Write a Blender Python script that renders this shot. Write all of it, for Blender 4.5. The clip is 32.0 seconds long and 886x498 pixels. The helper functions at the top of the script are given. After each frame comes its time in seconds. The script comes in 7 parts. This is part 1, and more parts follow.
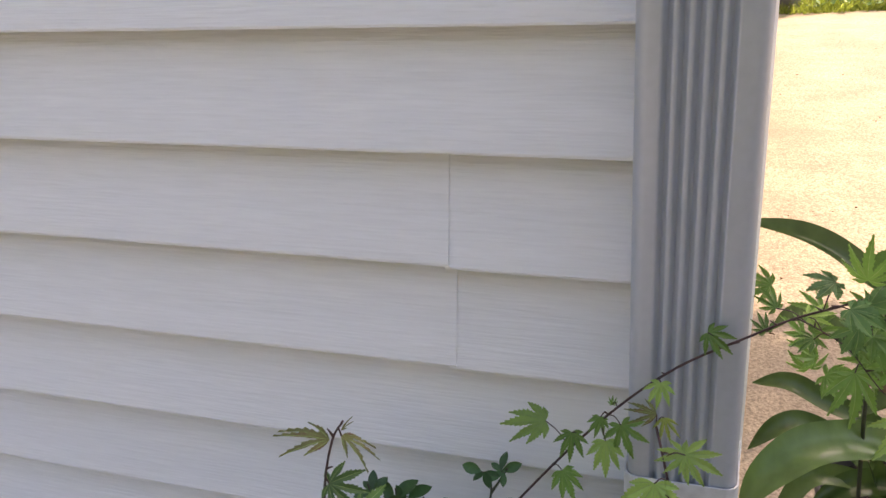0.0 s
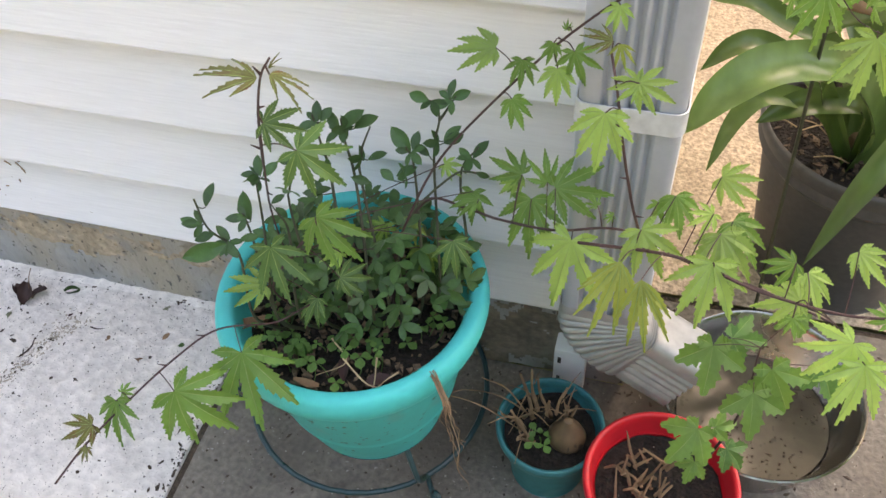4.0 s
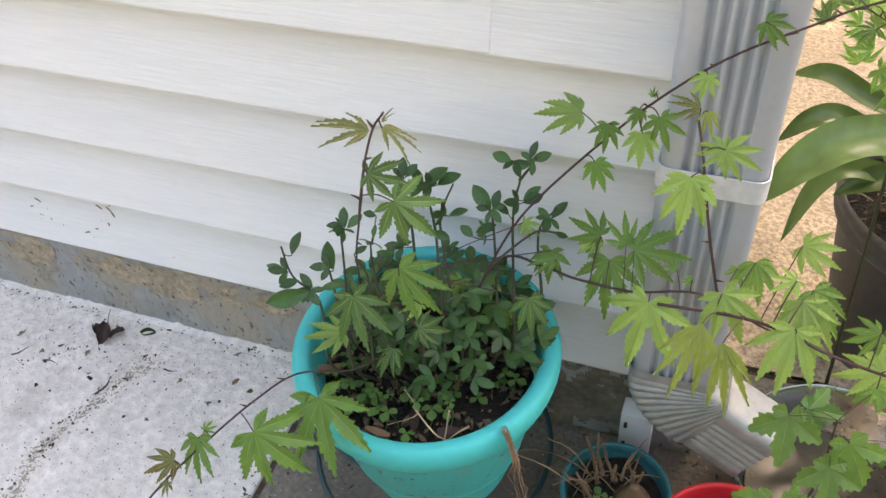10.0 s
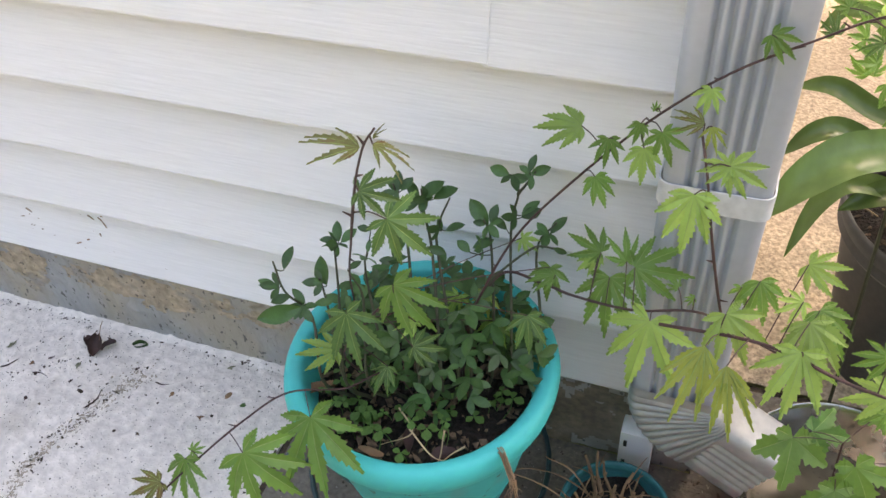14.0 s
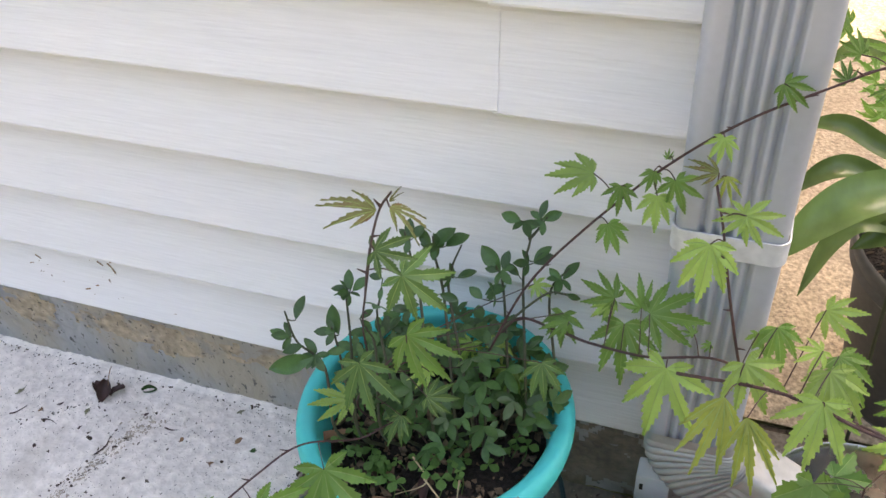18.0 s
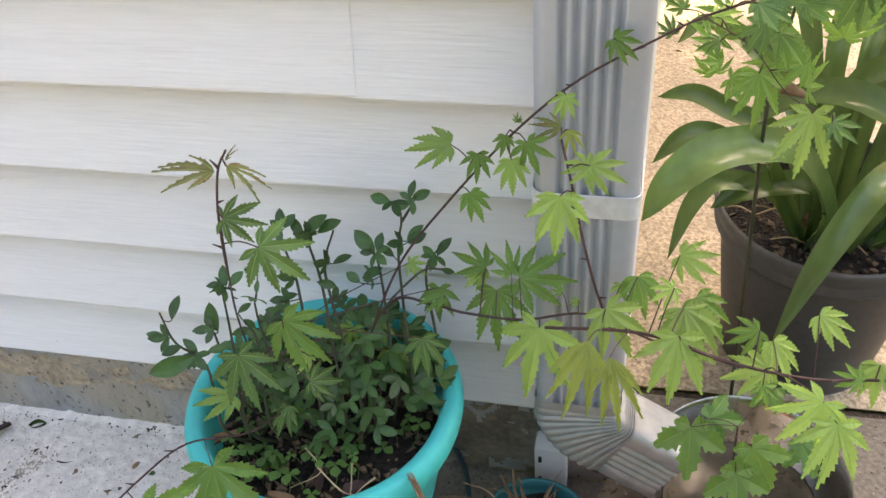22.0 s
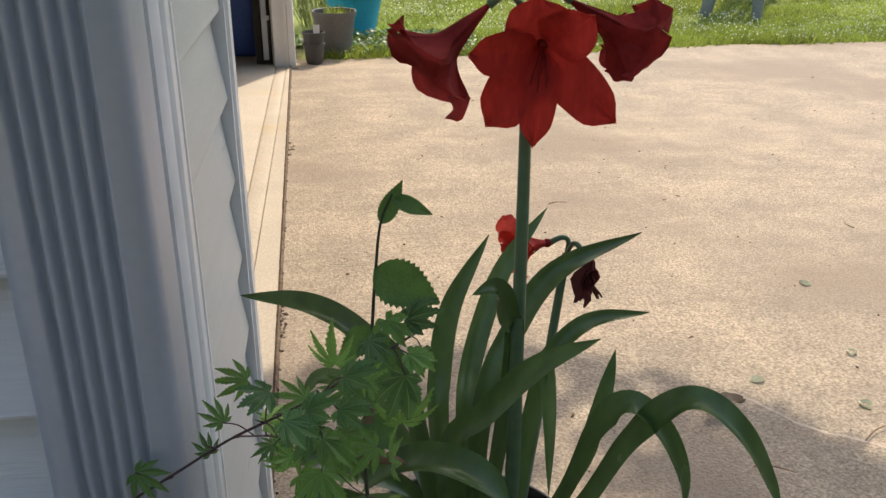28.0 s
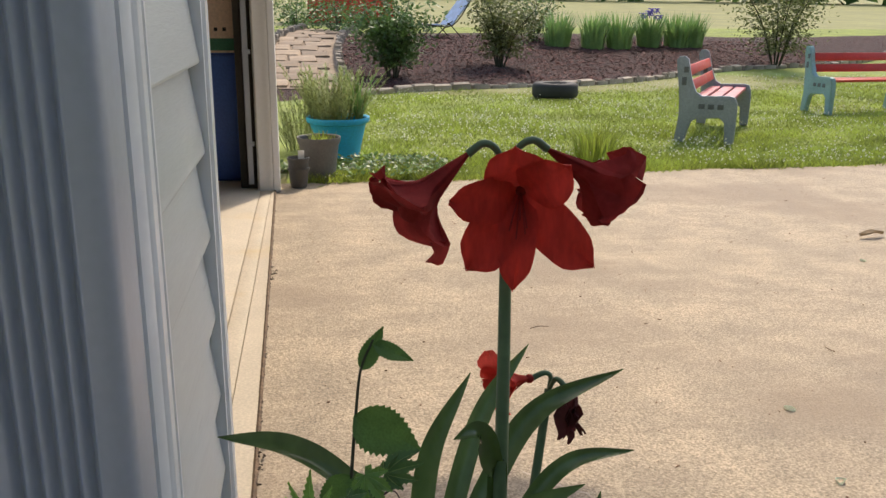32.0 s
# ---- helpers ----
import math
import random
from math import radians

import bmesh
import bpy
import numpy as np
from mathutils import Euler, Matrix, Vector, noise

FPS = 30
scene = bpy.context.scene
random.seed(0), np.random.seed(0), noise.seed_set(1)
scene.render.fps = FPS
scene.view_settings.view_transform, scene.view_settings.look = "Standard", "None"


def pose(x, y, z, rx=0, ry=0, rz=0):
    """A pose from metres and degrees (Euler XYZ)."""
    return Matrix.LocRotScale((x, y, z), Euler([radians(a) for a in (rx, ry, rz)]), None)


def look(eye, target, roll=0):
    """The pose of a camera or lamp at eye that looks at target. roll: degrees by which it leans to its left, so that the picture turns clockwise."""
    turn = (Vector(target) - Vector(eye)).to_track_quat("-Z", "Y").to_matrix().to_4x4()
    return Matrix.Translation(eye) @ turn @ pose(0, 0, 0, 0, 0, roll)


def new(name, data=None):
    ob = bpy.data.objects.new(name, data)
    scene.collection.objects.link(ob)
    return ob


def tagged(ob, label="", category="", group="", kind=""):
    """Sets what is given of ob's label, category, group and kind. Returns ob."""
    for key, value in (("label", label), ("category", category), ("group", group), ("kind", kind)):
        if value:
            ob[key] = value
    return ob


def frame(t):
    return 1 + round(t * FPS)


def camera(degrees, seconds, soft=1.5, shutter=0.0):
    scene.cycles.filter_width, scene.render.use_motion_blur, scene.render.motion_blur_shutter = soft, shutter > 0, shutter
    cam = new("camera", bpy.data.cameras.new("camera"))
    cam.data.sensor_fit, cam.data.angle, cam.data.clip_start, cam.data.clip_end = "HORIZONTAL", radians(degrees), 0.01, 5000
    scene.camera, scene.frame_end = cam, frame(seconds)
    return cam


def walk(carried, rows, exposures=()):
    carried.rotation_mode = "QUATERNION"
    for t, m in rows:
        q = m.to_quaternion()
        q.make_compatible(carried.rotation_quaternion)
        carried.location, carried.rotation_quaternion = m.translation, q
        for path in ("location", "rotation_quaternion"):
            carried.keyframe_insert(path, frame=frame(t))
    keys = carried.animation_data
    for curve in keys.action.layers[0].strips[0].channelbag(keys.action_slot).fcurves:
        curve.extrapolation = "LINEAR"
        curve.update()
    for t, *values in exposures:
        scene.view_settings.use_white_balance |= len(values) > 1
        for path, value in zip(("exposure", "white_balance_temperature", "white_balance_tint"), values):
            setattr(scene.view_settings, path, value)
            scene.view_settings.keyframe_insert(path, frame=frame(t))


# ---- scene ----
cam = camera(54.0, 32.0)
PATH = [
    (0, (0.289, -0.787, 1.224), (-0.343, 0.916, 0.386), -4.7),
    (0.5, (0.307, -0.769, 1.228), (-0.224, 0.892, 0.25), -5.4),
    (1, (0.305, -0.777, 1.225), (-0.179, 0.783, 0.072), -5.7),
    (1.5, (0.289, -0.757, 1.219), (-0.168, 0.658, -0.118), -6.3),
    (2, (0.292, -0.749, 1.206), (-0.152, 0.571, -0.23), -6.5),
    (2.5, (0.289, -0.739, 1.202), (-0.13, 0.533, -0.283), -5.9),
    (3, (0.288, -0.746, 1.204), (-0.122, 0.5, -0.306), -5.7),
    (3.5, (0.286, -0.742, 1.202), (-0.127, 0.484, -0.322), -5.2),
    (5.5, (0.269, -0.749, 1.204), (-0.204, 0.459, -0.318), -4.8),
    (6, (0.271, -0.755, 1.198), (-0.227, 0.476, -0.298), -4.5),
    (6.5, (0.258, -0.74, 1.204), (-0.255, 0.475, -0.301), -5.2),
    (7, (0.257, -0.745, 1.204), (-0.272, 0.486, -0.28), -5.3),
    (7.5, (0.259, -0.746, 1.203), (-0.283, 0.499, -0.265), -5.3),
    (8, (0.256, -0.744, 1.204), (-0.292, 0.51, -0.255), -5.6),
    (8.5, (0.257, -0.744, 1.204), (-0.299, 0.521, -0.241), -5.7),
    (9, (0.262, -0.758, 1.201), (-0.299, 0.526, -0.226), -5.4),
    (9.5, (0.264, -0.77, 1.212), (-0.297, 0.519, -0.21), -5.5),
    (10, (0.263, -0.769, 1.214), (-0.305, 0.519, -0.207), -5.8),
    (10.5, (0.268, -0.767, 1.213), (-0.308, 0.527, -0.199), -5.9),
    (11, (0.264, -0.757, 1.208), (-0.308, 0.538, -0.204), -5.8),
    (11.5, (0.266, -0.756, 1.209), (-0.312, 0.542, -0.198), -5.8),
    (12, (0.257, -0.753, 1.208), (-0.318, 0.542, -0.203), -5.7),
    (12.5, (0.255, -0.752, 1.206), (-0.319, 0.544, -0.205), -5.6),
    (13, (0.261, -0.757, 1.203), (-0.313, 0.547, -0.201), -5.4),
    (13.5, (0.258, -0.747, 1.203), (-0.312, 0.552, -0.207), -5.4),
    (15.5, (0.258, -0.747, 1.203), (-0.319, 0.565, -0.191), -5.6),
    (16, (0.256, -0.744, 1.207), (-0.326, 0.573, -0.18), -5.8),
    (16.5, (0.258, -0.75, 1.21), (-0.331, 0.586, -0.157), -5.7),
    (17, (0.262, -0.753, 1.211), (-0.339, 0.597, -0.137), -5.7),
    (17.5, (0.256, -0.754, 1.213), (-0.345, 0.603, -0.128), -5.7),
    (18, (0.246, -0.734, 1.214), (-0.347, 0.609, -0.144), -6.3),
    (18.5, (0.252, -0.75, 1.206), (-0.332, 0.621, -0.128), -6.1),
    (19, (0.256, -0.751, 1.195), (-0.298, 0.637, -0.134), -6.3),
    (19.5, (0.27, -0.74, 1.196), (-0.23, 0.667, -0.135), -6.1),
    (20, (0.269, -0.74, 1.196), (-0.195, 0.676, -0.138), -6.1),
    (20.5, (0.261, -0.742, 1.193), (-0.196, 0.668, -0.151), -6.0),
    (21, (0.276, -0.742, 1.184), (-0.181, 0.661, -0.166), -6.4),
    (21.5, (0.283, -0.756, 1.193), (-0.148, 0.657, -0.156), -6.0),
    (22, (0.293, -0.762, 1.188), (-0.107, 0.67, -0.15), -6.0),
    (22.5, (0.297, -0.76, 1.186), (-0.026, 0.713, -0.128), -5.3),
    (23, (0.318, -0.735, 1.193), (0.098, 0.789, -0.082), -4.9),
    (23.5, (0.384, -0.704, 1.222), (0.369, 0.974, 0.134), -4.7),
    (23.7, (0.404, -0.68, 1.23), (0.475, 1.037, 0.207), -4.4),
    (24, (0.407, -0.654, 1.245), (0.585, 1.11, 0.32), -2.5),
    (24.5, (0.424, -0.656, 1.244), (0.662, 1.151, 0.422), -1.6),
    (25, (0.431, -0.658, 1.24), (0.684, 1.16, 0.446), -1.1),
    (25.5, (0.428, -0.661, 1.241), (0.683, 1.16, 0.454), -0.7),
    (27.5, (0.427, -0.655, 1.232), (0.672, 1.167, 0.443), 0.2),
    (28, (0.429, -0.656, 1.234), (0.674, 1.166, 0.445), 0.3),
    (28.5, (0.432, -0.658, 1.232), (0.676, 1.162, 0.439), 0.3),
    (29, (0.431, -0.659, 1.227), (0.674, 1.161, 0.436), 0.1),
    (29.5, (0.429, -0.647, 1.22), (0.673, 1.166, 0.413), 0.1),
    (30, (0.437, -0.652, 1.25), (0.69, 1.189, 0.509), -0.8),
    (30.5, (0.434, -0.649, 1.277), (0.728, 1.248, 0.715), -0.4),
    (31, (0.431, -0.648, 1.269), (0.733, 1.254, 0.727), 0.1),
    (31.5, (0.434, -0.656, 1.267), (0.728, 1.247, 0.727), 0.2),
    (32, (0.432, -0.649, 1.262), (0.727, 1.256, 0.728), 0.5),
]
# seconds, stops, white balance
EXPOSURES = [(t, stops, kelvin, tint) for t, stops, kelvin, tint in ((0.0, 1.88, 8600, 22), (0.5, 1.95, 8800, 22), (1.0, 2.23, 9200, 22), (1.5, 2.6, 9500, 22), (2.0, 2.82, 9850, 16), (6.0, 2.88, 9800, 16), (9.0, 2.81, 9700, 16), (13.0, 2.76, 9550, 17), (19.0, 2.7, 9250, 18), (22.5, 2.7, 9550, 16), (23.0, 2.6, 9550, 18), (23.5, 1.74, 8500, 17), (24.0, 1.12, 7000, 14), (24.6, 0.80, 7100, 12), (28.0, 0.92, 7100, 12), (30.0, 0.97, 7150, 12), (31.0, 0.82, 7200, 12), (32.0, 0.78, 7200, 12))]
walk(cam, [(t, look(eye, target, roll)) for t, eye, target, roll in PATH], EXPOSURES)

# ---- light ----
SUN_AZ, SUN_EL = 28.0, 50.0          # degrees from +y towards +x, and above the horizon
world = bpy.data.worlds.new("sky")
world.use_nodes = True
scene.world = world
_n = world.node_tree.nodes
_sky = _n.new("ShaderNodeTexSky")
_sky.sky_type, _sky.sun_disc = "NISHITA", False
_sky.sun_elevation, _sky.sun_rotation = radians(SUN_EL), radians(SUN_AZ)
_sky.air_density, _sky.dust_density = 1.0, 2.0
_n["Background"].inputs["Strength"].default_value = 0.15
world.node_tree.links.new(_sky.outputs["Color"], _n["Background"].inputs["Color"])
_sun = new("sun", bpy.data.lights.new("sun", "SUN"))
_sun.data.energy, _sun.data.angle, _sun.data.color = 1.85, radians(0.6), (1.0, 0.93, 0.82)
_d = Vector((math.sin(radians(SUN_AZ)) * math.cos(radians(SUN_EL)), math.cos(radians(SUN_AZ)) * math.cos(radians(SUN_EL)), math.sin(radians(SUN_EL))))
_sun.matrix_world = look(_d * 30, (0, 0, 0))


# ---- helpers of the scene ----
RNG = random.Random(7)


def mat(name, base, rough=0.6, metal=0.0, var=0.15, scale=6.0, fine=70.0, bump=0.15, dist=0.002, spots=None, spot_scale=90.0, spot_at=0.68,
        through_light=0.0, rnd=0.0, stretch=(1, 1, 1), coat=0.0, ior=1.45, stain=None, stain_scale=1.5, stain_at=0.55, fine_var=0.12, island=0.0, detail=3.0, streak=None):
    m = bpy.data.materials.new(name)
    m.use_nodes = True
    t = m.node_tree
    nd, ln = t.nodes, t.links
    b = nd["Principled BSDF"]
    b.inputs["Roughness"].default_value, b.inputs["Metallic"].default_value = rough, metal
    b.inputs["IOR"].default_value = ior
    b.inputs["Coat Weight"].default_value = coat
    tc = nd.new("ShaderNodeTexCoord")
    mp = nd.new("ShaderNodeMapping")
    mp.inputs["Scale"].default_value = stretch
    ln.new(tc.outputs["Object"], mp.inputs["Vector"])

    def noise_of(s, detail=5.0):
        n = nd.new("ShaderNodeTexNoise")
        n.inputs["Scale"].default_value, n.inputs["Detail"].default_value = s, detail
        ln.new(mp.outputs["Vector"], n.inputs["Vector"])
        return n.outputs["Fac"]

    def span(src, lo, hi, a, c):
        r = nd.new("ShaderNodeMapRange")
        r.inputs["From Min"].default_value, r.inputs["From Max"].default_value = lo, hi
        r.inputs["To Min"].default_value, r.inputs["To Max"].default_value = a, c
        ln.new(src, r.inputs["Value"])
        return r.outputs["Result"]

    def times(a, c):
        x = nd.new("ShaderNodeMath")
        x.operation = "MULTIPLY"
        ln.new(a, x.inputs[0])
        ln.new(c, x.inputs[1])
        return x.outputs[0]

    big, small = noise_of(scale), noise_of(fine, detail)
    k = times(span(big, 0.3, 0.7, 1 - var, 1 + var), span(small, 0.3, 0.7, 1 - fine_var, 1 + fine_var))
    if rnd:
        oi = nd.new("ShaderNodeObjectInfo")
        k = times(k, span(oi.outputs["Random"], 0, 1, 1 - rnd, 1 + rnd))
    if island:
        geo = nd.new("ShaderNodeNewGeometry")
        k = times(k, span(geo.outputs["Random Per Island"], 0, 1, 1 - island, 1 + island))
    mix = nd.new("ShaderNodeVectorMath")
    mix.operation = "SCALE"
    mix.inputs[0].default_value = base
    ln.new(k, mix.inputs["Scale"])
    col = mix.outputs["Vector"]

    def over(col, fac, rgb):
        x = nd.new("ShaderNodeMix")
        x.data_type = "RGBA"
        ln.new(fac, x.inputs["Factor"])
        ln.new(col, x.inputs["A"])
        x.inputs["B"].default_value = (*rgb, 1)
        return x.outputs["Result"]

    if stain:
        col = over(col, span(noise_of(stain_scale, 8.0), stain_at, stain_at + 0.15, 0, 0.8), stain)
    if streak:
        rgb, size, ratio, turn = streak
        lay = nd.new("ShaderNodeMapping")
        lay.inputs["Rotation"].default_value, lay.inputs["Scale"].default_value = (0, 0, radians(turn)), (size, size * ratio, size)
        ln.new(tc.outputs["Object"], lay.inputs["Vector"])
        sn = nd.new("ShaderNodeTexNoise")
        sn.inputs["Scale"].default_value, sn.inputs["Detail"].default_value = 1.0, 7.0
        ln.new(lay.outputs["Vector"], sn.inputs["Vector"])
        col = over(col, span(sn.outputs["Fac"], 0.50, 0.72, 0, 0.4), rgb)
    if spots:
        col = over(col, span(noise_of(spot_scale, 2.0), spot_at, spot_at + 0.03, 0, 0.85), spots)
    ln.new(col, b.inputs["Base Color"])
    if bump:
        bp = nd.new("ShaderNodeBump")
        bp.inputs["Strength"].default_value, bp.inputs["Distance"].default_value = bump, dist
        ln.new(small, bp.inputs["Height"])
        ln.new(bp.outputs["Normal"], b.inputs["Normal"])
    ln.new(span(big, 0.3, 0.7, max(0.02, rough - 0.08), min(1, rough + 0.08)), b.inputs["Roughness"])
    if through_light:
        tr = nd.new("ShaderNodeBsdfTranslucent")
        ln.new(col, tr.inputs["Color"])
        ms = nd.new("ShaderNodeMixShader")
        ms.inputs["Fac"].default_value = through_light
        ln.new(b.outputs["BSDF"], ms.inputs[1])
        ln.new(tr.outputs["BSDF"], ms.inputs[2])
        ln.new(ms.outputs["Shader"], nd["Material Output"].inputs["Surface"])
    return m


def mesh_of(bm, name, smooth=True):
    me = bpy.data.meshes.new(name)
    bm.normal_update()
    bm.to_mesh(me)
    bm.free()
    if smooth:
        me.shade_smooth()
        me.set_sharp_from_angle(angle=radians(38))
    return me


def part(name, bm, material, parent=None, label="", smooth=True):
    me = bm if isinstance(bm, bpy.types.Mesh) else mesh_of(bm, name, smooth)
    if not me.materials:
        me.materials.append(material)
    ob = new(name, me)
    ob.parent = parent
    if label:
        ob["label"] = label
    return ob


def thing(name, label, category, at=(0, 0, 0), group="", kind=""):
    ob = new(name)
    ob.empty_display_size = 0.05
    ob.matrix_basis = at if isinstance(at, Matrix) else Matrix.Translation(at)
    return tagged(ob, label, category, group, kind)


def box(x0, y0, z0, x1, y1, z1, bevel=0.0, bm=None):
    bm = bm or bmesh.new()
    r = bmesh.ops.create_cube(bm, size=1.0, matrix=Matrix.Translation(((x0 + x1) / 2, (y0 + y1) / 2, (z0 + z1) / 2)) @ Matrix.Diagonal((x1 - x0, y1 - y0, z1 - z0, 1)))
    if bevel:
        es = list({e for v in r["verts"] for e in v.link_edges})
        bmesh.ops.bevel(bm, geom=es, offset=bevel, segments=2, affect="EDGES", profile=0.5)
    return bm


def glide(pts, n=8):
    """A smooth line through the points, n steps from one to the next."""
    p = [Vector(q) for q in pts]
    p = [2 * p[0] - p[1]] + p + [2 * p[-1] - p[-2]]
    out = []
    for i in range(1, len(p) - 2):
        a, b, c, d = p[i - 1 : i + 3]
        for s in range(n):
            u = s / n
            out.append(0.5 * (2 * b + (c - a) * u + (2 * a - 5 * b + 4 * c - d) * u * u + (3 * b - a - 3 * c + d) * u**3))
    return out + [p[-2]]


def tube(pts, radius, sides=8, n=6, bm=None, wobble=0.0):
    """A round rod along a smooth line. radius: a number, or one at the start and one at the end."""
    bm = bm or bmesh.new()
    line = glide(pts, n) if n else [Vector(q) for q in pts]
    r0, r1 = radius if isinstance(radius, tuple) else (radius, radius)
    rings, up = [], Vector((0.31, 0.17, 0.93))
    for i, q in enumerate(line):
        way = (line[min(i + 1, len(line) - 1)] - line[max(i - 1, 0)]).normalized()
        side = way.cross(up)
        side = side.normalized() if side.length > 1e-4 else Vector((1, 0, 0))
        top = side.cross(way).normalized()
        up = top
        r = (r0 + (r1 - r0) * i / max(1, len(line) - 1)) * (1 + wobble * noise.noise(q * 60))
        rings.append([bm.verts.new(q + r * (math.cos(2 * math.pi * k / sides) * side + math.sin(2 * math.pi * k / sides) * top)) for k in range(sides)])
    for a, b in zip(rings, rings[1:]):
        for k in range(sides):
            bm.faces.new((a[k], a[(k + 1) % sides], b[(k + 1) % sides], b[k]))
    bm.faces.new(rings[0][::-1])
    bm.faces.new(rings[-1])
    return bm


def lathe(profile, seg=48, bm=None, at=(0, 0, 0), squash=1.0):
    """A turned shape: profile of (radius, height)."""
    bm = bm or bmesh.new()
    rings = []
    for r, z in profile:
        if r < 1e-5:
            rings.append([bm.verts.new((at[0], at[1], at[2] + z))])
        else:
            rings.append([bm.verts.new((at[0] + r * math.cos(2 * math.pi * k / seg), at[1] + squash * r * math.sin(2 * math.pi * k / seg), at[2] + z)) for k in range(seg)])
    for a, b in zip(rings, rings[1:]):
        for k in range(seg):
            q = [a[k % len(a)], a[(k + 1) % len(a)], b[(k + 1) % len(b)], b[k % len(b)]]
            q = list(dict.fromkeys(q))
            if len(q) > 2:
                bm.faces.new(q)
    bmesh.ops.recalc_face_normals(bm, faces=bm.faces)
    return bm


def extrude_profile(pts, a, b, axis="z", bm=None, closed=True):
    """A flat outline pushed along one axis from a to b. pts are the other two coordinates in order."""
    bm = bm or bmesh.new()

    def place(p, v):
        return {"z": (p[0], p[1], v), "x": (v, p[0], p[1]), "y": (p[0], v, p[1])}[axis]

    A, B = [bm.verts.new(place(p, a)) for p in pts], [bm.verts.new(place(p, b)) for p in pts]
    n = len(pts)
    for i in range(n if closed else n - 1):
        bm.faces.new((A[i], A[(i + 1) % n], B[(i + 1) % n], B[i]))
    if closed:
        bm.faces.new(A[::-1])
        bm.faces.new(B)
    bmesh.ops.recalc_face_normals(bm, faces=bm.faces)
    return bm


# ---- materials ----
VINYL = mat("white_vinyl", (0.824, 0.82, 0.842), 0.42, var=0.025, scale=1.5, fine=20, bump=0.5, dist=0.0026, stretch=(0.8, 1, 17), rnd=0.012, fine_var=0.035)
# stained white vinyl of the east return, its shade put into a darker base
VINYL_Y = mat("weathered_shaded_vinyl", (0.60, 0.61, 0.585), 0.45, var=0.06, scale=3, fine=26, bump=0.25, dist=0.0015, stretch=(1, 1.2, 14), rnd=0.02, fine_var=0.03, stain=(0.42, 0.40, 0.36), stain_scale=5, stain_at=0.66)
TRIM = mat("white_trim", (0.82, 0.82, 0.81), 0.4, var=0.05, scale=3, fine=40, bump=0.05, fine_var=0.03, stain=(0.5, 0.48, 0.44), stain_scale=6, stain_at=0.68)
ALU = mat("painted_aluminium", (0.42, 0.45, 0.505), 0.42, metal=0.2, var=0.05, scale=4, fine=120, bump=0.04, fine_var=0.03)
ALU_RAW = mat("bare_aluminium", (0.41, 0.415, 0.41), 0.5, metal=0.4, var=0.15, scale=9, fine=60, bump=0.15, dist=0.001)
STEEL = mat("stainless_steel", (0.42, 0.40, 0.375), 0.22, metal=1.0, var=0.15, scale=12, fine=140, bump=0.05, spots=(0.08, 0.07, 0.05), spot_scale=40, spot_at=0.66)
FOUND = mat("rendered_foundation", (0.36, 0.36, 0.365), 0.9, var=0.10, scale=13, fine=38, bump=1.0, dist=0.012, detail=7, fine_var=0.12, stain=(0.44, 0.37, 0.29), stain_scale=5.0, stain_at=0.47, spots=(0.12, 0.115, 0.11), spot_scale=120, spot_at=0.655, stretch=(1, 1, 0.6))
PEELED = mat("peeled_tan_mortar", (0.455, 0.36, 0.265), 0.92, var=0.18, scale=22, fine=75, bump=1.0, dist=0.010, detail=6, fine_var=0.25, stain=(0.34, 0.325, 0.31), stain_scale=16, stain_at=0.52, spots=(0.13, 0.11, 0.09), spot_scale=110, spot_at=0.63)
SLAB = mat("white_concrete", (0.775, 0.715, 0.665), 0.88, var=0.09, scale=11, fine=60, bump=0.75, dist=0.007, detail=8, fine_var=0.15, stain=(0.52, 0.465, 0.41), stain_scale=6.0, stain_at=0.565, spots=(0.26, 0.22, 0.19), spot_scale=240, spot_at=0.67)
# brownish grey, much darker than the white slab, with darker blotches
GREY_CONC = mat("grey_concrete", (0.185, 0.160, 0.132), 0.85, var=0.3, scale=8, fine=120, bump=0.7, dist=0.004, fine_var=0.25, stain=(0.095, 0.078, 0.064), stain_scale=4, stain_at=0.47, spots=(0.36, 0.33, 0.29), spot_scale=160, spot_at=0.70)
DRIVE = mat("tan_concrete", (0.435, 0.350, 0.252), 0.88, var=0.20, scale=3.5, fine=130, bump=0.8, dist=0.005, fine_var=0.42, stain=(0.315, 0.245, 0.18), stain_scale=0.9, stain_at=0.49, spots=(0.26, 0.205, 0.155), spot_scale=120, spot_at=0.63, streak=((0.285, 0.225, 0.168), 3.2, 5.0, 62))
SILL = mat("sill_concrete", (0.56, 0.48, 0.37), 0.85, var=0.1, scale=3, fine=100, bump=0.35, dist=0.002, stain=(0.55, 0.42, 0.24), stain_scale=2, stain_at=0.58)
DIRT = mat("dirt", (0.07, 0.05, 0.035), 0.95, var=0.4, scale=30, fine=160, bump=0.9, dist=0.006, fine_var=0.35)
GRASS_G = mat("lawn", (0.22, 0.265, 0.055), 0.9, var=0.3, scale=1.4, fine=60, bump=0.6, dist=0.02, stain=(0.25, 0.34, 0.085), stain_scale=0.8, stain_at=0.55)
BLADE = mat("grass_blade", (0.33, 0.40, 0.075), 0.6, var=0.35, scale=1.2, fine=9, bump=0, through_light=0.35, island=0.45)
MULCH = mat("bark_mulch", (0.05, 0.021, 0.019), 0.95, var=0.4, scale=9, fine=60, bump=1.0, dist=0.03, fine_var=0.4)
FARLAWN = mat("far_lawn", (0.26, 0.255, 0.105), 0.95, var=0.2, scale=0.5, fine=6, bump=0.2, dist=0.02)
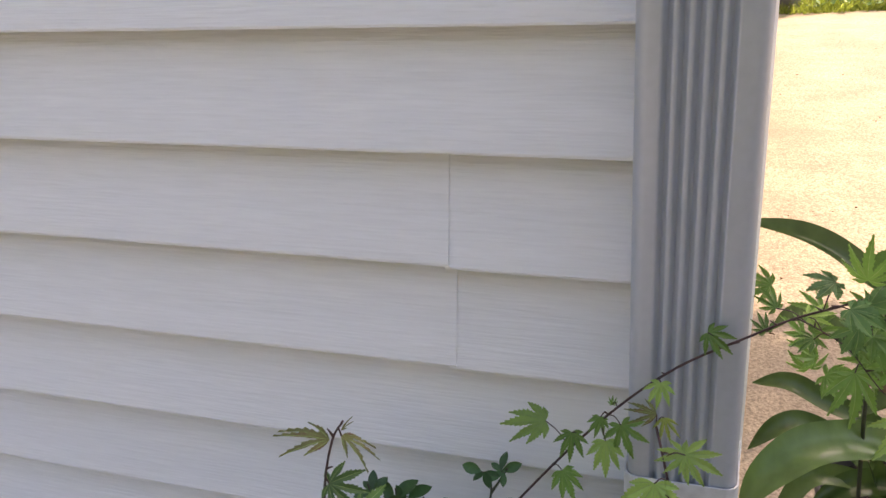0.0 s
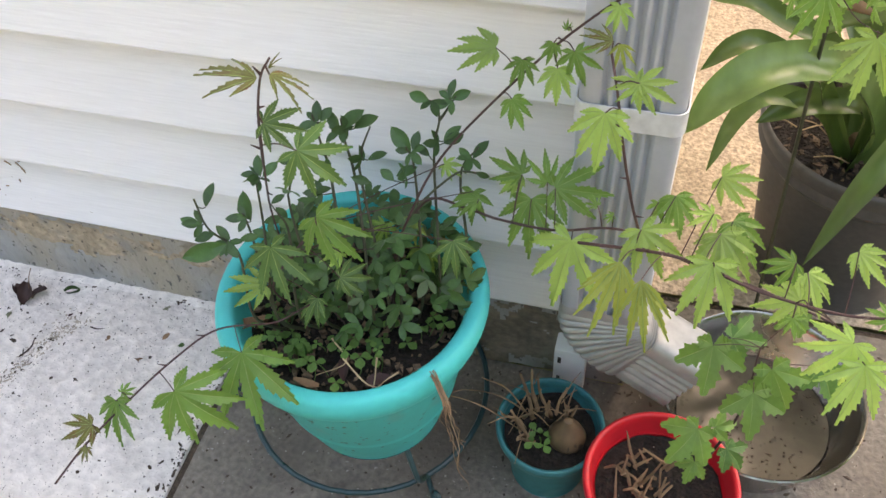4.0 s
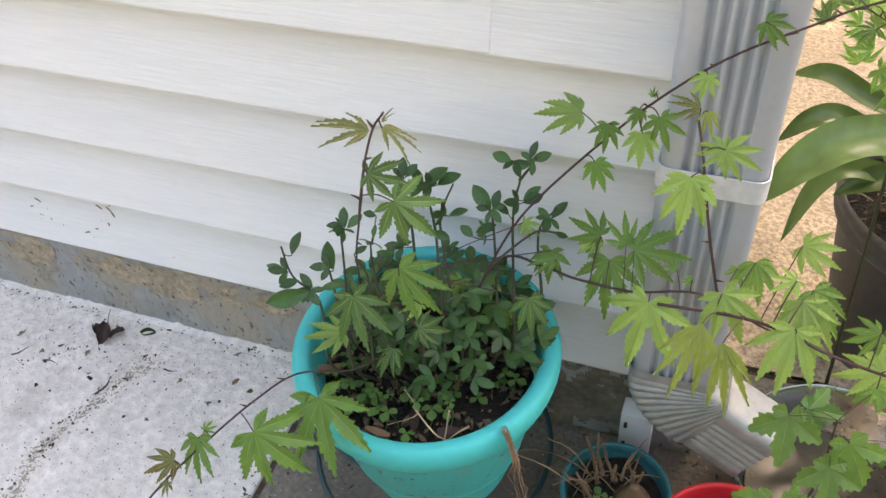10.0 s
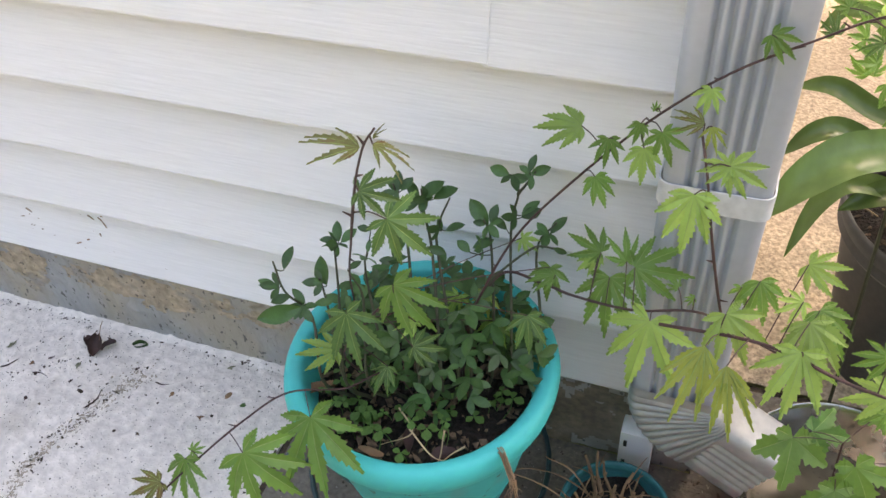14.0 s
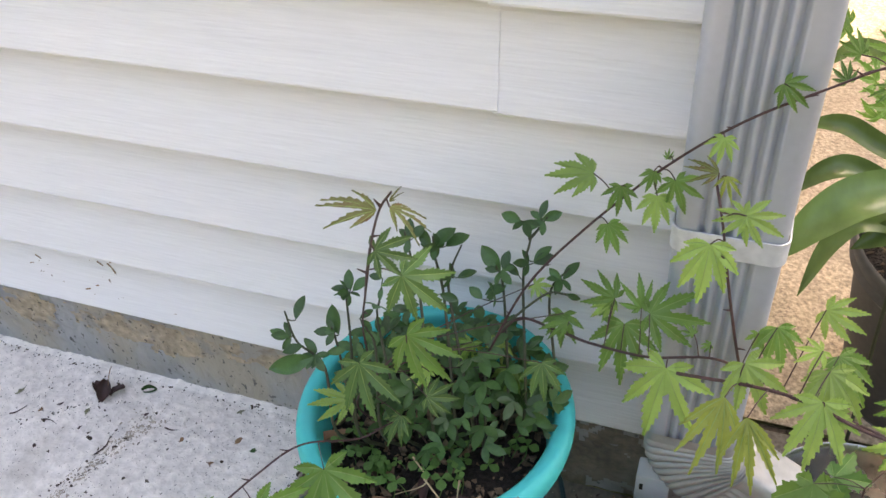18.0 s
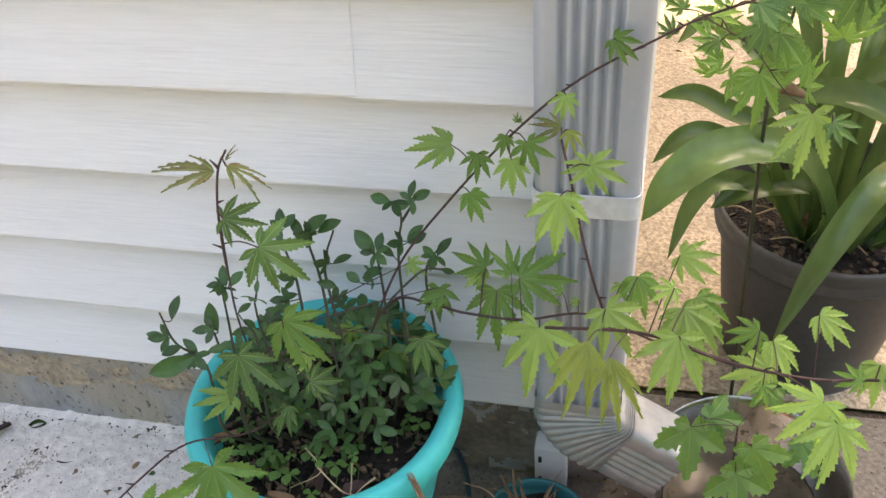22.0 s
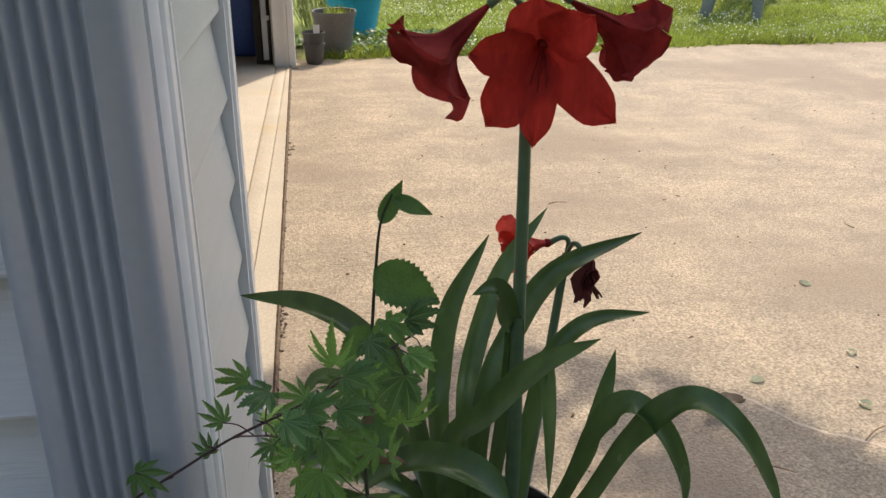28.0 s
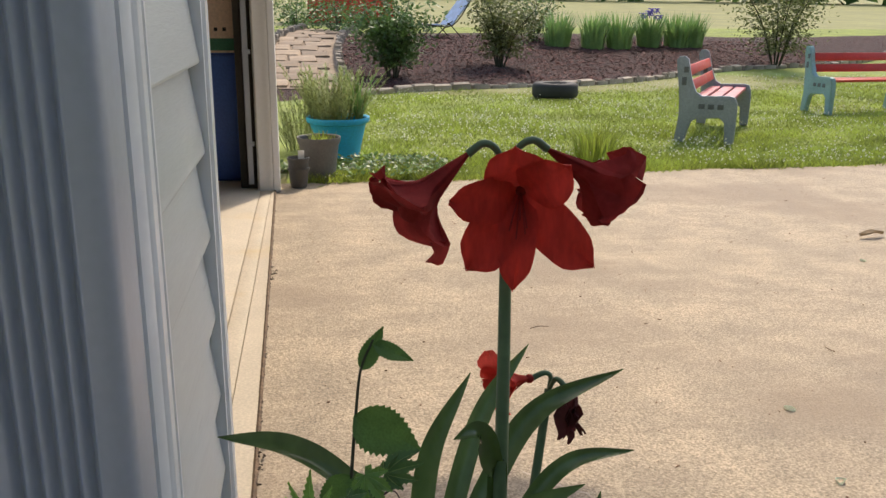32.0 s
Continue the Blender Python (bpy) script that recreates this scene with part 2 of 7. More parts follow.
STONE = mat("edging_stone", (0.36, 0.31, 0.25), 0.9, var=0.25, scale=7, fine=50, bump=0.6, dist=0.006, rnd=0.2)
TEAL = mat("teal_plastic", (0.002, 0.50, 0.49), 0.48, ior=1.35, var=0.05, scale=4, fine=80, bump=0.03, fine_var=0.03, stain=(0.06, 0.46, 0.45), stain_scale=14, stain_at=0.66)
TEAL_DIRTY = mat("mud_splashed_teal", (0.003, 0.40, 0.39), 0.5, var=0.08, scale=5, fine=80, bump=0.04, fine_var=0.04, stain=(0.12, 0.33, 0.31), stain_scale=16, stain_at=0.56, spots=(0.10, 0.075, 0.05), spot_scale=95, spot_at=0.66)
TEAL_D = mat("dusty_teal_plastic", (0.014, 0.16, 0.175), 0.5, var=0.1, scale=6, fine=80, bump=0.05, stain=(0.10, 0.24, 0.24), stain_scale=9, stain_at=0.6)
RED_P = mat("red_plastic", (0.62, 0.02, 0.03), 0.35, var=0.06, scale=6, fine=80, bump=0.03, fine_var=0.03)
GREY_P = mat("grey_plastic", (0.075, 0.072, 0.07), 0.55, var=0.12, scale=6, fine=90, bump=0.05, stain=(0.14, 0.13, 0.12), stain_scale=5, stain_at=0.6)
BLUE_P = mat("turquoise_plastic", (0.015, 0.42, 0.76), 0.45, var=0.08, scale=4, fine=60, bump=0.03)
WIRE = mat("green_coated_wire", (0.018, 0.055, 0.06), 0.35, var=0.1, scale=20, fine=120, bump=0.05)
SOIL = mat("potting_soil", (0.02, 0.015, 0.012), 0.97, var=0.5, scale=40, fine=190, bump=1.0, dist=0.008, fine_var=0.5, spots=(0.55, 0.53, 0.5), spot_scale=150, spot_at=0.75)
STRAW = mat("dry_straw", (0.42, 0.31, 0.19), 0.8, var=0.25, scale=20, fine=90, bump=0.2, rnd=0.2)
DARK_LEAF = mat("dark_dead_leaf", (0.055, 0.028, 0.025), 0.7, var=0.3, scale=20, fine=90, bump=0.4, dist=0.002)
BROWN_LEAF = mat("dead_leaf", (0.22, 0.13, 0.075), 0.8, var=0.3, scale=20, fine=90, bump=0.4, dist=0.002, rnd=0.3)
BULB = mat("bulb_skin", (0.15, 0.09, 0.05), 0.6, var=0.4, scale=30, fine=90, bump=0.5, spots=(0.05, 0.035, 0.025), spot_scale=60, spot_at=0.64, stretch=(1, 1, 0.3))

# ---- the house ----
LAP, LAP0, CORNER = 0.127, 0.181, 0.311     # a siding course, the lowest edge, the corner's outer face
EAVES = 2.72


def board_outline(z, top, face, back, out=1):
    """Section of one siding course: (depth, height), its lower edge proud and turned under."""
    return [(face, z), (face - 0.0008 * out, z + 0.003), (face + 0.75 * (back - face), top - 0.022), (back, top), (back + 0.003 * out, top), (face + 0.015 * out, z + 0.009), (face + 0.012 * out, z + 0.002)]


wall_south = part("wall_south", box(-4.0, 0.034, 0.0, CORNER - 0.035, 0.16, EAVES), FOUND)
tagged(wall_south, "white vinyl clapboard house wall over a rendered footing", "wall", kind="structure")
wall_east = part("wall_east", box(CORNER - 0.135, 0.16, 0.0, CORNER - 0.045, 0.665, EAVES), FOUND)
tagged(wall_east, "short white siding return beside the garage opening", "wall", kind="structure")
foot_bm = box(-4.0, 0.0145, 0.0, CORNER - 0.012, 0.0339, 0.20)
_g = [[foot_bm.verts.new((x, 0.0118 - 0.0030 * noise.noise((x * 9, z * 9, 0)) - 0.0022 * noise.noise((x * 42, z * 42, 4)) - 0.0012 * noise.noise((x * 95, z * 95, 9)), z)) for x in [-1.7 + 0.006 * i for i in range(333)]] for z in [0.0 + 0.0068 * j for j in range(29)]]
for _a, _b in zip(_g, _g[1:]):
    for i in range(len(_a) - 1):
        foot_bm.faces.new((_a[i], _a[i + 1], _b[i + 1], _b[i]))
footing = part("foundation", foot_bm, FOUND)


def footing_face(x, z):
    return 0.0118 - 0.0030 * noise.noise((x * 9, z * 9, 0)) - 0.0022 * noise.noise((x * 42, z * 42, 4)) - 0.0012 * noise.noise((x * 95, z * 95, 9))


def peeled_patch(xc, zc, a, b, tilt, seed):
    """Rough tan mortar with a ragged edge, where the grey coat has come away."""
    bm = bmesh.new()
    step = 0.0045
    grid = {}

    def inside(x, z):
        u, w = x - xc, z - zc - tilt * (x - xc)
        return 1 - (u / a) ** 2 - (w / b) ** 2 + 1.0 * noise.noise((x * 14, z * 20, seed)) + 1.1 * noise.noise((x * 60, z * 60, seed)) > 0

    def corner(i, j):
        if (i, j) not in grid:
            x, z = xc - 1.5 * a + i * step, 0.002 + j * step
            grid[i, j] = bm.verts.new((x, footing_face(x, z) - 0.0013 - 0.0010 * noise.noise((x * 120, z * 120, seed)), z))
        return grid[i, j]

    for i in range(int(3 * a / step)):
        for j in range(40):
            if inside(xc - 1.5 * a + (i + 0.5) * step, 0.002 + (j + 0.5) * step):
                bm.faces.new((corner(i, j), corner(i + 1, j), corner(i + 1, j + 1), corner(i, j + 1)))
    return bm


for xc, zc, a, b, tilt, sd in ((-0.645, 0.125, 0.145, 0.042, 0.03, 3), (-0.915, 0.115, 0.055, 0.060, 0.2, 8), (-1.22, 0.10, 0.12, 0.05, 0.0, 5), (-0.40, 0.13, 0.05, 0.030, 0.1, 12)):
    part("peeled_patch", peeled_patch(xc, zc, a, b, tilt, sd), PEELED, footing, "bare tan mortar patch")
MUD = mat("mud_stain", (0.20, 0.165, 0.13), 0.95, var=0.3, scale=18, fine=80, bump=0.9, dist=0.008, detail=6, fine_var=0.3, stain=(0.30, 0.27, 0.23), stain_scale=9, stain_at=0.52)
part("mud_stain", peeled_patch(0.06, 0.085, 0.20, 0.085, 0.0, 21), MUD, footing, "brown mud splashed on the footing")
tagged(footing, "grey rendered concrete footing with tan patches under the siding", "foundation", kind="structure")
_course = 0
_z = LAP0
while _z < EAVES - 0.1:
    top = _z + LAP + 0.004
    ends = [(-4.0, -2.35), (-2.35, 0.002), (-0.002, CORNER - 0.045)] if _course in (4, 5) else [(-4.0, -1.55), (-1.55, CORNER - 0.045)] if (_course // 2) % 2 else [(-4.0, CORNER - 0.045)]
    for k, (a, b) in enumerate(ends):
        over, drop = (0.0005 if k == 1 and _course in (4, 5) else 0.0), (0.0030 if k == 2 else 0.0)
        part("siding_board", extrude_profile([(d - over, h - drop) for d, h in board_outline(_z, top, 0.0, 0.0345)], a, b, "x"), VINYL, wall_south, smooth=False)
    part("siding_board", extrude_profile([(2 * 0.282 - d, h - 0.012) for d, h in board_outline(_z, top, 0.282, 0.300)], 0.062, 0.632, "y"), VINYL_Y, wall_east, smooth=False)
    _z += LAP
    _course += 1

# the corner post: two fluted faces
_c = CORNER
post_line = [(_c - 0.075, 0.004), (_c - 0.075, -0.006), (_c - 0.062, -0.006), (_c - 0.060, -0.010), (_c - 0.012, -0.012), (_c - 0.004, -0.011), (_c, -0.004),
             (_c + 0.0005, 0.006), (_c - 0.003, 0.009), (_c - 0.003, 0.013), (_c + 0.0005, 0.016), (_c - 0.003, 0.021), (_c - 0.003, 0.026), (_c + 0.0005, 0.030),
             (_c, 0.050), (_c - 0.005, 0.052), (_c - 0.005, 0.058), (_c, 0.060), (_c, 0.066), (_c - 0.012, 0.066), (_c - 0.03, 0.066), (_c - 0.05, 0.02)]
corner_post = part("corner_trim", extrude_profile(post_line, 0.165, EAVES, "z"), TRIM)
tagged(corner_post, "white fluted vinyl corner post of the house", "trim", kind="structure")

# garage opening: casing on both sides, sill, room behind
SKEW = -0.0185


def gx(y):
    return 0.297 + SKEW * (y - 0.64)


def casing(y0, y1, x_out, x_in, lip):
    bm = extrude_profile([(x_out, y0), (x_out, y0 + lip * 0.2), (x_out - 0.004, y0 + lip * 0.25), (x_out - 0.004, y0 + lip * 0.55), (x_out + 0.003, y0 + lip * 0.6), (x_out + 0.003, y1), (x_in, y1), (x_in, y0)], 0.0, 2.2, "z")
    return bm


near_casing = part("door_casing", casing(0.634, 0.70, 0.2885, 0.16, 0.05), TRIM)
tagged(near_casing, "white channelled casing at the near side of the garage opening", "trim", kind="structure")
# whiter than TRIM: bounce light on the far jamb is put into its colour
WRAP = mat("brightened_metal_wrap", (0.88, 0.88, 0.87), 0.4, var=0.02, scale=3, fine=40, bump=0.05, fine_var=0.02)
far_casing = part("door_casing", extrude_profile([(0.215, 5.50), (0.175, 5.495), (0.168, 5.502), (0.15, 5.498), (0.135, 5.505), (0.075, 5.50), (0.06, 5.52), (0.06, 5.62), (0.215, 5.62)], 0.0, 2.2, "z"), WRAP)
tagged(far_casing, "white metal-wrapped jamb at the far side of the garage opening", "trim", kind="structure")
track = thing("door_track", "galvanised garage door track beside a dark jamb", "door track", (0, 0, 0))
part("rail", extrude_profile([(0.035, 5.53), (0.0, 5.53), (-0.005, 5.54), (-0.005, 5.58), (0.0, 5.59), (0.004, 5.58), (0.004, 5.545), (0.031, 5.545)], 0.05, 2.1, "z"), ALU, track)
DARK = mat("dark_jamb", (0.045, 0.038, 0.03), 0.8, var=0.3, scale=8, fine=60, bump=0.3)
part("jamb", box(-0.06, 5.592, 0.0, 0.058, 5.66, 2.15), DARK, track, "dark wooden jamb")
for z in (0.32, 0.95, 1.6):
    part("bracket", box(-0.004, 5.526, z, 0.05, 5.55, z + 0.03, 0.003), ALU, track)
head = part("door_head", box(0.06, 0.70, 2.2, gx(3.0), 5.62, EAVES), TRIM)
tagged(head, "white trim board over the garage opening", "trim", kind="structure")
INSIDE = mat("garage_wall", (0.60, 0.57, 0.50), 0.9, var=0.15, scale=3, fine=40, bump=0.2)
for nm, bm in (("wall_garage_north", box(-4.0, 6.3, 0.0, 0.17, 6.42, EAVES)), ("wall_garage_west", box(-4.12, 0.16, 0.0, -4.0, 6.42, EAVES)), ("wall_garage_return", box(0.06, 5.66, 0.0, 0.19, 6.3, EAVES))):
    tagged(part(nm, bm, INSIDE), "plain inner wall of the garage", "wall", kind="structure")
tagged(part("ceiling", box(-4.0, 0.16, EAVES, 0.3, 6.42, EAVES + 0.1), INSIDE), "plain garage ceiling", "ceiling", kind="structure")
# unseen eaves: deep eastward to shade the return, short southward to let skylight in
ROOFM = mat("soffit_white", (0.7, 0.7, 0.7), 0.6, var=0.05)
tagged(part("soffit", box(-4.3, -0.10, EAVES + 0.1, 0.72, 6.8, EAVES + 0.24, 0.02), ROOFM), "unseen white eaves, deep on the east to shade the return", "roof", kind="structure")

garage_floor = part("floor", box(-4.0, 0.16, -0.05, 0.075, 6.3, 0.012, 0.004), SILL)
tagged(garage_floor, "pale stained concrete garage floor", "floor", kind="structure")
sill_bm = extrude_profile([(0.64, 0.155), (5.50, 0.155 + 0.0), (5.50, gx(5.5) - 0.035), (0.64, gx(0.64) - 0.035)], -0.05, 0.010, "z")
for v in sill_bm.verts:
    v.co.x, v.co.y = v.co.y, v.co.x
bmesh.ops.recalc_face_normals(sill_bm, faces=sill_bm.faces)
sill = part("door_sill", sill_bm, SILL, smooth=False)
tagged(sill, "worn tan concrete sill along the garage opening", "sill", kind="structure")
strip = part("floor_strip", box(0.079, 0.66, -0.05, 0.151, 5.5, 0.008, 0.003), SILL)
tagged(strip, "narrow concrete strip inside the sill", "floor", kind="structure")
groove = bmesh.new()
_prev = None
for i in range(121):
    y = 0.68 + i * 0.0402
    x = gx(y) - 0.028
    w = 0.0062 + 0.0025 * noise.noise((y * 9, 0, 0)) + 0.002 * noise.noise((y * 40, 3, 0))
    row = [groove.verts.new((x - w, y, 0.0105)), groove.verts.new((x, y, 0.015)), groove.verts.new((x + w * 1.3, y, 0.0055))]
    if _prev:
        for a in range(2):
            groove.faces.new((_prev[a], _prev[a + 1], row[a + 1], row[a]))
    _prev = row
tagged(part("joint_dirt", groove, mat("brown_earth", (0.15, 0.10, 0.065), 0.95, var=0.4, scale=40, fine=150, bump=0.8, dist=0.005, fine_var=0.35)), "line of dirt in the joint along the sill", "dirt", kind="stuff")

# ---- the ground ----
def rise(x, y):
    """Height of the yard: level by the drive, climbing through the planting bed."""
    s = min(1.0, max(0.0, (y - 0.25 * x - 11.6) / 8.5))
    h = 0.62 * s * s * (3 - 2 * s)
    far = max(0.0, y - 20)
    return h + 0.018 * far - 0.012


def sheet(x0, x1, y0, y1, nx, ny, height, keep=lambda x, y: True):
    bm = bmesh.new()
    g = [[bm.verts.new((x0 + (x1 - x0) * i / nx, y0 + (y1 - y0) * j / ny, height(x0 + (x1 - x0) * i / nx, y0 + (y1 - y0) * j / ny))) for i in range(nx + 1)] for j in range(ny + 1)]
    for j in range(ny):
        for i in range(nx):
            c = sum((g[j + b][i + a].co for a in (0, 1) for b in (0, 1)), Vector()) / 4
            if keep(c.x, c.y):
                bm.faces.new((g[j][i], g[j][i + 1], g[j + 1][i + 1], g[j + 1][i]))
    return bm


def bed_near(x):
    return 12.4 + 0.42 * (x - 1.4) + 0.25 * math.sin(x * 0.9) + 0.025 * max(0, x - 4) ** 1.6


def bed_far(x):
    return 20.6 + 0.12 * x + 0.5 * math.sin(x * 0.4)


ground = part("ground", sheet(-260, 260, -120, 400, 130, 130, lambda x, y: rise(x, y) - 0.03), FARLAWN)
tagged(ground, "open grass that runs to the horizon", "lawn", kind="structure")
lawn = part("lawn", sheet(-6, 26, 5.2, 26, 128, 84, lambda x, y: rise(x, y) + 0.010 * noise.noise((x * 3, y * 3, 0)), lambda x, y: (x > 0.2 or y > 6.5)), GRASS_G)
tagged(lawn, "mown grass with clover beside the driveway", "lawn", kind="structure")
bed = part("mulch_bed", sheet(-6, 30, 11, 34, 90, 60, lambda x, y: rise(x, y) + 0.05 * min(1, max(-1, (y - bed_near(x)) * 3, ) if y < bed_far(x) - 0.3 else (bed_far(x) - y) * 3) + 0.02 * noise.noise((x * 2, y * 2, 3)), lambda x, y: bed_near(x) < y < bed_far(x)), MULCH)
tagged(bed, "dark red-brown bark mulch bed rising behind the lawn", "mulch bed", kind="structure")


def lawn_edge(x):
    return 5.80 + 0.075 * (x - 0.8) + 0.05 * math.sin(2.3 * x) + 0.02 * math.sin(7.1 * x)


# driveway: one slab whose far edge wavers under the grass
drive_bm = bmesh.new()
nx, ny = 96, 40
g = []
for j in range(ny + 1):
    row = []
    for i in range(nx + 1):
        y = 0.214 + (lawn_edge(0.27 + 8.73 * (i / nx) ** 1.3) - 0.214) * j / ny
        left = 0.30 if y < 0.62 else gx(y) - 0.034
        x = left + (9.0 - left) * (i / nx) ** 1.3
        xs = x
        row.append(drive_bm.verts.new((xs, y, 0.004 * noise.noise((x * 0.7, y * 0.7, 1)) - 0.004)))
    g.append(row)
for j in range(ny):
    for i in range(nx):
        drive_bm.faces.new((g[j][i], g[j][i + 1], g[j + 1][i + 1], g[j + 1][i]))
driveway = part("driveway", drive_bm, DRIVE)
tagged(driveway, "tan broom-finished concrete driveway, worn and dappled with light", "driveway", kind="structure")
edge_bm = extrude_profile([(0.30, 0.196), (9.0, 0.196), (9.0, 0.213), (0.30, 0.213)], -0.06, -0.012, "z")
tagged(part("joint", edge_bm, DIRT, smooth=False), "earth-filled joint between the two slabs", "joint", kind="structure")
slab = part("pavement", box(-4.5, -4.0, -0.08, -0.330, 0.0119, 0.0, 0.004), SLAB)
tagged(slab, "white-painted concrete slab littered with black specks", "pavement", kind="structure")
grey_paving = part("pavement", box(-0.318, -4.0, -0.08, 9.0, 0.0119, -0.002, 0.0), GREY_CONC)
tagged(grey_paving, "dark grey concrete under the pots and downspout", "pavement", kind="structure")
grey_walk = part("pavement", box(0.3005, 0.012, -0.08, 9.0, 0.195, -0.002, 0.0), GREY_CONC)
tagged(grey_walk, "grey concrete walk beside the house corner", "pavement", kind="structure")
tagged(part("joint", box(-0.3299, -4.0, -0.08, -0.3181, 0.0115, -0.006), DIRT), "dark joint between the slabs", "joint", kind="structure")

fillet = bmesh.new()
_prev = None
for i in range(260):
    x = -1.7 + 0.0053 * i
    if x > -0.332:
        break
    h = 0.002 + 0.007 * noise.noise((x * 6, 1, 0)) + 0.006 * noise.noise((x * 23, 2, 0)) + 0.006 * noise.noise((x * 80, 5, 0))
    o = 0.008 + 0.010 * noise.noise((x * 9, 4, 0)) + 0.006 * noise.noise((x * 60, 7, 0))
    row = [fillet.verts.new((x, 0.0125, max(0.0015, h))), fillet.verts.new((x, 0.004 - 0.3 * o, max(0.0012, 0.45 * h))), fillet.verts.new((x, 0.002 - max(0.002, o), -0.001))]
    if _prev:
        for a in range(2):
            fillet.faces.new((_prev[a], _prev[a + 1], row[a + 1], row[a]))
    _prev = row
bmesh.ops.recalc_face_normals(fillet, faces=fillet.faces)
tagged(part("mortar_fillet", fillet, SLAB), "ragged pale mortar where the slab meets the footing", "mortar", kind="structure")

# ---- downspout ----
DX0, DX1, DY0, DY1 = 0.203, 0.307, -0.086, -0.014


def spout_outline(x0=DX0, x1=DX1, y0=DY0, y1=DY1, r=0.012, flute=0.0066):
    """Rounded box section with four fluted ribs on the front face."""
    pts = []

    def arc(cx, cy, a0):
        for k in range(5):
            a = radians(a0 + 22.5 * k)
            pts.append((cx + r * math.cos(a), cy + r * math.sin(a)))

    arc(x0 + r, y0 + r, 180)
    a, b = x0 + 0.020, x0 + 0.081
    for k in range(61):
        u = k / 60
        pts.append((a + (b - a) * u, y0 + flute * (0.5 - 0.5 * math.cos(u * 10 * math.pi)) ** 1.6 * (1 if 0.02 < u < 0.98 else 0)))
    arc(x1 - r, y0 + r, 270)
    arc(x1 - r, y1 - r, 0)
    arc(x0 + r, y1 - r, 90)
    return pts


downspout = thing("downspout", "light grey ribbed aluminium downspout strapped to the house corner", "downspout")
part("pipe", extrude_profile(spout_outline(), 0.300, EAVES + 0.05, "z"), ALU, downspout)


def strap_ring(off, r):
    x0, x1, y0 = DX0 - off, DX1 + off, DY0 - off
    pts = [(x0 - 0.0, DY1 + 0.012)]
    for cx, cy, a0 in ((x0 + r, y0 + r, 180), (x1 - r, y0 + r, 270)):
        for k in range(5):
            a = radians(a0 + 22.5 * k)
            pts.append((cx + r * math.cos(a), cy + r * math.sin(a)))
    pts.append((x1, DY1 + 0.012))
    return pts


STRAPM = mat("white_strap", (0.66, 0.68, 0.71), 0.4, metal=0.2, var=0.04, scale=6, fine=80, bump=0.03)
part("strap", extrude_profile(strap_ring(0.0028, 0.013) + strap_ring(0.0012, 0.012)[::-1], 0.617, 0.645, "z"), STRAPM, downspout, "white metal strap")
screw = bmesh.new()
bmesh.ops.create_cone(screw, cap_ends=True, segments=6, radius1=0.0045, radius2=0.003, depth=0.004, matrix=Matrix.Translation((0.240, DY0 - 0.0045, 0.631)) @ Matrix.Rotation(radians(90), 4, "X"))
part("screw", screw, ALU_RAW, downspout)

# elbow: the same section bent towards the drive, crimped on the bend
elbow = bmesh.new()
rings, PIVOT = [], DX1 + 0.038
bend = radians(64)
cxm, cym = (DX0 + DX1) / 2, (DY0 + DY1) / 2
sec = [(x - cxm, y - cym) for x, y in spout_outline(flute=0.0)]
sec_out = [(x - cxm, y - cym) for x, y in spout_outline(flute=0.0035)]
steps = [("down", s) for s in (0.312, 0.304, 0.296)] + [("arc", k / 120) for k in range(121)] + [("out", s) for s in (0.004, 0.03, 0.055, 0.078)]
for kind, s in steps:
    if kind == "down":
        c, ang, sc = Vector((cxm, cym, s)), 0.0, 1.035
    elif kind == "arc":
        ang = bend * s
        c = Vector((PIVOT - (PIVOT - cxm) * math.cos(ang), cym, 0.296 - (PIVOT - cxm) * math.sin(ang)))
        sc = 0.985 + 0.115 * abs(math.sin(math.pi * 10 * s)) ** 0.55 * (1.15 - 0.5 * (s * 10 % 1.0)) * min(1, 8 * s + 0.35, 8 * (1 - s) + 0.35)
        last = c
    else:
        ang = bend
        c = last + s * Vector((math.sin(ang), -0.12, -math.cos(ang)))
        sc = 1.03
    ax = Vector((math.cos(ang), 0, math.sin(ang)))
    rings.append([elbow.verts.new(c + ax * x * sc + Vector((0, y * sc, 0))) for x, y in (sec_out if kind == "out" else sec)])
n = len(sec)
for a, b in zip(rings, rings[1:]):
    for k in range(n):
        elbow.faces.new((a[k], a[(k + 1) % n], b[(k + 1) % n], b[k]))
inner = [elbow.verts.new(v.co * 0.94 + sum((w.co for w in rings[-1]), Vector()) / n * 0.06) for v in rings[-1]]
deep = [elbow.verts.new(v.co - Vector((math.sin(bend), -0.12, -math.cos(bend))) * 0.12) for v in inner]
for a, b in ((rings[-1], inner), (inner, deep)):
    for k in range(n):
        elbow.faces.new((a[k], a[(k + 1) % n], b[(k + 1) % n], b[k]))
part("elbow", elbow, ALU_RAW, downspout, "crimped silvery elbow at the foot")

# ---- plants: meshes that the leaves share ----
LEAF_LIGHT = mat("maple_leaf_light", (0.32, 0.485, 0.125), 0.48, var=0.12, scale=1.5, fine=9, fine_var=0.06, bump=0.06, dist=0.01, through_light=0.4, rnd=0.22)
LEAF_MID = mat("maple_leaf_green", (0.17, 0.325, 0.072), 0.40, var=0.12, scale=1.5, fine=9, fine_var=0.06, bump=0.06, dist=0.01, through_light=0.45, rnd=0.22)
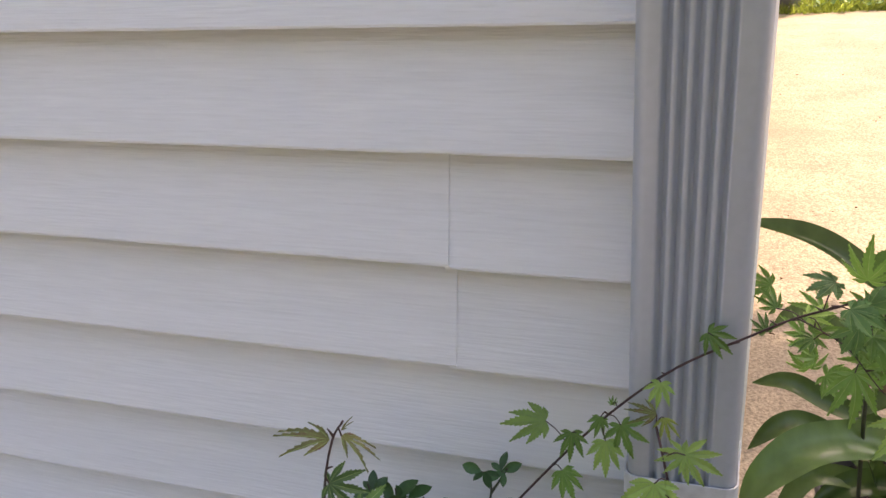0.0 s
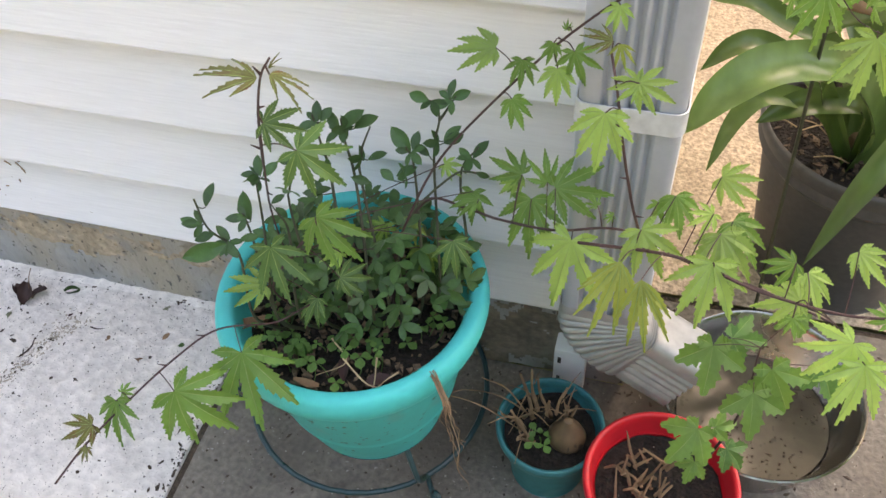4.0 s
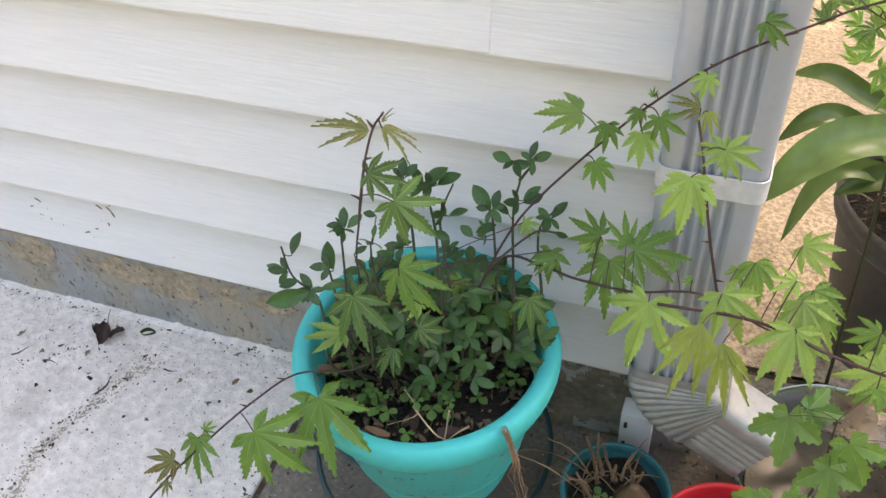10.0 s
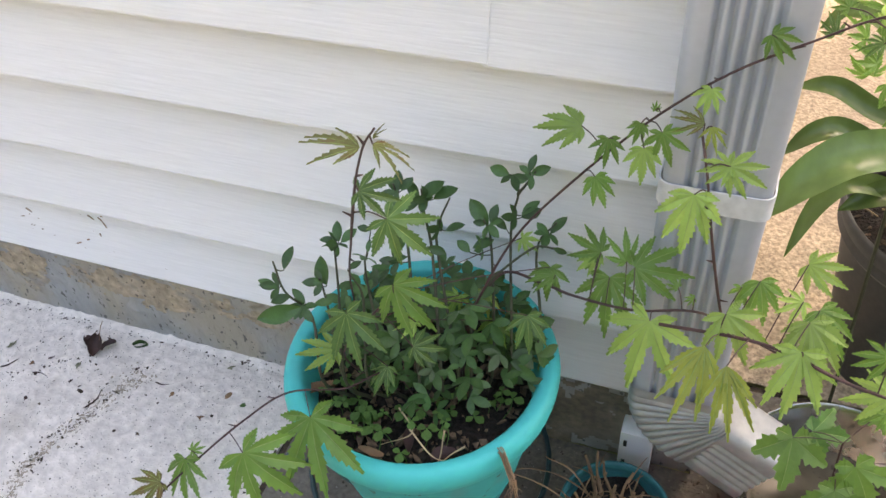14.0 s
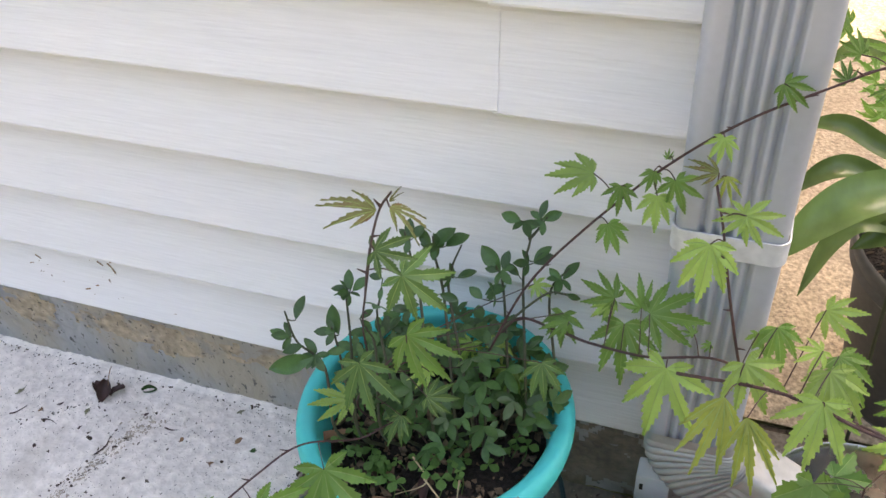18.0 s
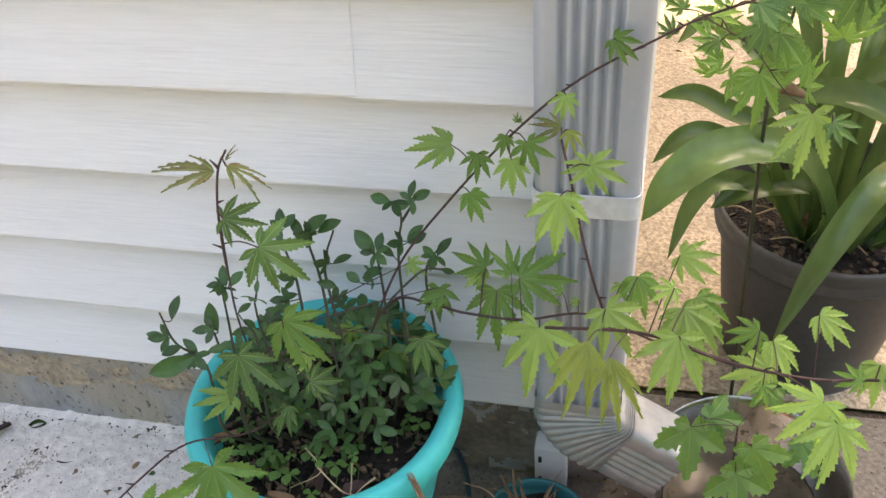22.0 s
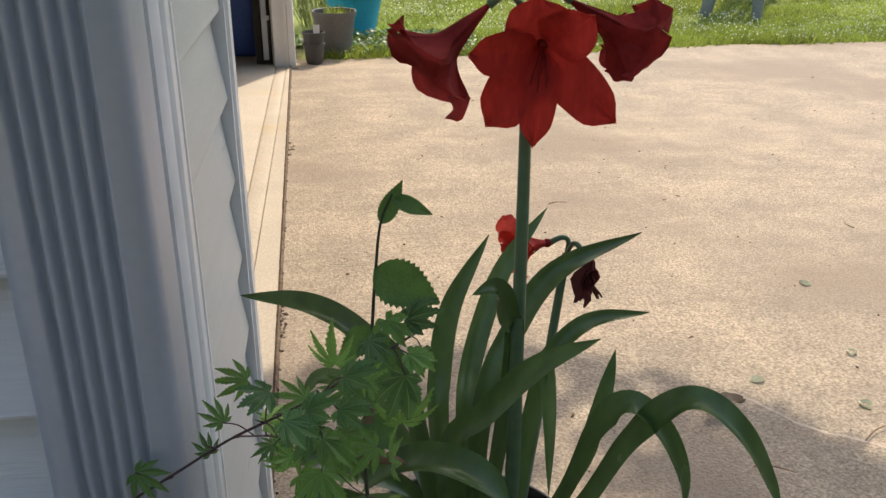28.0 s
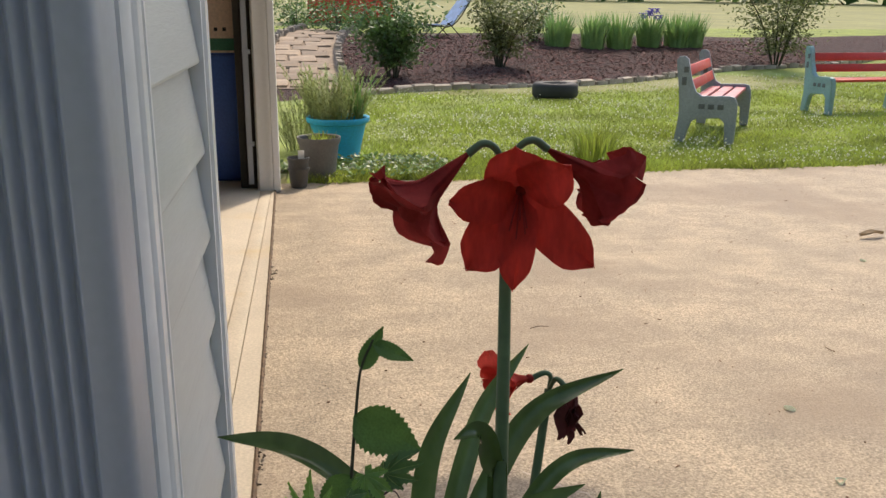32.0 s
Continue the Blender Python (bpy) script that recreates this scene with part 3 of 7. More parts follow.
LEAF_DEEP = mat("maple_leaf_deep", (0.105, 0.205, 0.060), 0.45, var=0.15, scale=1.5, fine=9, fine_var=0.06, bump=0.06, dist=0.01, through_light=0.35, rnd=0.3)
LEAF_RED = mat("maple_leaf_bronze", (0.17, 0.17, 0.055), 0.5, var=0.25, scale=3, fine=30, bump=0.15, dist=0.01, through_light=0.35, rnd=0.15, stain=(0.17, 0.065, 0.045), stain_scale=3, stain_at=0.5)
LEAF_YELLOW = mat("maple_leaf_yellow", (0.31, 0.37, 0.08), 0.46, var=0.15, scale=1.5, fine=9, fine_var=0.06, bump=0.06, dist=0.01, through_light=0.45, rnd=0.1, stain=(0.33, 0.20, 0.07), stain_scale=1.6, stain_at=0.56)
LEAF_VEIN = mat("maple_leaf_vein", (0.27, 0.38, 0.13), 0.5, var=0.1, bump=0, through_light=0.3, rnd=0.15)
LEAF_SHRUB = mat("shrub_leaf", (0.050, 0.122, 0.036), 0.34, var=0.2, scale=3, fine=40, bump=0.1, dist=0.005, through_light=0.2, rnd=0.35)
LEAF_CLOVER = mat("clover_leaf", (0.09, 0.20, 0.05), 0.5, var=0.2, scale=4, fine=40, bump=0.1, through_light=0.3, rnd=0.25)
LEAF_STRAP = mat("amaryllis_leaf", (0.11, 0.185, 0.058), 0.22, var=0.2, scale=5, fine=40, bump=0.12, dist=0.002, through_light=0.14, rnd=0.25, stretch=(1, 1, 0.4))
SCAPE = mat("amaryllis_stalk", (0.10, 0.17, 0.085), 0.42, var=0.12, scale=9, fine=60, bump=0.08)
PETAL = mat("red_petal", (0.50, 0.038, 0.028), 0.72, ior=1.25, var=0.25, scale=26, fine=150, bump=0.4, dist=0.003, through_light=0.24, stretch=(1, 1, 0.3))
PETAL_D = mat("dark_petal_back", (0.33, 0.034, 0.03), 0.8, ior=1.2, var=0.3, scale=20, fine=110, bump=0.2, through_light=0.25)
CORAL = mat("coral_petal", (0.66, 0.075, 0.055), 0.7, ior=1.25, var=0.2, scale=22, fine=120, bump=0.2, dist=0.002, through_light=0.5)
WILTED = mat("wilted_petal", (0.13, 0.02, 0.02), 0.7, var=0.3, scale=25, fine=90, bump=0.4, dist=0.004)
BARK_RED = mat("maple_bark", (0.06, 0.028, 0.028), 0.6, var=0.25, scale=30, fine=140, bump=0.3)
BARK_DARK = mat("shrub_bark", (0.05, 0.055, 0.03), 0.7, var=0.25, scale=30, fine=140, bump=0.3)


def lobed_leaf(seed, lobes, width=0.15, droop=0.25, teeth=5, join=0.26, hang=0.0, waist=0.6, crown=0.42):
    """A palmate leaf, base at the origin, middle lobe one long along +y. lobes: (angle, length).
    Each lobe swells from its waist to its widest at crown and runs out into a long toothed point."""
    r = random.Random(seed)
    bm = bmesh.new()
    mid = bm.verts.new((0, 0, 0))
    chains = []
    for ang, ln in lobes:
        a = radians(ang * (1 - 0.26 * hang) + r.uniform(-5, 5))
        ln *= r.uniform(0.93, 1.07) if ang else 1.0
        d, s = Vector((math.sin(a), math.cos(a), 0)), Vector((math.cos(a), -math.sin(a), 0))
        w = width * (0.5 + 0.5 * ln) * r.uniform(0.9, 1.1)
        lo, hi, rib, vl, vr = [], [], [], [], []
        steps = teeth * 2
        curl, bend = r.uniform(0.6, 1.4), r.uniform(-0.07, 0.07) - (0.06 + 0.22 * hang) * math.sin(radians(ang))
        for k in range(1, steps + 1):
            v = k / steps
            u = join + (1 - join) * v
            prof = waist + (1 - waist) * math.sin(0.5 * math.pi * v / crown) if v < crown else ((1 - v) / (1 - crown)) ** 0.85
            prof *= w
            z = -droop * curl * (u * ln) ** 2
            c = d * u * ln + s * bend * ln * u * u
            if k == steps:
                tip = bm.verts.new(c + Vector((0, 0, z)))
            else:
                tooth, back = (1.10, 0.05) if k % 2 else (0.80, 0.0)
                lift = 0.30 * prof + 0.012 * r.uniform(-1, 1)
                lo.append(bm.verts.new(c - s * prof * tooth + d * back * ln + Vector((0, 0, z + lift))))
                hi.append(bm.verts.new(c + s * prof * tooth + d * back * ln + Vector((0, 0, z + lift))))
                rib.append(bm.verts.new(c + Vector((0, 0, z - 0.002))))
                vw = min(0.3 * prof, 0.0075 * (1 - 0.6 * v))
                vl.append(bm.verts.new(c - s * vw + Vector((0, 0, z - 0.010))))
                vr.append(bm.verts.new(c + s * vw + Vector((0, 0, z - 0.010))))
        for k in range(len(rib) - 1):
            bm.faces.new((lo[k], lo[k + 1], vl[k + 1], vl[k]))
            bm.faces.new((vr[k], vr[k + 1], hi[k + 1], hi[k]))
            bm.faces.new((vl[k], vl[k + 1], rib[k + 1], rib[k])).material_index = 1
            bm.faces.new((rib[k], rib[k + 1], vr[k + 1], vr[k])).material_index = 1
        bm.faces.new((lo[-1], tip, vl[-1]))
        bm.faces.new((vr[-1], tip, hi[-1]))
        bm.faces.new((vl[-1], tip, vr[-1], rib[-1])).material_index = 1
        bm.faces.new((mid, lo[0], vl[0]))
        bm.faces.new((mid, vr[0], hi[0]))
        bm.faces.new((mid, vl[0], rib[0], vr[0])).material_index = 1
        chains.append((lo, hi))
    for (_, hi), (lo, _) in zip(chains, chains[1:]):
        bm.faces.new((mid, hi[0], lo[0]))
    bmesh.ops.recalc_face_normals(bm, faces=bm.faces)
    return bm


SLIM = [(-118, 0.36), (-76, 0.66), (-38, 0.90), (0, 1.0), (38, 0.90), (76, 0.66), (118, 0.36)]
FINGERS = [(-62, 0.62), (-30, 0.92), (0, 1.0), (30, 0.92), (62, 0.62)]
HANGING = [(-44, 0.66), (-22, 0.92), (0, 1.0), (20, 0.9), (42, 0.6)]
BROAD = [(-112, 0.34), (-56, 0.80), (0, 1.0), (56, 0.80), (112, 0.34)]
_leaf_meshes = {}


def leaf_mesh(kind, k, material):
    key = (kind, k, material.name)
    if key not in _leaf_meshes:
        lobes, w, dr, te, jo, ha = {"slim": (SLIM, 0.118, 0.14 + 0.10 * k, 7, 0.25, (0.15, 0.55, 0.35, 0.8, 0.0)[k]), "hanging": (HANGING, 0.075, 0.12 + 0.06 * k, 7, 0.12, 0.2), "fingers": (FINGERS, 0.078, 0.2 + 0.1 * k, 6, 0.14, 0.5 - 0.15 * k), "full": (SLIM, 0.185, 0.14 + 0.10 * k, 6, 0.34, 0.15 + 0.25 * k), "broad": (BROAD, 0.25, 0.16 + 0.12 * k, 4, 0.30, 0.1 * k)}[kind]
        me = mesh_of(lobed_leaf(31 * k + len(kind), lobes, w, dr, te, jo, ha), "leaf")
        me.materials.append(material)
        me.materials.append(LEAF_VEIN)
        _leaf_meshes[key] = me
    return _leaf_meshes[key]


def oval_leaf(length=1.0, width=0.5, fold=0.08, droop=0.15, blunt=0.0, at=Matrix(), bm=None, steps=6):
    """A simple leaf, base at the origin, along +y."""
    bm = bm or bmesh.new()
    rows = []
    for k in range(steps + 1):
        u = k / steps
        w = width / 2 * math.sin(math.pi * u ** (0.85 + blunt)) ** (0.85 - 0.25 * blunt)
        z = -droop * u * u
        if k in (0, steps):
            rows.append([bm.verts.new(at @ Vector((0, u * length, z)))])
        else:
            rows.append([bm.verts.new(at @ Vector((-w, u * length, z + fold * w))), bm.verts.new(at @ Vector((0, u * length, z - 0.02))), bm.verts.new(at @ Vector((w, u * length, z + fold * w)))])
    for a, b in zip(rows, rows[1:]):
        if len(a) == 1:
            bm.faces.new((a[0], b[1], b[0]))
            bm.faces.new((a[0], b[2], b[1]))
        elif len(b) == 1:
            bm.faces.new((a[0], a[1], b[0]))
            bm.faces.new((a[1], a[2], b[0]))
        else:
            bm.faces.new((a[0], a[1], b[1], b[0]))
            bm.faces.new((a[1], a[2], b[2], b[1]))
    return bm


def trio(width, blunt, spread=62):
    """Three leaflets from one point."""
    bm = bmesh.new()
    for a, s in ((0, 1.0), (spread, 0.78), (-spread, 0.78)):
        oval_leaf(1.0, width, 0.2, 0.15, blunt, Matrix.Rotation(radians(a), 4, "Z") @ Matrix.Scale(s, 4), bm, 5)
    return bm


def shared(name, bm, material):
    me = mesh_of(bm, name)
    me.materials.append(material)
    return me


TRIO_SHRUB = shared("leaf", trio(0.47, 0.28), LEAF_SHRUB)
ONE_SHRUB = [shared("leaf", oval_leaf(1.0, w, 0.25, 0.12 + 0.08 * k, 0.25, steps=8), LEAF_SHRUB) for k, w in enumerate((0.50, 0.58, 0.44))]
TRIO_CLOVER = shared("leaf", trio(0.80, 0.6, 110), LEAF_CLOVER)


def leaf_pose(base, tip, jitter=0.25, facing=(0.0, -0.55, 0.83)):
    base, tip = Vector(base), Vector(tip)
    y = tip - base
    size = y.length
    y = y.normalized()
    n = Vector(facing) + Vector([RNG.uniform(-jitter, jitter) for _ in range(3)])
    x = y.cross(n).normalized()
    z = x.cross(y)
    return Matrix.Translation(base) @ Matrix((x, y, z)).transposed().to_4x4() @ Matrix.Scale(size, 4)


def put_leaf(me, m, parent, name="leaf"):
    ob = new(name, me)
    ob.parent = parent
    ob.matrix_basis = m
    return ob


def maple_branch(parent, line, rows, thick, kind="slim", tones=(LEAF_LIGHT, LEAF_MID), thin=0.0011, facing=(0.0, -0.55, 0.83)):
    """One woody shoot with its leaves, each on a stalk. rows: leaf base and tip."""
    bm = tube(line, (thick, thin), 7, 7)
    fine = glide(line, 7)
    for k, row in enumerate(rows):
        base, tip = Vector(row[:3]), Vector(row[3:])
        near = min(fine, key=lambda q: (q - base).length)
        if (near - base).length > 0.004:
            mid = (near + base) / 2 + Vector((0, 0, 0.004))
            tube([near, mid, base], 0.0006, 5, 4, bm)
        put_leaf(leaf_mesh(kind, RNG.randrange(5 if kind == "slim" else 3), tones[k % len(tones)]), leaf_pose(base, tip, 0.30, facing), parent)
    for k in range(5, len(fine) - 3, 6):
        way = Vector((RNG.uniform(-1, 1), -0.4, RNG.uniform(0.2, 1))).normalized()
        tube([fine[k], fine[k] + way * 0.004, fine[k] + way * 0.009], (0.0012, 0.0004), 5, 2, bm)
    part("stem", bm, BARK_RED, parent)


def pot_body(profile, material, parent, name="pot", at=(0, 0, 0)):
    line = glide([(r, 0, z) for r, z in profile], 3)
    return part(name, lathe([(max(0.0, v.x), v.z) for v in line], 72, at=at), material, parent)


def soil_disc(r, z, at, parent=None, name="soil", seed=0, material=None):
    bm = bmesh.new()
    rings = 9
    prev = [bm.verts.new((at[0], at[1], z + 0.006))]
    for j in range(1, rings + 1):
        n = 40
        rr = r * j / rings
        row = [bm.verts.new((at[0] + rr * math.cos(6.2832 * k / n), at[1] + rr * math.sin(6.2832 * k / n), z + 0.010 * noise.noise((rr * 40 * math.cos(6.2832 * k / n), rr * 40 * math.sin(6.2832 * k / n), seed)))) for k in range(n)]
        for k in range(n):
            if len(prev) == 1:
                bm.faces.new((prev[0], row[k], row[(k + 1) % n]))
            else:
                bm.faces.new((prev[k], row[k], row[(k + 1) % n], prev[(k + 1) % n]))
        prev = row
    bmesh.ops.recalc_face_normals(bm, faces=bm.faces)
    return part(name, bm, material or SOIL, parent)


def flake(bm, x, y, z, size):
    """A flat irregular crumb of three to five corners."""
    a0, n, st = RNG.uniform(0, 6.28), RNG.choice((3, 4, 5)), RNG.choice((1.0, 1.0, 1.2, 1.6, 2.6))
    ca, sa = math.cos(a0), math.sin(a0)
    ring = []
    for k in range(n):
        a, r = 6.28318 * k / n, size * RNG.uniform(0.35, 0.7)
        u, v = r * st * math.cos(a), r * math.sin(a)
        ring.append((x + u * ca - v * sa, y + u * sa + v * ca))
    lo = [bm.verts.new((px, py, z - 0.001)) for px, py in ring]
    hi = [bm.verts.new((px, py, z + size * RNG.uniform(0.1, 0.45))) for px, py in ring]
    bm.faces.new(hi)
    for k in range(n):
        bm.faces.new((lo[k], lo[(k + 1) % n], hi[(k + 1) % n], hi[k]))


# ---- the shoots: lines of the stems, and base and tip of each leaf ----
TWIG_TOP = [(-0.075, -0.228, 0.549), (-0.010, -0.315, 0.726), (0.032, -0.367, 0.831), (0.055, -0.388, 0.886), (0.067, -0.392, 0.906)]
TWIG_MID = [(-0.098, -0.234, 0.439), (-0.054, -0.239, 0.527), (-0.023, -0.237, 0.572)]
BRANCH_UP = [(0.018, -0.160, 0.433), (0.039, -0.150, 0.505), (0.071, -0.125, 0.575), (0.124, -0.105, 0.645), (0.188, -0.105, 0.727), (0.248, -0.112, 0.791)]
BRANCH_LOW = [(0.019, -0.161, 0.434), (0.048, -0.118, 0.500), (0.102, -0.136, 0.520), (0.139, -0.148, 0.525), (0.200, -0.159, 0.535), (0.266, -0.160, 0.553), (0.334, -0.178, 0.542), (0.400, -0.184, 0.529), (0.473, -0.201, 0.517)]
TWIG_RIGHT = [(0.285, -0.166, 0.554), (0.273, -0.203, 0.635), (0.260, -0.203, 0.693), (0.247, -0.183, 0.740), (0.237, -0.161, 0.762)]
BRANCH_LEFT = [(-0.043, -0.234, 0.434), (-0.076, -0.278, 0.449), (-0.116, -0.320, 0.481), (-0.140, -0.369, 0.489), (-0.169, -0.424, 0.480), (-0.194, -0.469, 0.465), (-0.213, -0.501, 0.445)]
BRANCH_END = [(0.244, -0.120, 0.785), (0.271, -0.110, 0.802), (0.308, -0.090, 0.818), (0.345, -0.075, 0.832), (0.395, -0.040, 0.834), (0.437, -0.005, 0.838), (0.470, 0.020, 0.845), (0.510, 0.050, 0.852)]
BRANCH_END_FORK = [(0.345, -0.075, 0.832), (0.372, -0.020, 0.790), (0.401, 0.000, 0.760), (0.440, -0.010, 0.717), (0.483, -0.020, 0.704)]
BRANCH_FAR = [(0.231, -0.223, 0.597), (0.317, -0.242, 0.622), (0.387, -0.261, 0.618), (0.456, -0.261, 0.607), (0.526, -0.253, 0.604), (0.619, -0.260, 0.580)]
SHRUB_0 = [(-0.120, -0.255, 0.416), (-0.139, -0.219, 0.478), (-0.165, -0.220, 0.513), (-0.176, -0.212, 0.550)]
SHRUB_1 = [(-0.017, -0.220, 0.410), (-0.054, -0.131, 0.523), (-0.063, -0.120, 0.562), (-0.072, -0.110, 0.599)]
SHRUB_2 = [(0.007, -0.212, 0.409), (-0.027, -0.127, 0.517), (-0.041, -0.107, 0.564), (-0.042, -0.105, 0.594)]
SHRUB_3 = [(0.026, -0.206, 0.408), (-0.023, -0.121, 0.521), (-0.022, -0.111, 0.555), (-0.011, -0.102, 0.586)]
SHRUB_4 = [(0.075, -0.169, 0.422), (0.050, -0.081, 0.529), (0.053, -0.061, 0.571), (0.051, -0.061, 0.599)]
SHRUB_5 = [(0.044, -0.032, 0.545), (0.054, -0.037, 0.564), (0.066, -0.037, 0.587)]
SHRUB_6 = [(0.057, -0.175, 0.423), (0.032, -0.097, 0.522), (0.023, -0.093, 0.555)]
SHRUB_7 = [(0.099, -0.135, 0.441), (0.081, -0.085, 0.515), (0.099, -0.070, 0.549)]
SHRUB_8 = [(-0.072, -0.239, 0.413), (-0.089, -0.188, 0.488), (-0.098, -0.185, 0.519)]
SHRUB_9 = [(-0.096, -0.247, 0.414), (-0.128, -0.201, 0.490), (-0.133, -0.197, 0.521)]
SHRUB_10 = [(0.038, -0.202, 0.407), (0.030, -0.147, 0.481), (0.076, -0.102, 0.530), (0.108, -0.104, 0.544)]
SHRUB_11 = [(-0.096, -0.247, 0.414), (-0.118, -0.188, 0.497), (-0.128, -0.161, 0.549)]
SHRUB_12 = [(-0.047, -0.231, 0.412), (-0.086, -0.177, 0.496), (-0.090, -0.168, 0.531)]
TWIG_TOP_LEAVES = [
    (0.055, -0.391, 0.889, 0.025, -0.404, 0.902), (0.065, -0.393, 0.895, 0.091, -0.390, 0.884),
    (0.066, -0.394, 0.900, 0.071, -0.388, 0.908), (0.036, -0.369, 0.832, 0.063, -0.360, 0.824),
    (0.034, -0.333, 0.774, 0.072, -0.334, 0.747),
]
POT_LEAVES = [
    (-0.024, -0.233, 0.581, 0.024, -0.250, 0.539), (-0.075, -0.248, 0.539, -0.049, -0.281, 0.491),
    (-0.104, -0.238, 0.456, -0.143, -0.261, 0.462), (0.051, -0.146, 0.454, 0.054, -0.174, 0.426),
    (0.093, -0.165, 0.498, 0.105, -0.193, 0.467), (0.039, -0.133, 0.479, 0.025, -0.153, 0.463),
    (0.006, -0.140, 0.476, -0.002, -0.164, 0.455), (-0.002, -0.252, 0.515, 0.031, -0.242, 0.508),
    (0.066, -0.094, 0.539, 0.087, -0.096, 0.527), (0.106, -0.124, 0.535, 0.105, -0.150, 0.507),
    (-0.043, -0.239, 0.451, -0.053, -0.269, 0.433), (-0.006, -0.231, 0.529, -0.026, -0.245, 0.525),
]
BRANCH_UP_LEAVES = [
    (0.125, -0.094, 0.702, 0.081, -0.105, 0.704), (0.153, -0.105, 0.701, 0.155, -0.121, 0.676),
    (0.181, -0.106, 0.724, 0.178, -0.118, 0.707), (0.187, -0.114, 0.703, 0.191, -0.133, 0.674),
    (0.201, -0.112, 0.722, 0.216, -0.127, 0.696), (0.144, -0.110, 0.657, 0.161, -0.125, 0.633),
    (0.236, -0.116, 0.777, 0.235, -0.128, 0.755), (0.273, -0.101, 0.824, 0.297, -0.106, 0.809),
    (0.192, -0.106, 0.740, 0.192, -0.103, 0.748),
]
BRANCH_LOW_LEAVES = [
    (0.171, -0.136, 0.551, 0.175, -0.180, 0.503), (0.219, -0.170, 0.537, 0.209, -0.223, 0.485),
    (0.194, -0.130, 0.566, 0.253, -0.122, 0.565), (0.185, -0.126, 0.568, 0.179, -0.114, 0.597),
    (0.157, -0.117, 0.565, 0.122, -0.117, 0.578), (0.155, -0.119, 0.561, 0.135, -0.133, 0.547),
    (0.256, -0.153, 0.564, 0.246, -0.156, 0.559), (0.296, -0.141, 0.580, 0.305, -0.155, 0.564),
    (0.311, -0.136, 0.587, 0.325, -0.163, 0.555), (0.349, -0.121, 0.606, 0.388, -0.132, 0.594),
    (0.367, -0.146, 0.575, 0.401, -0.174, 0.548), (0.114, -0.132, 0.533, 0.084, -0.144, 0.530),
    (0.239, -0.146, 0.567, 0.227, -0.142, 0.574),
]
DROOP_LEAVES = [
    (0.272, -0.270, 0.637, 0.260, -0.322, 0.592), (0.291, -0.283, 0.634, 0.303, -0.329, 0.596),
]
BRANCH_FAR_LEAVES = [
    (0.284, -0.224, 0.629, 0.313, -0.249, 0.593), (0.346, -0.249, 0.630, 0.347, -0.291, 0.587),
    (0.410, -0.242, 0.639, 0.385, -0.248, 0.621), (0.350, -0.217, 0.632, 0.375, -0.259, 0.594),
    (0.422, -0.250, 0.602, 0.384, -0.256, 0.592), (0.415, -0.275, 0.609, 0.422, -0.289, 0.598),
    (0.442, -0.339, 0.674, 0.418, -0.362, 0.643), (0.452, -0.349, 0.664, 0.451, -0.383, 0.625),
    (0.493, -0.259, 0.608, 0.472, -0.250, 0.606), (0.428, -0.219, 0.603, 0.449, -0.247, 0.581),
    (0.507, -0.246, 0.616, 0.503, -0.272, 0.589), (0.556, -0.245, 0.613, 0.570, -0.286, 0.582),
    (0.457, -0.224, 0.645, 0.482, -0.245, 0.635), (0.340, -0.217, 0.655, 0.321, -0.227, 0.644),
]
TWIG_RIGHT_LEAVES = [
    (0.262, -0.180, 0.751, 0.294, -0.187, 0.740), (0.263, -0.180, 0.751, 0.238, -0.186, 0.745),
    (0.240, -0.195, 0.729, 0.240, -0.223, 0.683),
]
TWIG_RIGHT_YOUNG = [
    (0.237, -0.158, 0.772, 0.210, -0.161, 0.777), (0.243, -0.159, 0.771, 0.250, -0.173, 0.753),
]
BRANCH_LEFT_LEAVES = [
    (-0.093, -0.327, 0.456, -0.057, -0.381, 0.397), (-0.129, -0.396, 0.477, -0.071, -0.411, 0.428),
    (-0.174, -0.424, 0.488, -0.166, -0.460, 0.459), (-0.188, -0.450, 0.480, -0.209, -0.473, 0.481),
    (-0.188, -0.468, 0.468, -0.191, -0.482, 0.464), (-0.171, -0.416, 0.491, -0.161, -0.406, 0.490),
]
BRANCH_END_LEAVES = [
    (0.407, -0.007, 0.740, 0.414, -0.035, 0.694), (0.459, -0.021, 0.707, 0.455, -0.053, 0.652),
    (0.396, 0.025, 0.766, 0.423, 0.013, 0.753), (0.367, -0.011, 0.775, 0.346, -0.015, 0.772),
    (0.330, -0.033, 0.817, 0.315, -0.026, 0.836), (0.361, -0.006, 0.796, 0.382, -0.005, 0.807),
    (0.477, -0.026, 0.702, 0.503, -0.038, 0.690), (0.322, -0.062, 0.808, 0.313, -0.056, 0.824),
]
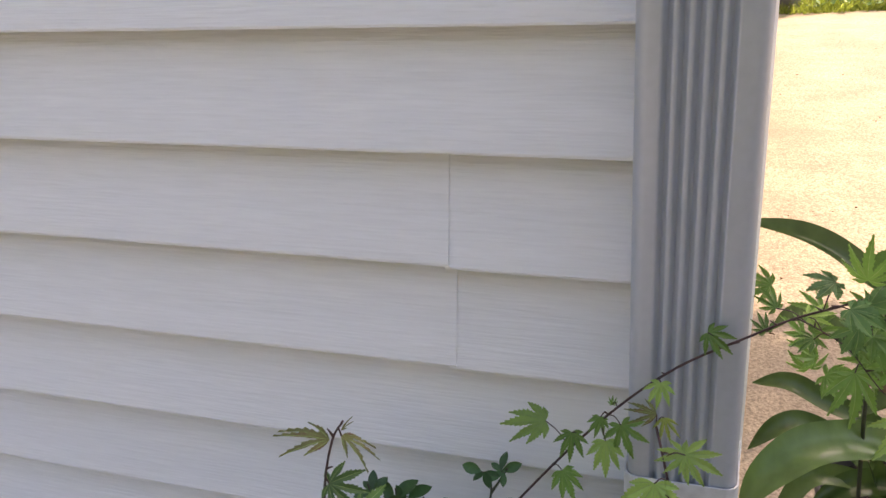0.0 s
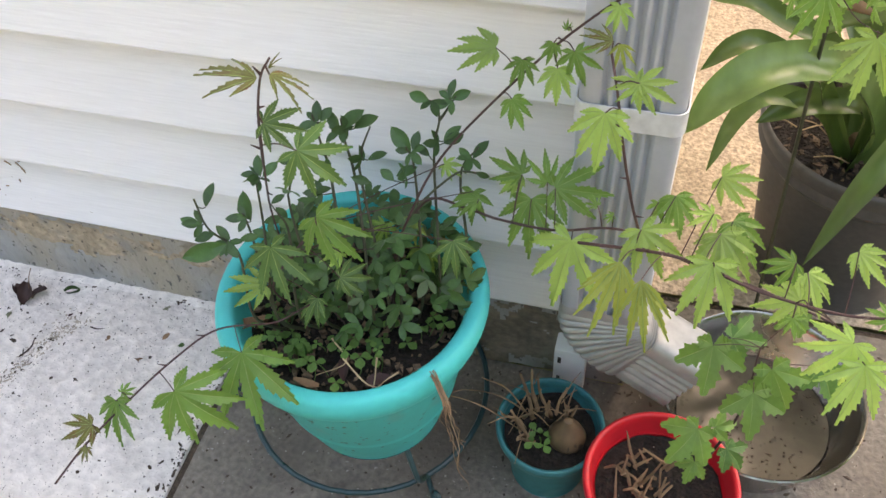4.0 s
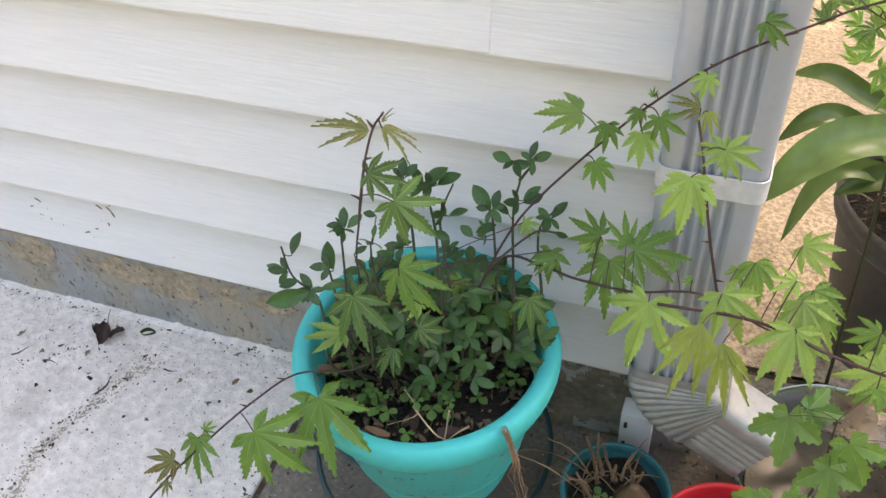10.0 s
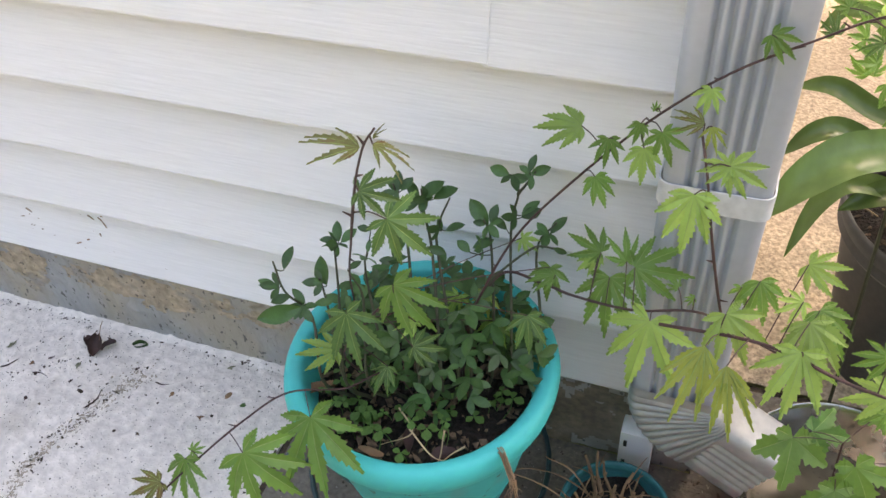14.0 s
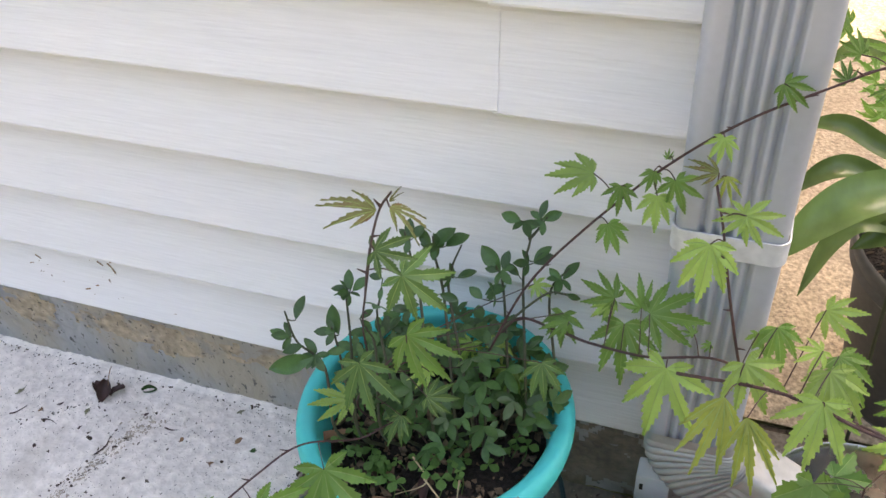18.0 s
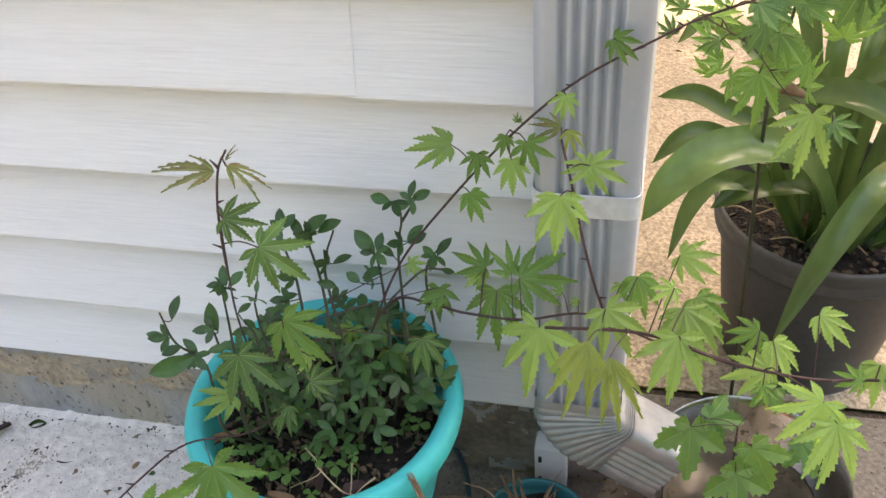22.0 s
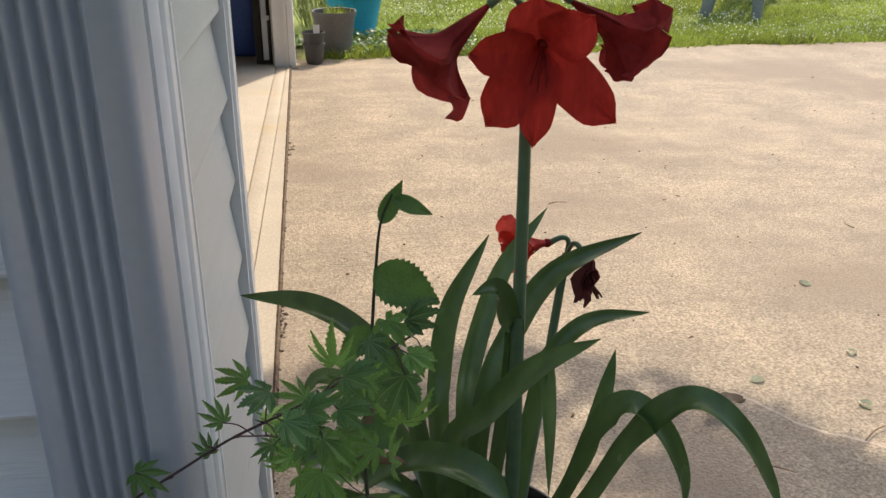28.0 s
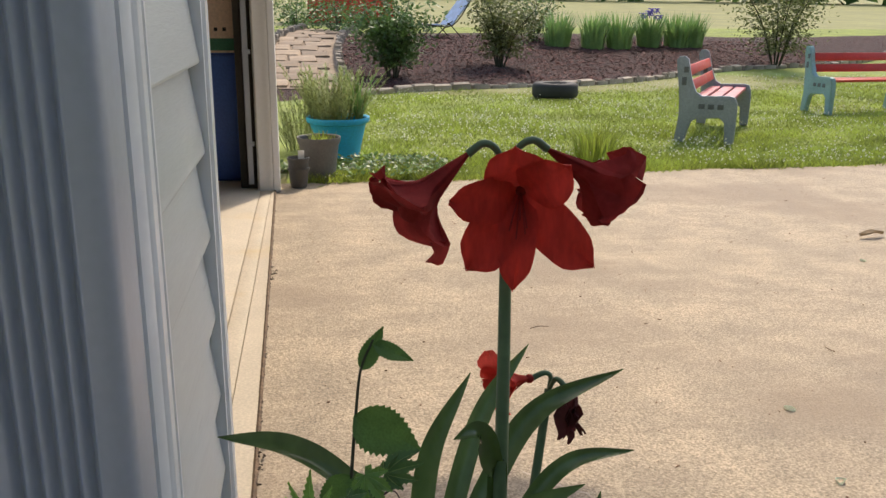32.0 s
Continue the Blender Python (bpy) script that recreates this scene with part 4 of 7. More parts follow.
END_MORE = [
    (0.373, -0.069, 0.866, 0.349, -0.083, 0.867), (0.400, -0.041, 0.809, 0.385, -0.055, 0.790),
    (0.411, -0.047, 0.804, 0.438, -0.061, 0.785), (0.425, -0.051, 0.834, 0.450, -0.065, 0.838),
    (0.453, 0.001, 0.867, 0.468, -0.013, 0.850), (0.485, 0.011, 0.824, 0.466, -0.003, 0.785),
    (0.487, -0.001, 0.853, 0.509, -0.015, 0.846), (0.487, 0.026, 0.872, 0.514, 0.012, 0.889),
    (0.502, 0.024, 0.843, 0.500, 0.010, 0.824), (0.431, -0.047, 0.862, 0.455, -0.061, 0.876),
    (0.469, 0.013, 0.880, 0.483, -0.001, 0.859), (0.384, -0.089, 0.852, 0.410, -0.103, 0.846),
    (0.400, -0.074, 0.850, 0.421, -0.088, 0.867),
]
SHRUB_LEAVES_A = [
    (-0.164, -0.213, 0.541, -0.164, -0.194, 0.557), (-0.170, -0.224, 0.523, -0.187, -0.227, 0.533),
    (-0.158, -0.221, 0.510, -0.174, -0.234, 0.510), (-0.148, -0.221, 0.495, -0.181, -0.251, 0.495),
    (-0.138, -0.212, 0.493, -0.121, -0.201, 0.493), (-0.121, -0.163, 0.547, -0.127, -0.150, 0.563),
    (-0.123, -0.163, 0.550, -0.138, -0.169, 0.554), (-0.119, -0.162, 0.546, -0.108, -0.147, 0.555),
    (-0.127, -0.195, 0.509, -0.141, -0.180, 0.531), (-0.129, -0.198, 0.516, -0.144, -0.203, 0.521),
    (-0.065, -0.113, 0.592, -0.069, -0.101, 0.608), (-0.063, -0.112, 0.592, -0.055, -0.100, 0.602),
    (-0.044, -0.110, 0.579, -0.057, -0.101, 0.596),
]
SHRUB_LEAVES_B = [
    (-0.043, -0.108, 0.580, -0.027, -0.088, 0.595), (-0.041, -0.108, 0.577, -0.033, -0.100, 0.582),
    (-0.030, -0.103, 0.580, -0.011, -0.087, 0.589), (-0.015, -0.114, 0.547, 0.002, -0.103, 0.552),
    (-0.019, -0.114, 0.546, -0.024, -0.108, 0.555), (0.028, -0.092, 0.546, 0.006, -0.082, 0.567),
    (0.030, -0.090, 0.547, 0.032, -0.076, 0.562), (0.027, -0.093, 0.549, 0.013, -0.096, 0.551),
    (0.045, -0.066, 0.602, 0.026, -0.068, 0.608), (0.059, -0.039, 0.585, 0.061, -0.027, 0.600),
    (0.060, -0.039, 0.584, 0.079, -0.031, 0.590), (0.059, -0.070, 0.549, 0.072, -0.056, 0.562),
    (0.059, -0.071, 0.547, 0.077, -0.061, 0.554),
]
SHRUB_LEAVES_C = [
    (0.094, -0.079, 0.538, 0.105, -0.063, 0.552), (0.093, -0.080, 0.537, 0.079, -0.075, 0.546),
    (0.104, -0.105, 0.545, 0.118, -0.106, 0.541), (-0.087, -0.163, 0.540, -0.089, -0.154, 0.550),
    (-0.089, -0.145, 0.557, -0.101, -0.148, 0.562), (0.014, -0.108, 0.523, 0.032, -0.096, 0.529),
    (0.012, -0.112, 0.519, -0.002, -0.108, 0.529), (-0.072, -0.150, 0.518, -0.055, -0.139, 0.521),
    (-0.104, -0.183, 0.529, -0.094, -0.172, 0.534), (-0.145, -0.217, 0.497, -0.159, -0.212, 0.510),
    (-0.033, -0.125, 0.528, -0.014, -0.124, 0.523), (-0.058, -0.129, 0.534, -0.071, -0.128, 0.543),
    (0.046, -0.083, 0.536, 0.032, -0.079, 0.546),
]

# ---- the large teal pot on its wire stand ----
PX, PY = -0.033, -0.178
teal_pot = thing("flower_pot", "large round teal plastic pot with a rolled rim, dusty below", "flower pot", (PX, PY, 0.0))
pot_body([(0.0, 0.150), (0.088, 0.150), (0.097, 0.152), (0.111, 0.20), (0.126, 0.26), (0.138, 0.32), (0.1432, 0.349)], TEAL_DIRTY, teal_pot, "lower_wall")
pot_body([(0.1425, 0.347), (0.147, 0.349), (0.154, 0.354), (0.160, 0.364), (0.1635, 0.379), (0.162, 0.391), (0.156, 0.398), (0.147, 0.398), (0.140, 0.392), (0.136, 0.372), (0.131, 0.34), (0.120, 0.27), (0.106, 0.20), (0.0, 0.18)], TEAL, teal_pot, "rim")
soil_disc(0.1315, 0.338, (0, 0), teal_pot, seed=2)

stand = thing("plant_stand", "dark green wire plant stand with curled feet under the pot", "plant stand", (PX - 0.047, PY + 0.078, 0.0))


def hoop(r, z, thick, n=40, at=(0, 0)):
    bm = bmesh.new()
    line = [Vector((at[0] + r * math.cos(6.28318 * k / n), at[1] + r * math.sin(6.28318 * k / n), z)) for k in range(n)]
    rings = []
    for q in line:
        out = (q - Vector((at[0], at[1], z))).normalized()
        rings.append([bm.verts.new(q + thick * (math.cos(6.28318 * j / 8) * out + math.sin(6.28318 * j / 8) * Vector((0, 0, 1)))) for j in range(8)])
    for k in range(n):
        for j in range(8):
            bm.faces.new((rings[k][j], rings[k][(j + 1) % 8], rings[(k + 1) % n][(j + 1) % 8], rings[(k + 1) % n][j]))
    bmesh.ops.recalc_face_normals(bm, faces=bm.faces)
    return bm


part("hoop", hoop(0.182, 0.040, 0.0042), WIRE, stand)
part("hoop", hoop(0.092, 0.144, 0.004, at=(0.047, -0.078)), WIRE, stand)
for a in (195, 315, 75):
    c, s = math.cos(radians(a)), math.sin(radians(a))
    o = Vector((c, s, 0))
    ctr = Vector((0.047, -0.078, 0))
    line = [ctr + o * 0.092 + Vector((0, 0, 0.144)), ctr + o * 0.12 + Vector((0, 0, 0.10)), o * 0.182 + Vector((0, 0, 0.040)), o * 0.192 + Vector((0, 0, 0.02)), o * 0.200 + Vector((0, 0, 0.0045)), o * 0.218 + Vector((0, 0, 0.006)), o * 0.226 + Vector((0, 0, 0.024)), o * 0.212 + Vector((0, 0, 0.036)), o * 0.202 + Vector((0, 0, 0.022))]
    part("leg", tube(line, 0.004, 8, 6), WIRE, stand)

maple = thing("maple_plant", "young Japanese maple with fresh lobed green leaves in the teal pot", "maple", (PX, PY, 0.34))


def rows_in(rows):
    o = Vector((PX, PY, 0.34))
    return [tuple(v - o[i % 3] for i, v in enumerate(r)) for r in rows]


def line_in(pts):
    o = Vector((PX, PY, 0.34))
    return [Vector(p) - o for p in pts]


maple_branch(maple, line_in([(-0.09, -0.19, 0.335)] + TWIG_TOP), rows_in(TWIG_TOP_LEAVES[:3]), 0.0011, "fingers", (LEAF_RED,), thin=0.0007, facing=(0.0, 0.1, 0.95))
maple_branch(maple, line_in(TWIG_TOP[1:3]), rows_in(TWIG_TOP_LEAVES[3:]), 0.0010, "slim", (LEAF_DEEP,))
maple_branch(maple, line_in([(-0.06, -0.19, 0.335)] + TWIG_MID), rows_in(POT_LEAVES), 0.0013, "slim", (LEAF_MID, LEAF_DEEP, LEAF_LIGHT))
maple_branch(maple, line_in([(0.012, -0.175, 0.335)] + BRANCH_UP + [BRANCH_END[2]] + BRANCH_END[3:]), rows_in(BRANCH_UP_LEAVES), 0.0015, "slim", (LEAF_LIGHT, LEAF_MID, LEAF_MID), thin=0.0008)
maple_branch(maple, line_in(BRANCH_END_FORK), rows_in(BRANCH_END_LEAVES), 0.0008, "slim", (LEAF_MID, LEAF_LIGHT, LEAF_DEEP, LEAF_DEEP), thin=0.0005)
maple_branch(maple, line_in(BRANCH_END[3:]), rows_in(END_MORE), 0.0010, "full", (LEAF_DEEP, LEAF_DEEP, LEAF_MID, LEAF_DEEP))
maple_branch(maple, line_in([(0.02, -0.18, 0.335)] + BRANCH_LOW), rows_in(BRANCH_LOW_LEAVES), 0.0018, "slim", (LEAF_MID, LEAF_LIGHT, LEAF_MID, LEAF_MID))
maple_branch(maple, line_in(BRANCH_FAR), rows_in(BRANCH_FAR_LEAVES), 0.0016, "slim", (LEAF_LIGHT, LEAF_LIGHT, LEAF_MID))
maple_branch(maple, line_in(BRANCH_FAR[:3]), rows_in(DROOP_LEAVES), 0.0016, "hanging", (LEAF_YELLOW,))
maple_branch(maple, line_in(TWIG_RIGHT), rows_in(TWIG_RIGHT_LEAVES), 0.0014, "slim", (LEAF_LIGHT,))
maple_branch(maple, line_in(TWIG_RIGHT[-2:]), rows_in(TWIG_RIGHT_YOUNG), 0.0010, "fingers", (LEAF_RED, LEAF_YELLOW))
maple_branch(maple, line_in([(-0.02, -0.21, 0.335)] + BRANCH_LEFT), rows_in(BRANCH_LEFT_LEAVES), 0.0010, "slim", (LEAF_MID, LEAF_MID, LEAF_MID, LEAF_RED, LEAF_RED, LEAF_MID))

shrub = thing("leafy_shrub", "small dark green shrub with leaflets in threes among the maple", "shrub", (PX, PY, 0.34))
for line in (SHRUB_0, SHRUB_1, SHRUB_2, SHRUB_3, SHRUB_4, SHRUB_5, SHRUB_6, SHRUB_7, SHRUB_8, SHRUB_9, SHRUB_10, SHRUB_11, SHRUB_12):
    pts = line_in(line)
    foot = [Vector((pts[0].x * 0.85, pts[0].y * 0.7 + 0.01, 0.004))] if line is not SHRUB_5 else []
    part("stem", tube(foot + pts, (0.0022, 0.0011), 6, 6), BARK_DARK, shrub)
SPRIGS = [q for line in (SHRUB_0, SHRUB_1, SHRUB_2, SHRUB_3, SHRUB_4, SHRUB_5, SHRUB_6, SHRUB_7, SHRUB_8, SHRUB_9, SHRUB_10, SHRUB_11, SHRUB_12) for q in glide(line_in(line), 8)]
petioles = bmesh.new()
for k, row in enumerate(rows_in(SHRUB_LEAVES_A + SHRUB_LEAVES_B + SHRUB_LEAVES_C)):
    near, base = min(SPRIGS, key=lambda q: (q - Vector(row[:3])).length), Vector(row[:3])
    tube([near, (near + base) / 2 + Vector((0, 0, -0.002)), base], 0.0007, 5, 3, petioles)
    if k % 2:
        side = near.lerp(base, 0.5)
        put_leaf(TRIO_SHRUB, leaf_pose(side, side + Vector((RNG.uniform(-1, 1), -0.5, RNG.uniform(-0.2, 0.6))).normalized() * 0.022, 0.4, (0.0, -0.6, 0.8)), shrub)
    put_leaf(ONE_SHRUB[RNG.randrange(3)], leaf_pose(row[:3], Vector(row[:3]).lerp(Vector(row[3:]), 1.12), 0.35, (0.0, -0.6, 0.8)), shrub)
tagged(part("petioles", petioles, BARK_DARK, shrub), kind="stuff")
for k in range(170):
    a, r = RNG.uniform(0, 6.28), 0.125 * math.sqrt(RNG.random())
    z = 0.03 + (0.125 - 0.060 * (r / 0.125) ** 2) * RNG.random() ** 0.6
    p = Vector((0.015 + r * math.cos(a), 0.025 + 0.72 * r * math.sin(a), z))
    b = a + RNG.uniform(-1.2, 1.2)
    put_leaf(TRIO_SHRUB, leaf_pose(p, p + Vector((math.cos(b), math.sin(b), RNG.uniform(-0.25, 0.4))).normalized() * RNG.uniform(0.018, 0.032), 0.5), shrub)
weeds = thing("clover_weeds", "little clover weeds sprouting from the potting soil", "weeds", (PX, PY, 0.34))
wb = bmesh.new()
for k in range(46):
    a, r = RNG.uniform(3.3, 6.4), 0.03 + 0.085 * RNG.random() ** 0.7
    p = Vector((r * math.cos(a), r * math.sin(a), 0.0))
    q = p + Vector((RNG.uniform(-0.01, 0.01), RNG.uniform(-0.01, 0.01), RNG.uniform(0.012, 0.045)))
    tube([p, (p + q) / 2 + Vector((0.003, 0, 0)), q], 0.0007, 4, 3, wb)
    put_leaf(TRIO_CLOVER, leaf_pose(q, q + Vector((math.cos(a), math.sin(a), 0.1)) * RNG.uniform(0.008, 0.016), 0.2, (0, 0, 1)), weeds)
tagged(part("stalks", wb, LEAF_CLOVER, weeds), kind="stuff")

litter = thing("pot_litter", "dead curled leaves and straw on the potting soil", "litter", (PX, PY, 0.34))


def curled_leaf(m, length, width, seed):
    r = random.Random(seed)
    bm = bmesh.new()
    nx, ny = 5, 8
    g = []
    for j in range(ny + 1):
        u = j / ny
        w = width * math.sin(math.pi * (0.06 + 0.9 * u)) ** 0.7
        row = []
        for i in range(nx + 1):
            s = (i / nx - 0.5) * 2
            row.append(bm.verts.new(m @ Vector((s * w / 2, u * length, 0.35 * width * s * s + 0.12 * width * math.sin(u * 5 + seed) + r.uniform(-0.04, 0.04) * width))))
        g.append(row)
    for j in range(ny):
        for i in range(nx):
            bm.faces.new((g[j][i], g[j][i + 1], g[j + 1][i + 1], g[j + 1][i]))
    return bm


for x, y, a, ln, w, sd in ((-0.085, -0.105, 200, 0.06, 0.028, 1), (-0.035, -0.10, 60, 0.036, 0.013, 2), (-0.005, -0.115, 100, 0.030, 0.012, 3), (0.02, -0.10, 20, 0.034, 0.013, 4), (-0.10, -0.04, 150, 0.05, 0.02, 5), (0.05, -0.105, 300, 0.03, 0.02, 6)):
    part("dead_leaf", curled_leaf(pose(x, y, 0.014, RNG.uniform(-15, 25), RNG.uniform(-20, 20), a), ln, w, sd), BROWN_LEAF if sd % 2 else DARK_LEAF, litter)
bits = bmesh.new()
for k in range(420):
    a, r = RNG.uniform(0, 6.28), 0.126 * math.sqrt(RNG.random())
    flake(bits, r * math.cos(a), r * math.sin(a), 0.002 + 0.006 * RNG.random(), RNG.choice((0.003, 0.004, 0.006, 0.009)))
tagged(part("bark_bits", bits, mat("bark_bits", (0.13, 0.09, 0.06), 0.9, var=0.5, scale=60, fine=160, fine_var=0.4), litter, smooth=False), "brown bark crumbs", kind="stuff")
for line in ([(0.0, -0.07, 0.05), (0.02, -0.085, 0.03), (-0.015, -0.10, 0.012)], [(0.02, -0.09, 0.045), (0.055, -0.11, 0.035), (0.085, -0.115, 0.05)], [(0.065, -0.095, 0.07), (0.06, -0.115, 0.03), (0.03, -0.125, 0.012)], [(0.085, -0.09, 0.04), (0.07, -0.10, 0.03), (0.05, -0.118, 0.01)]):
    part("straw", tube(line, (0.0012, 0.0006), 5, 5, wobble=0.5), STRAW, litter)
roots = thing("dry_roots", "tuft of dry brown roots hanging over the pot rim", "dry roots", (0, 0, 0))
ROOT = mat("dry_root", (0.25, 0.16, 0.10), 0.85, var=0.3, scale=30, fine=120, bump=0.3, rnd=0.25)
for k in range(9):
    p = Vector((0.100 + RNG.uniform(-0.004, 0.004), -0.279 + RNG.uniform(-0.004, 0.004), 0.403))
    pts = [p + Vector((-0.006, 0.006, -0.004 * RNG.random())), p.copy()]
    p += Vector((0.012, -0.013, -0.010))
    drop = RNG.uniform(0.06, 0.15) if k % 4 else RNG.uniform(0.18, 0.23)
    for j in range(10):
        p = p + Vector((RNG.uniform(-0.0042, 0.0042) + 0.0002 * j, RNG.uniform(-0.003, 0.003) + 0.0012, -drop / 10))
        pts.append(p)
    part("root", tube(pts, (0.0007, 0.0003), 5, 2, wobble=0.8), ROOT, roots)

# ---- small teal pot with a bulb and dry stems ----
small = thing("flower_pot", "small faded teal plastic pot holding a bulb and dry stems", "flower pot", (0.210, -0.148, 0.0), group="small pots by the downspout")
pot_body([(0.0, 0.0), (0.050, 0.0), (0.053, 0.004), (0.066, 0.098), (0.072, 0.099), (0.0755, 0.112), (0.0745, 0.120), (0.070, 0.120), (0.067, 0.112), (0.062, 0.09), (0.0, 0.05)], TEAL_D, small, "body")
soil_disc(0.0635, 0.098, (0, 0), small, seed=5, material=SOIL)
bulb = thing("bulb", "brown papery amaryllis bulb half buried in soil", "bulb", (0.235, -0.156, 0.088))
part("bulb_body", lathe([(0.0, -0.01), (0.018, 0.0), (0.0255, 0.014), (0.0265, 0.026), (0.020, 0.042), (0.011, 0.052), (0.006, 0.064), (0.0, 0.066)], 28, squash=0.9), BULB, bulb)
DRY_STEM = mat("dry_stem", (0.23, 0.145, 0.085), 0.85, var=0.3, scale=20, fine=90, bump=0.2, rnd=0.25)
dry = thing("dried_plant", "tangle of dry straw-coloured stems in the small pot", "dried plant", (0.197, -0.143, 0.094))
dry_rng = random.Random(41)
for k in range(13):
    a, r = dry_rng.uniform(0, 6.28), 0.030 * math.sqrt(dry_rng.random())
    p = Vector((r * math.cos(a) - 0.004, r * math.sin(a), 0))
    q = p + Vector((dry_rng.uniform(-0.035, 0.03), dry_rng.uniform(-0.03, 0.03), dry_rng.uniform(0.035, 0.105)))
    mid = p.lerp(q, 0.5) + Vector((dry_rng.uniform(-0.008, 0.008), dry_rng.uniform(-0.008, 0.008), 0))
    part("stem", tube([p, mid, q], (0.0030, 0.0016), 6, 4, wobble=0.7), DRY_STEM, dry)
    for j in range(2):
        f = p.lerp(q, dry_rng.uniform(0.3, 0.9))
        b = dry_rng.uniform(0, 6.28)
        g = f + Vector((math.cos(b), math.sin(b), dry_rng.uniform(-0.5, 0.5))) * dry_rng.uniform(0.02, 0.045)
        part("stem", tube([f, f.lerp(g, 0.5) + Vector((0, 0, 0.006)), g], (0.0011, 0.0005), 5, 4, wobble=0.8), DRY_STEM, dry)
for k in range(3):
    p = Vector((dry_rng.uniform(-0.03, 0.0), dry_rng.uniform(-0.02, 0.02), 0.004))
    q = p + Vector((dry_rng.uniform(-0.13, -0.06), dry_rng.uniform(-0.06, 0.02), dry_rng.uniform(0.03, 0.06)))
    g = q + Vector((dry_rng.uniform(-0.04, 0.0), dry_rng.uniform(-0.03, 0.0), dry_rng.uniform(-0.03, 0.01)))
    part("stem", tube([p, p.lerp(q, 0.5) + Vector((0, 0, 0.022)), q, g], (0.0013, 0.0006), 5, 5, wobble=0.6), DRY_STEM, dry)
seedling = thing("seedling", "little round-leaved green seedling in the small pot", "seedling", (0.200, -0.172, 0.098))
for a in (20, 130, 230, 310):
    q = Vector((0.012 * math.cos(radians(a)), 0.012 * math.sin(radians(a)), 0.02))
    put_leaf(TRIO_CLOVER, leaf_pose(q, q + Vector((math.cos(radians(a)), math.sin(radians(a)), 0.2)) * 0.014, 0.1, (0, 0, 1)), seedling)
part("stem", tube([(0, 0, 0), (0.002, 0, 0.01), (0, 0, 0.022)], 0.0012, 5, 3), LEAF_CLOVER, seedling)

# ---- red pot with a broad-leaved maple seedling ----
redpot = thing("flower_pot", "bright red plastic pot with dead stalks and a maple seedling", "flower pot", (0.364, -0.210, 0.0), group="small pots by the downspout")
pot_body([(0.0, 0.0), (0.066, 0.0), (0.070, 0.004), (0.086, 0.125), (0.094, 0.127), (0.099, 0.140), (0.0985, 0.150), (0.093, 0.151), (0.089, 0.143), (0.084, 0.12), (0.082, 0.118), (0.080, 0.10), (0.0, 0.07)], RED_P, redpot, "body")
soil_disc(0.0815, 0.117, (0, 0), redpot, seed=8)
stalks = thing("dead_plant", "dead cut stalks lying in the red pot", "dead plant", (0.344, -0.205, 0.119))
for k in range(38):
    a = RNG.uniform(0.8, 5.6)
    e = Vector((math.cos(a), math.sin(a), 0)) * RNG.uniform(0.02, 0.058)
    b = RNG.uniform(0, 6.28)
    f = Vector((RNG.uniform(-0.035, 0.03), RNG.uniform(-0.035, 0.035), 0.0))
    g = f + Vector((math.cos(b), math.sin(b), 0)) * RNG.uniform(0.01, 0.035)
    part("stalk", tube([f, (f + g) / 2 + Vector((0, 0, RNG.uniform(0.006, 0.018))), g + Vector((0, 0, RNG.uniform(0.002, 0.035)))], (0.0026, 0.0012), 6, 4, wobble=0.4), DRY_STEM, stalks)
seedling_maple = thing("maple_seedling", "broad-lobed green maple seedling leaning out of the red pot", "maple", (0.40, -0.19, 0.095))
_o = Vector((0.40, -0.19, 0.095))
SEED_A = [(0.400, -0.190, 0.095), (0.410, -0.195, 0.195), (0.433, -0.170, 0.288), (0.434, -0.142, 0.378)]
SEED_LEAVES = [
    (0.435, -0.181, 0.345, 0.444, -0.222, 0.309), (0.383, -0.155, 0.384, 0.386, -0.200, 0.346),
    (0.402, -0.143, 0.387, 0.445, -0.136, 0.379), (0.388, -0.201, 0.278, 0.359, -0.241, 0.254),
    (0.451, -0.156, 0.361, 0.480, -0.190, 0.323), (0.506, -0.132, 0.349, 0.527, -0.159, 0.319),
    (0.473, -0.100, 0.399, 0.447, -0.121, 0.391), (0.392, -0.220, 0.234, 0.385, -0.244, 0.217),
    (0.427, -0.198, 0.241, 0.458, -0.211, 0.219), (0.406, -0.194, 0.277, 0.437, -0.184, 0.276),
]
maple_branch(seedling_maple, [Vector(p) - _o for p in SEED_A], [tuple(v - _o[i % 3] for i, v in enumerate(r)) for r in SEED_LEAVES], 0.0024, "broad", (LEAF_MID, LEAF_MID, LEAF_CLOVER))

# ---- stainless pan under the elbow ----
pan = thing("metal_pan", "round stainless steel pan with grit and stale water", "pan", (0.490, -0.019, 0.0))
part("bowl", lathe([(0.0, 0.0), (0.098, 0.0), (0.108, 0.006), (0.130, 0.090), (0.1355, 0.1035), (0.1395, 0.1055), (0.1405, 0.1085), (0.1385, 0.1105), (0.1362, 0.1085), (0.1325, 0.100), (0.126, 0.085), (0.104, 0.011), (0.097, 0.006), (0.0, 0.006)], 64), STEEL, pan)
WATER = mat("stale_water", (0.065, 0.058, 0.042), 0.14, metal=0.0, var=0.3, scale=16, fine=60, bump=0.02, spots=(0.03, 0.03, 0.02), spot_scale=55, spot_at=0.64)
part("water", lathe([(0.0, 0.034), (0.1085, 0.034), (0.109, 0.0335)], 48), WATER, pan, "murky shallow water")
grit = bmesh.new()
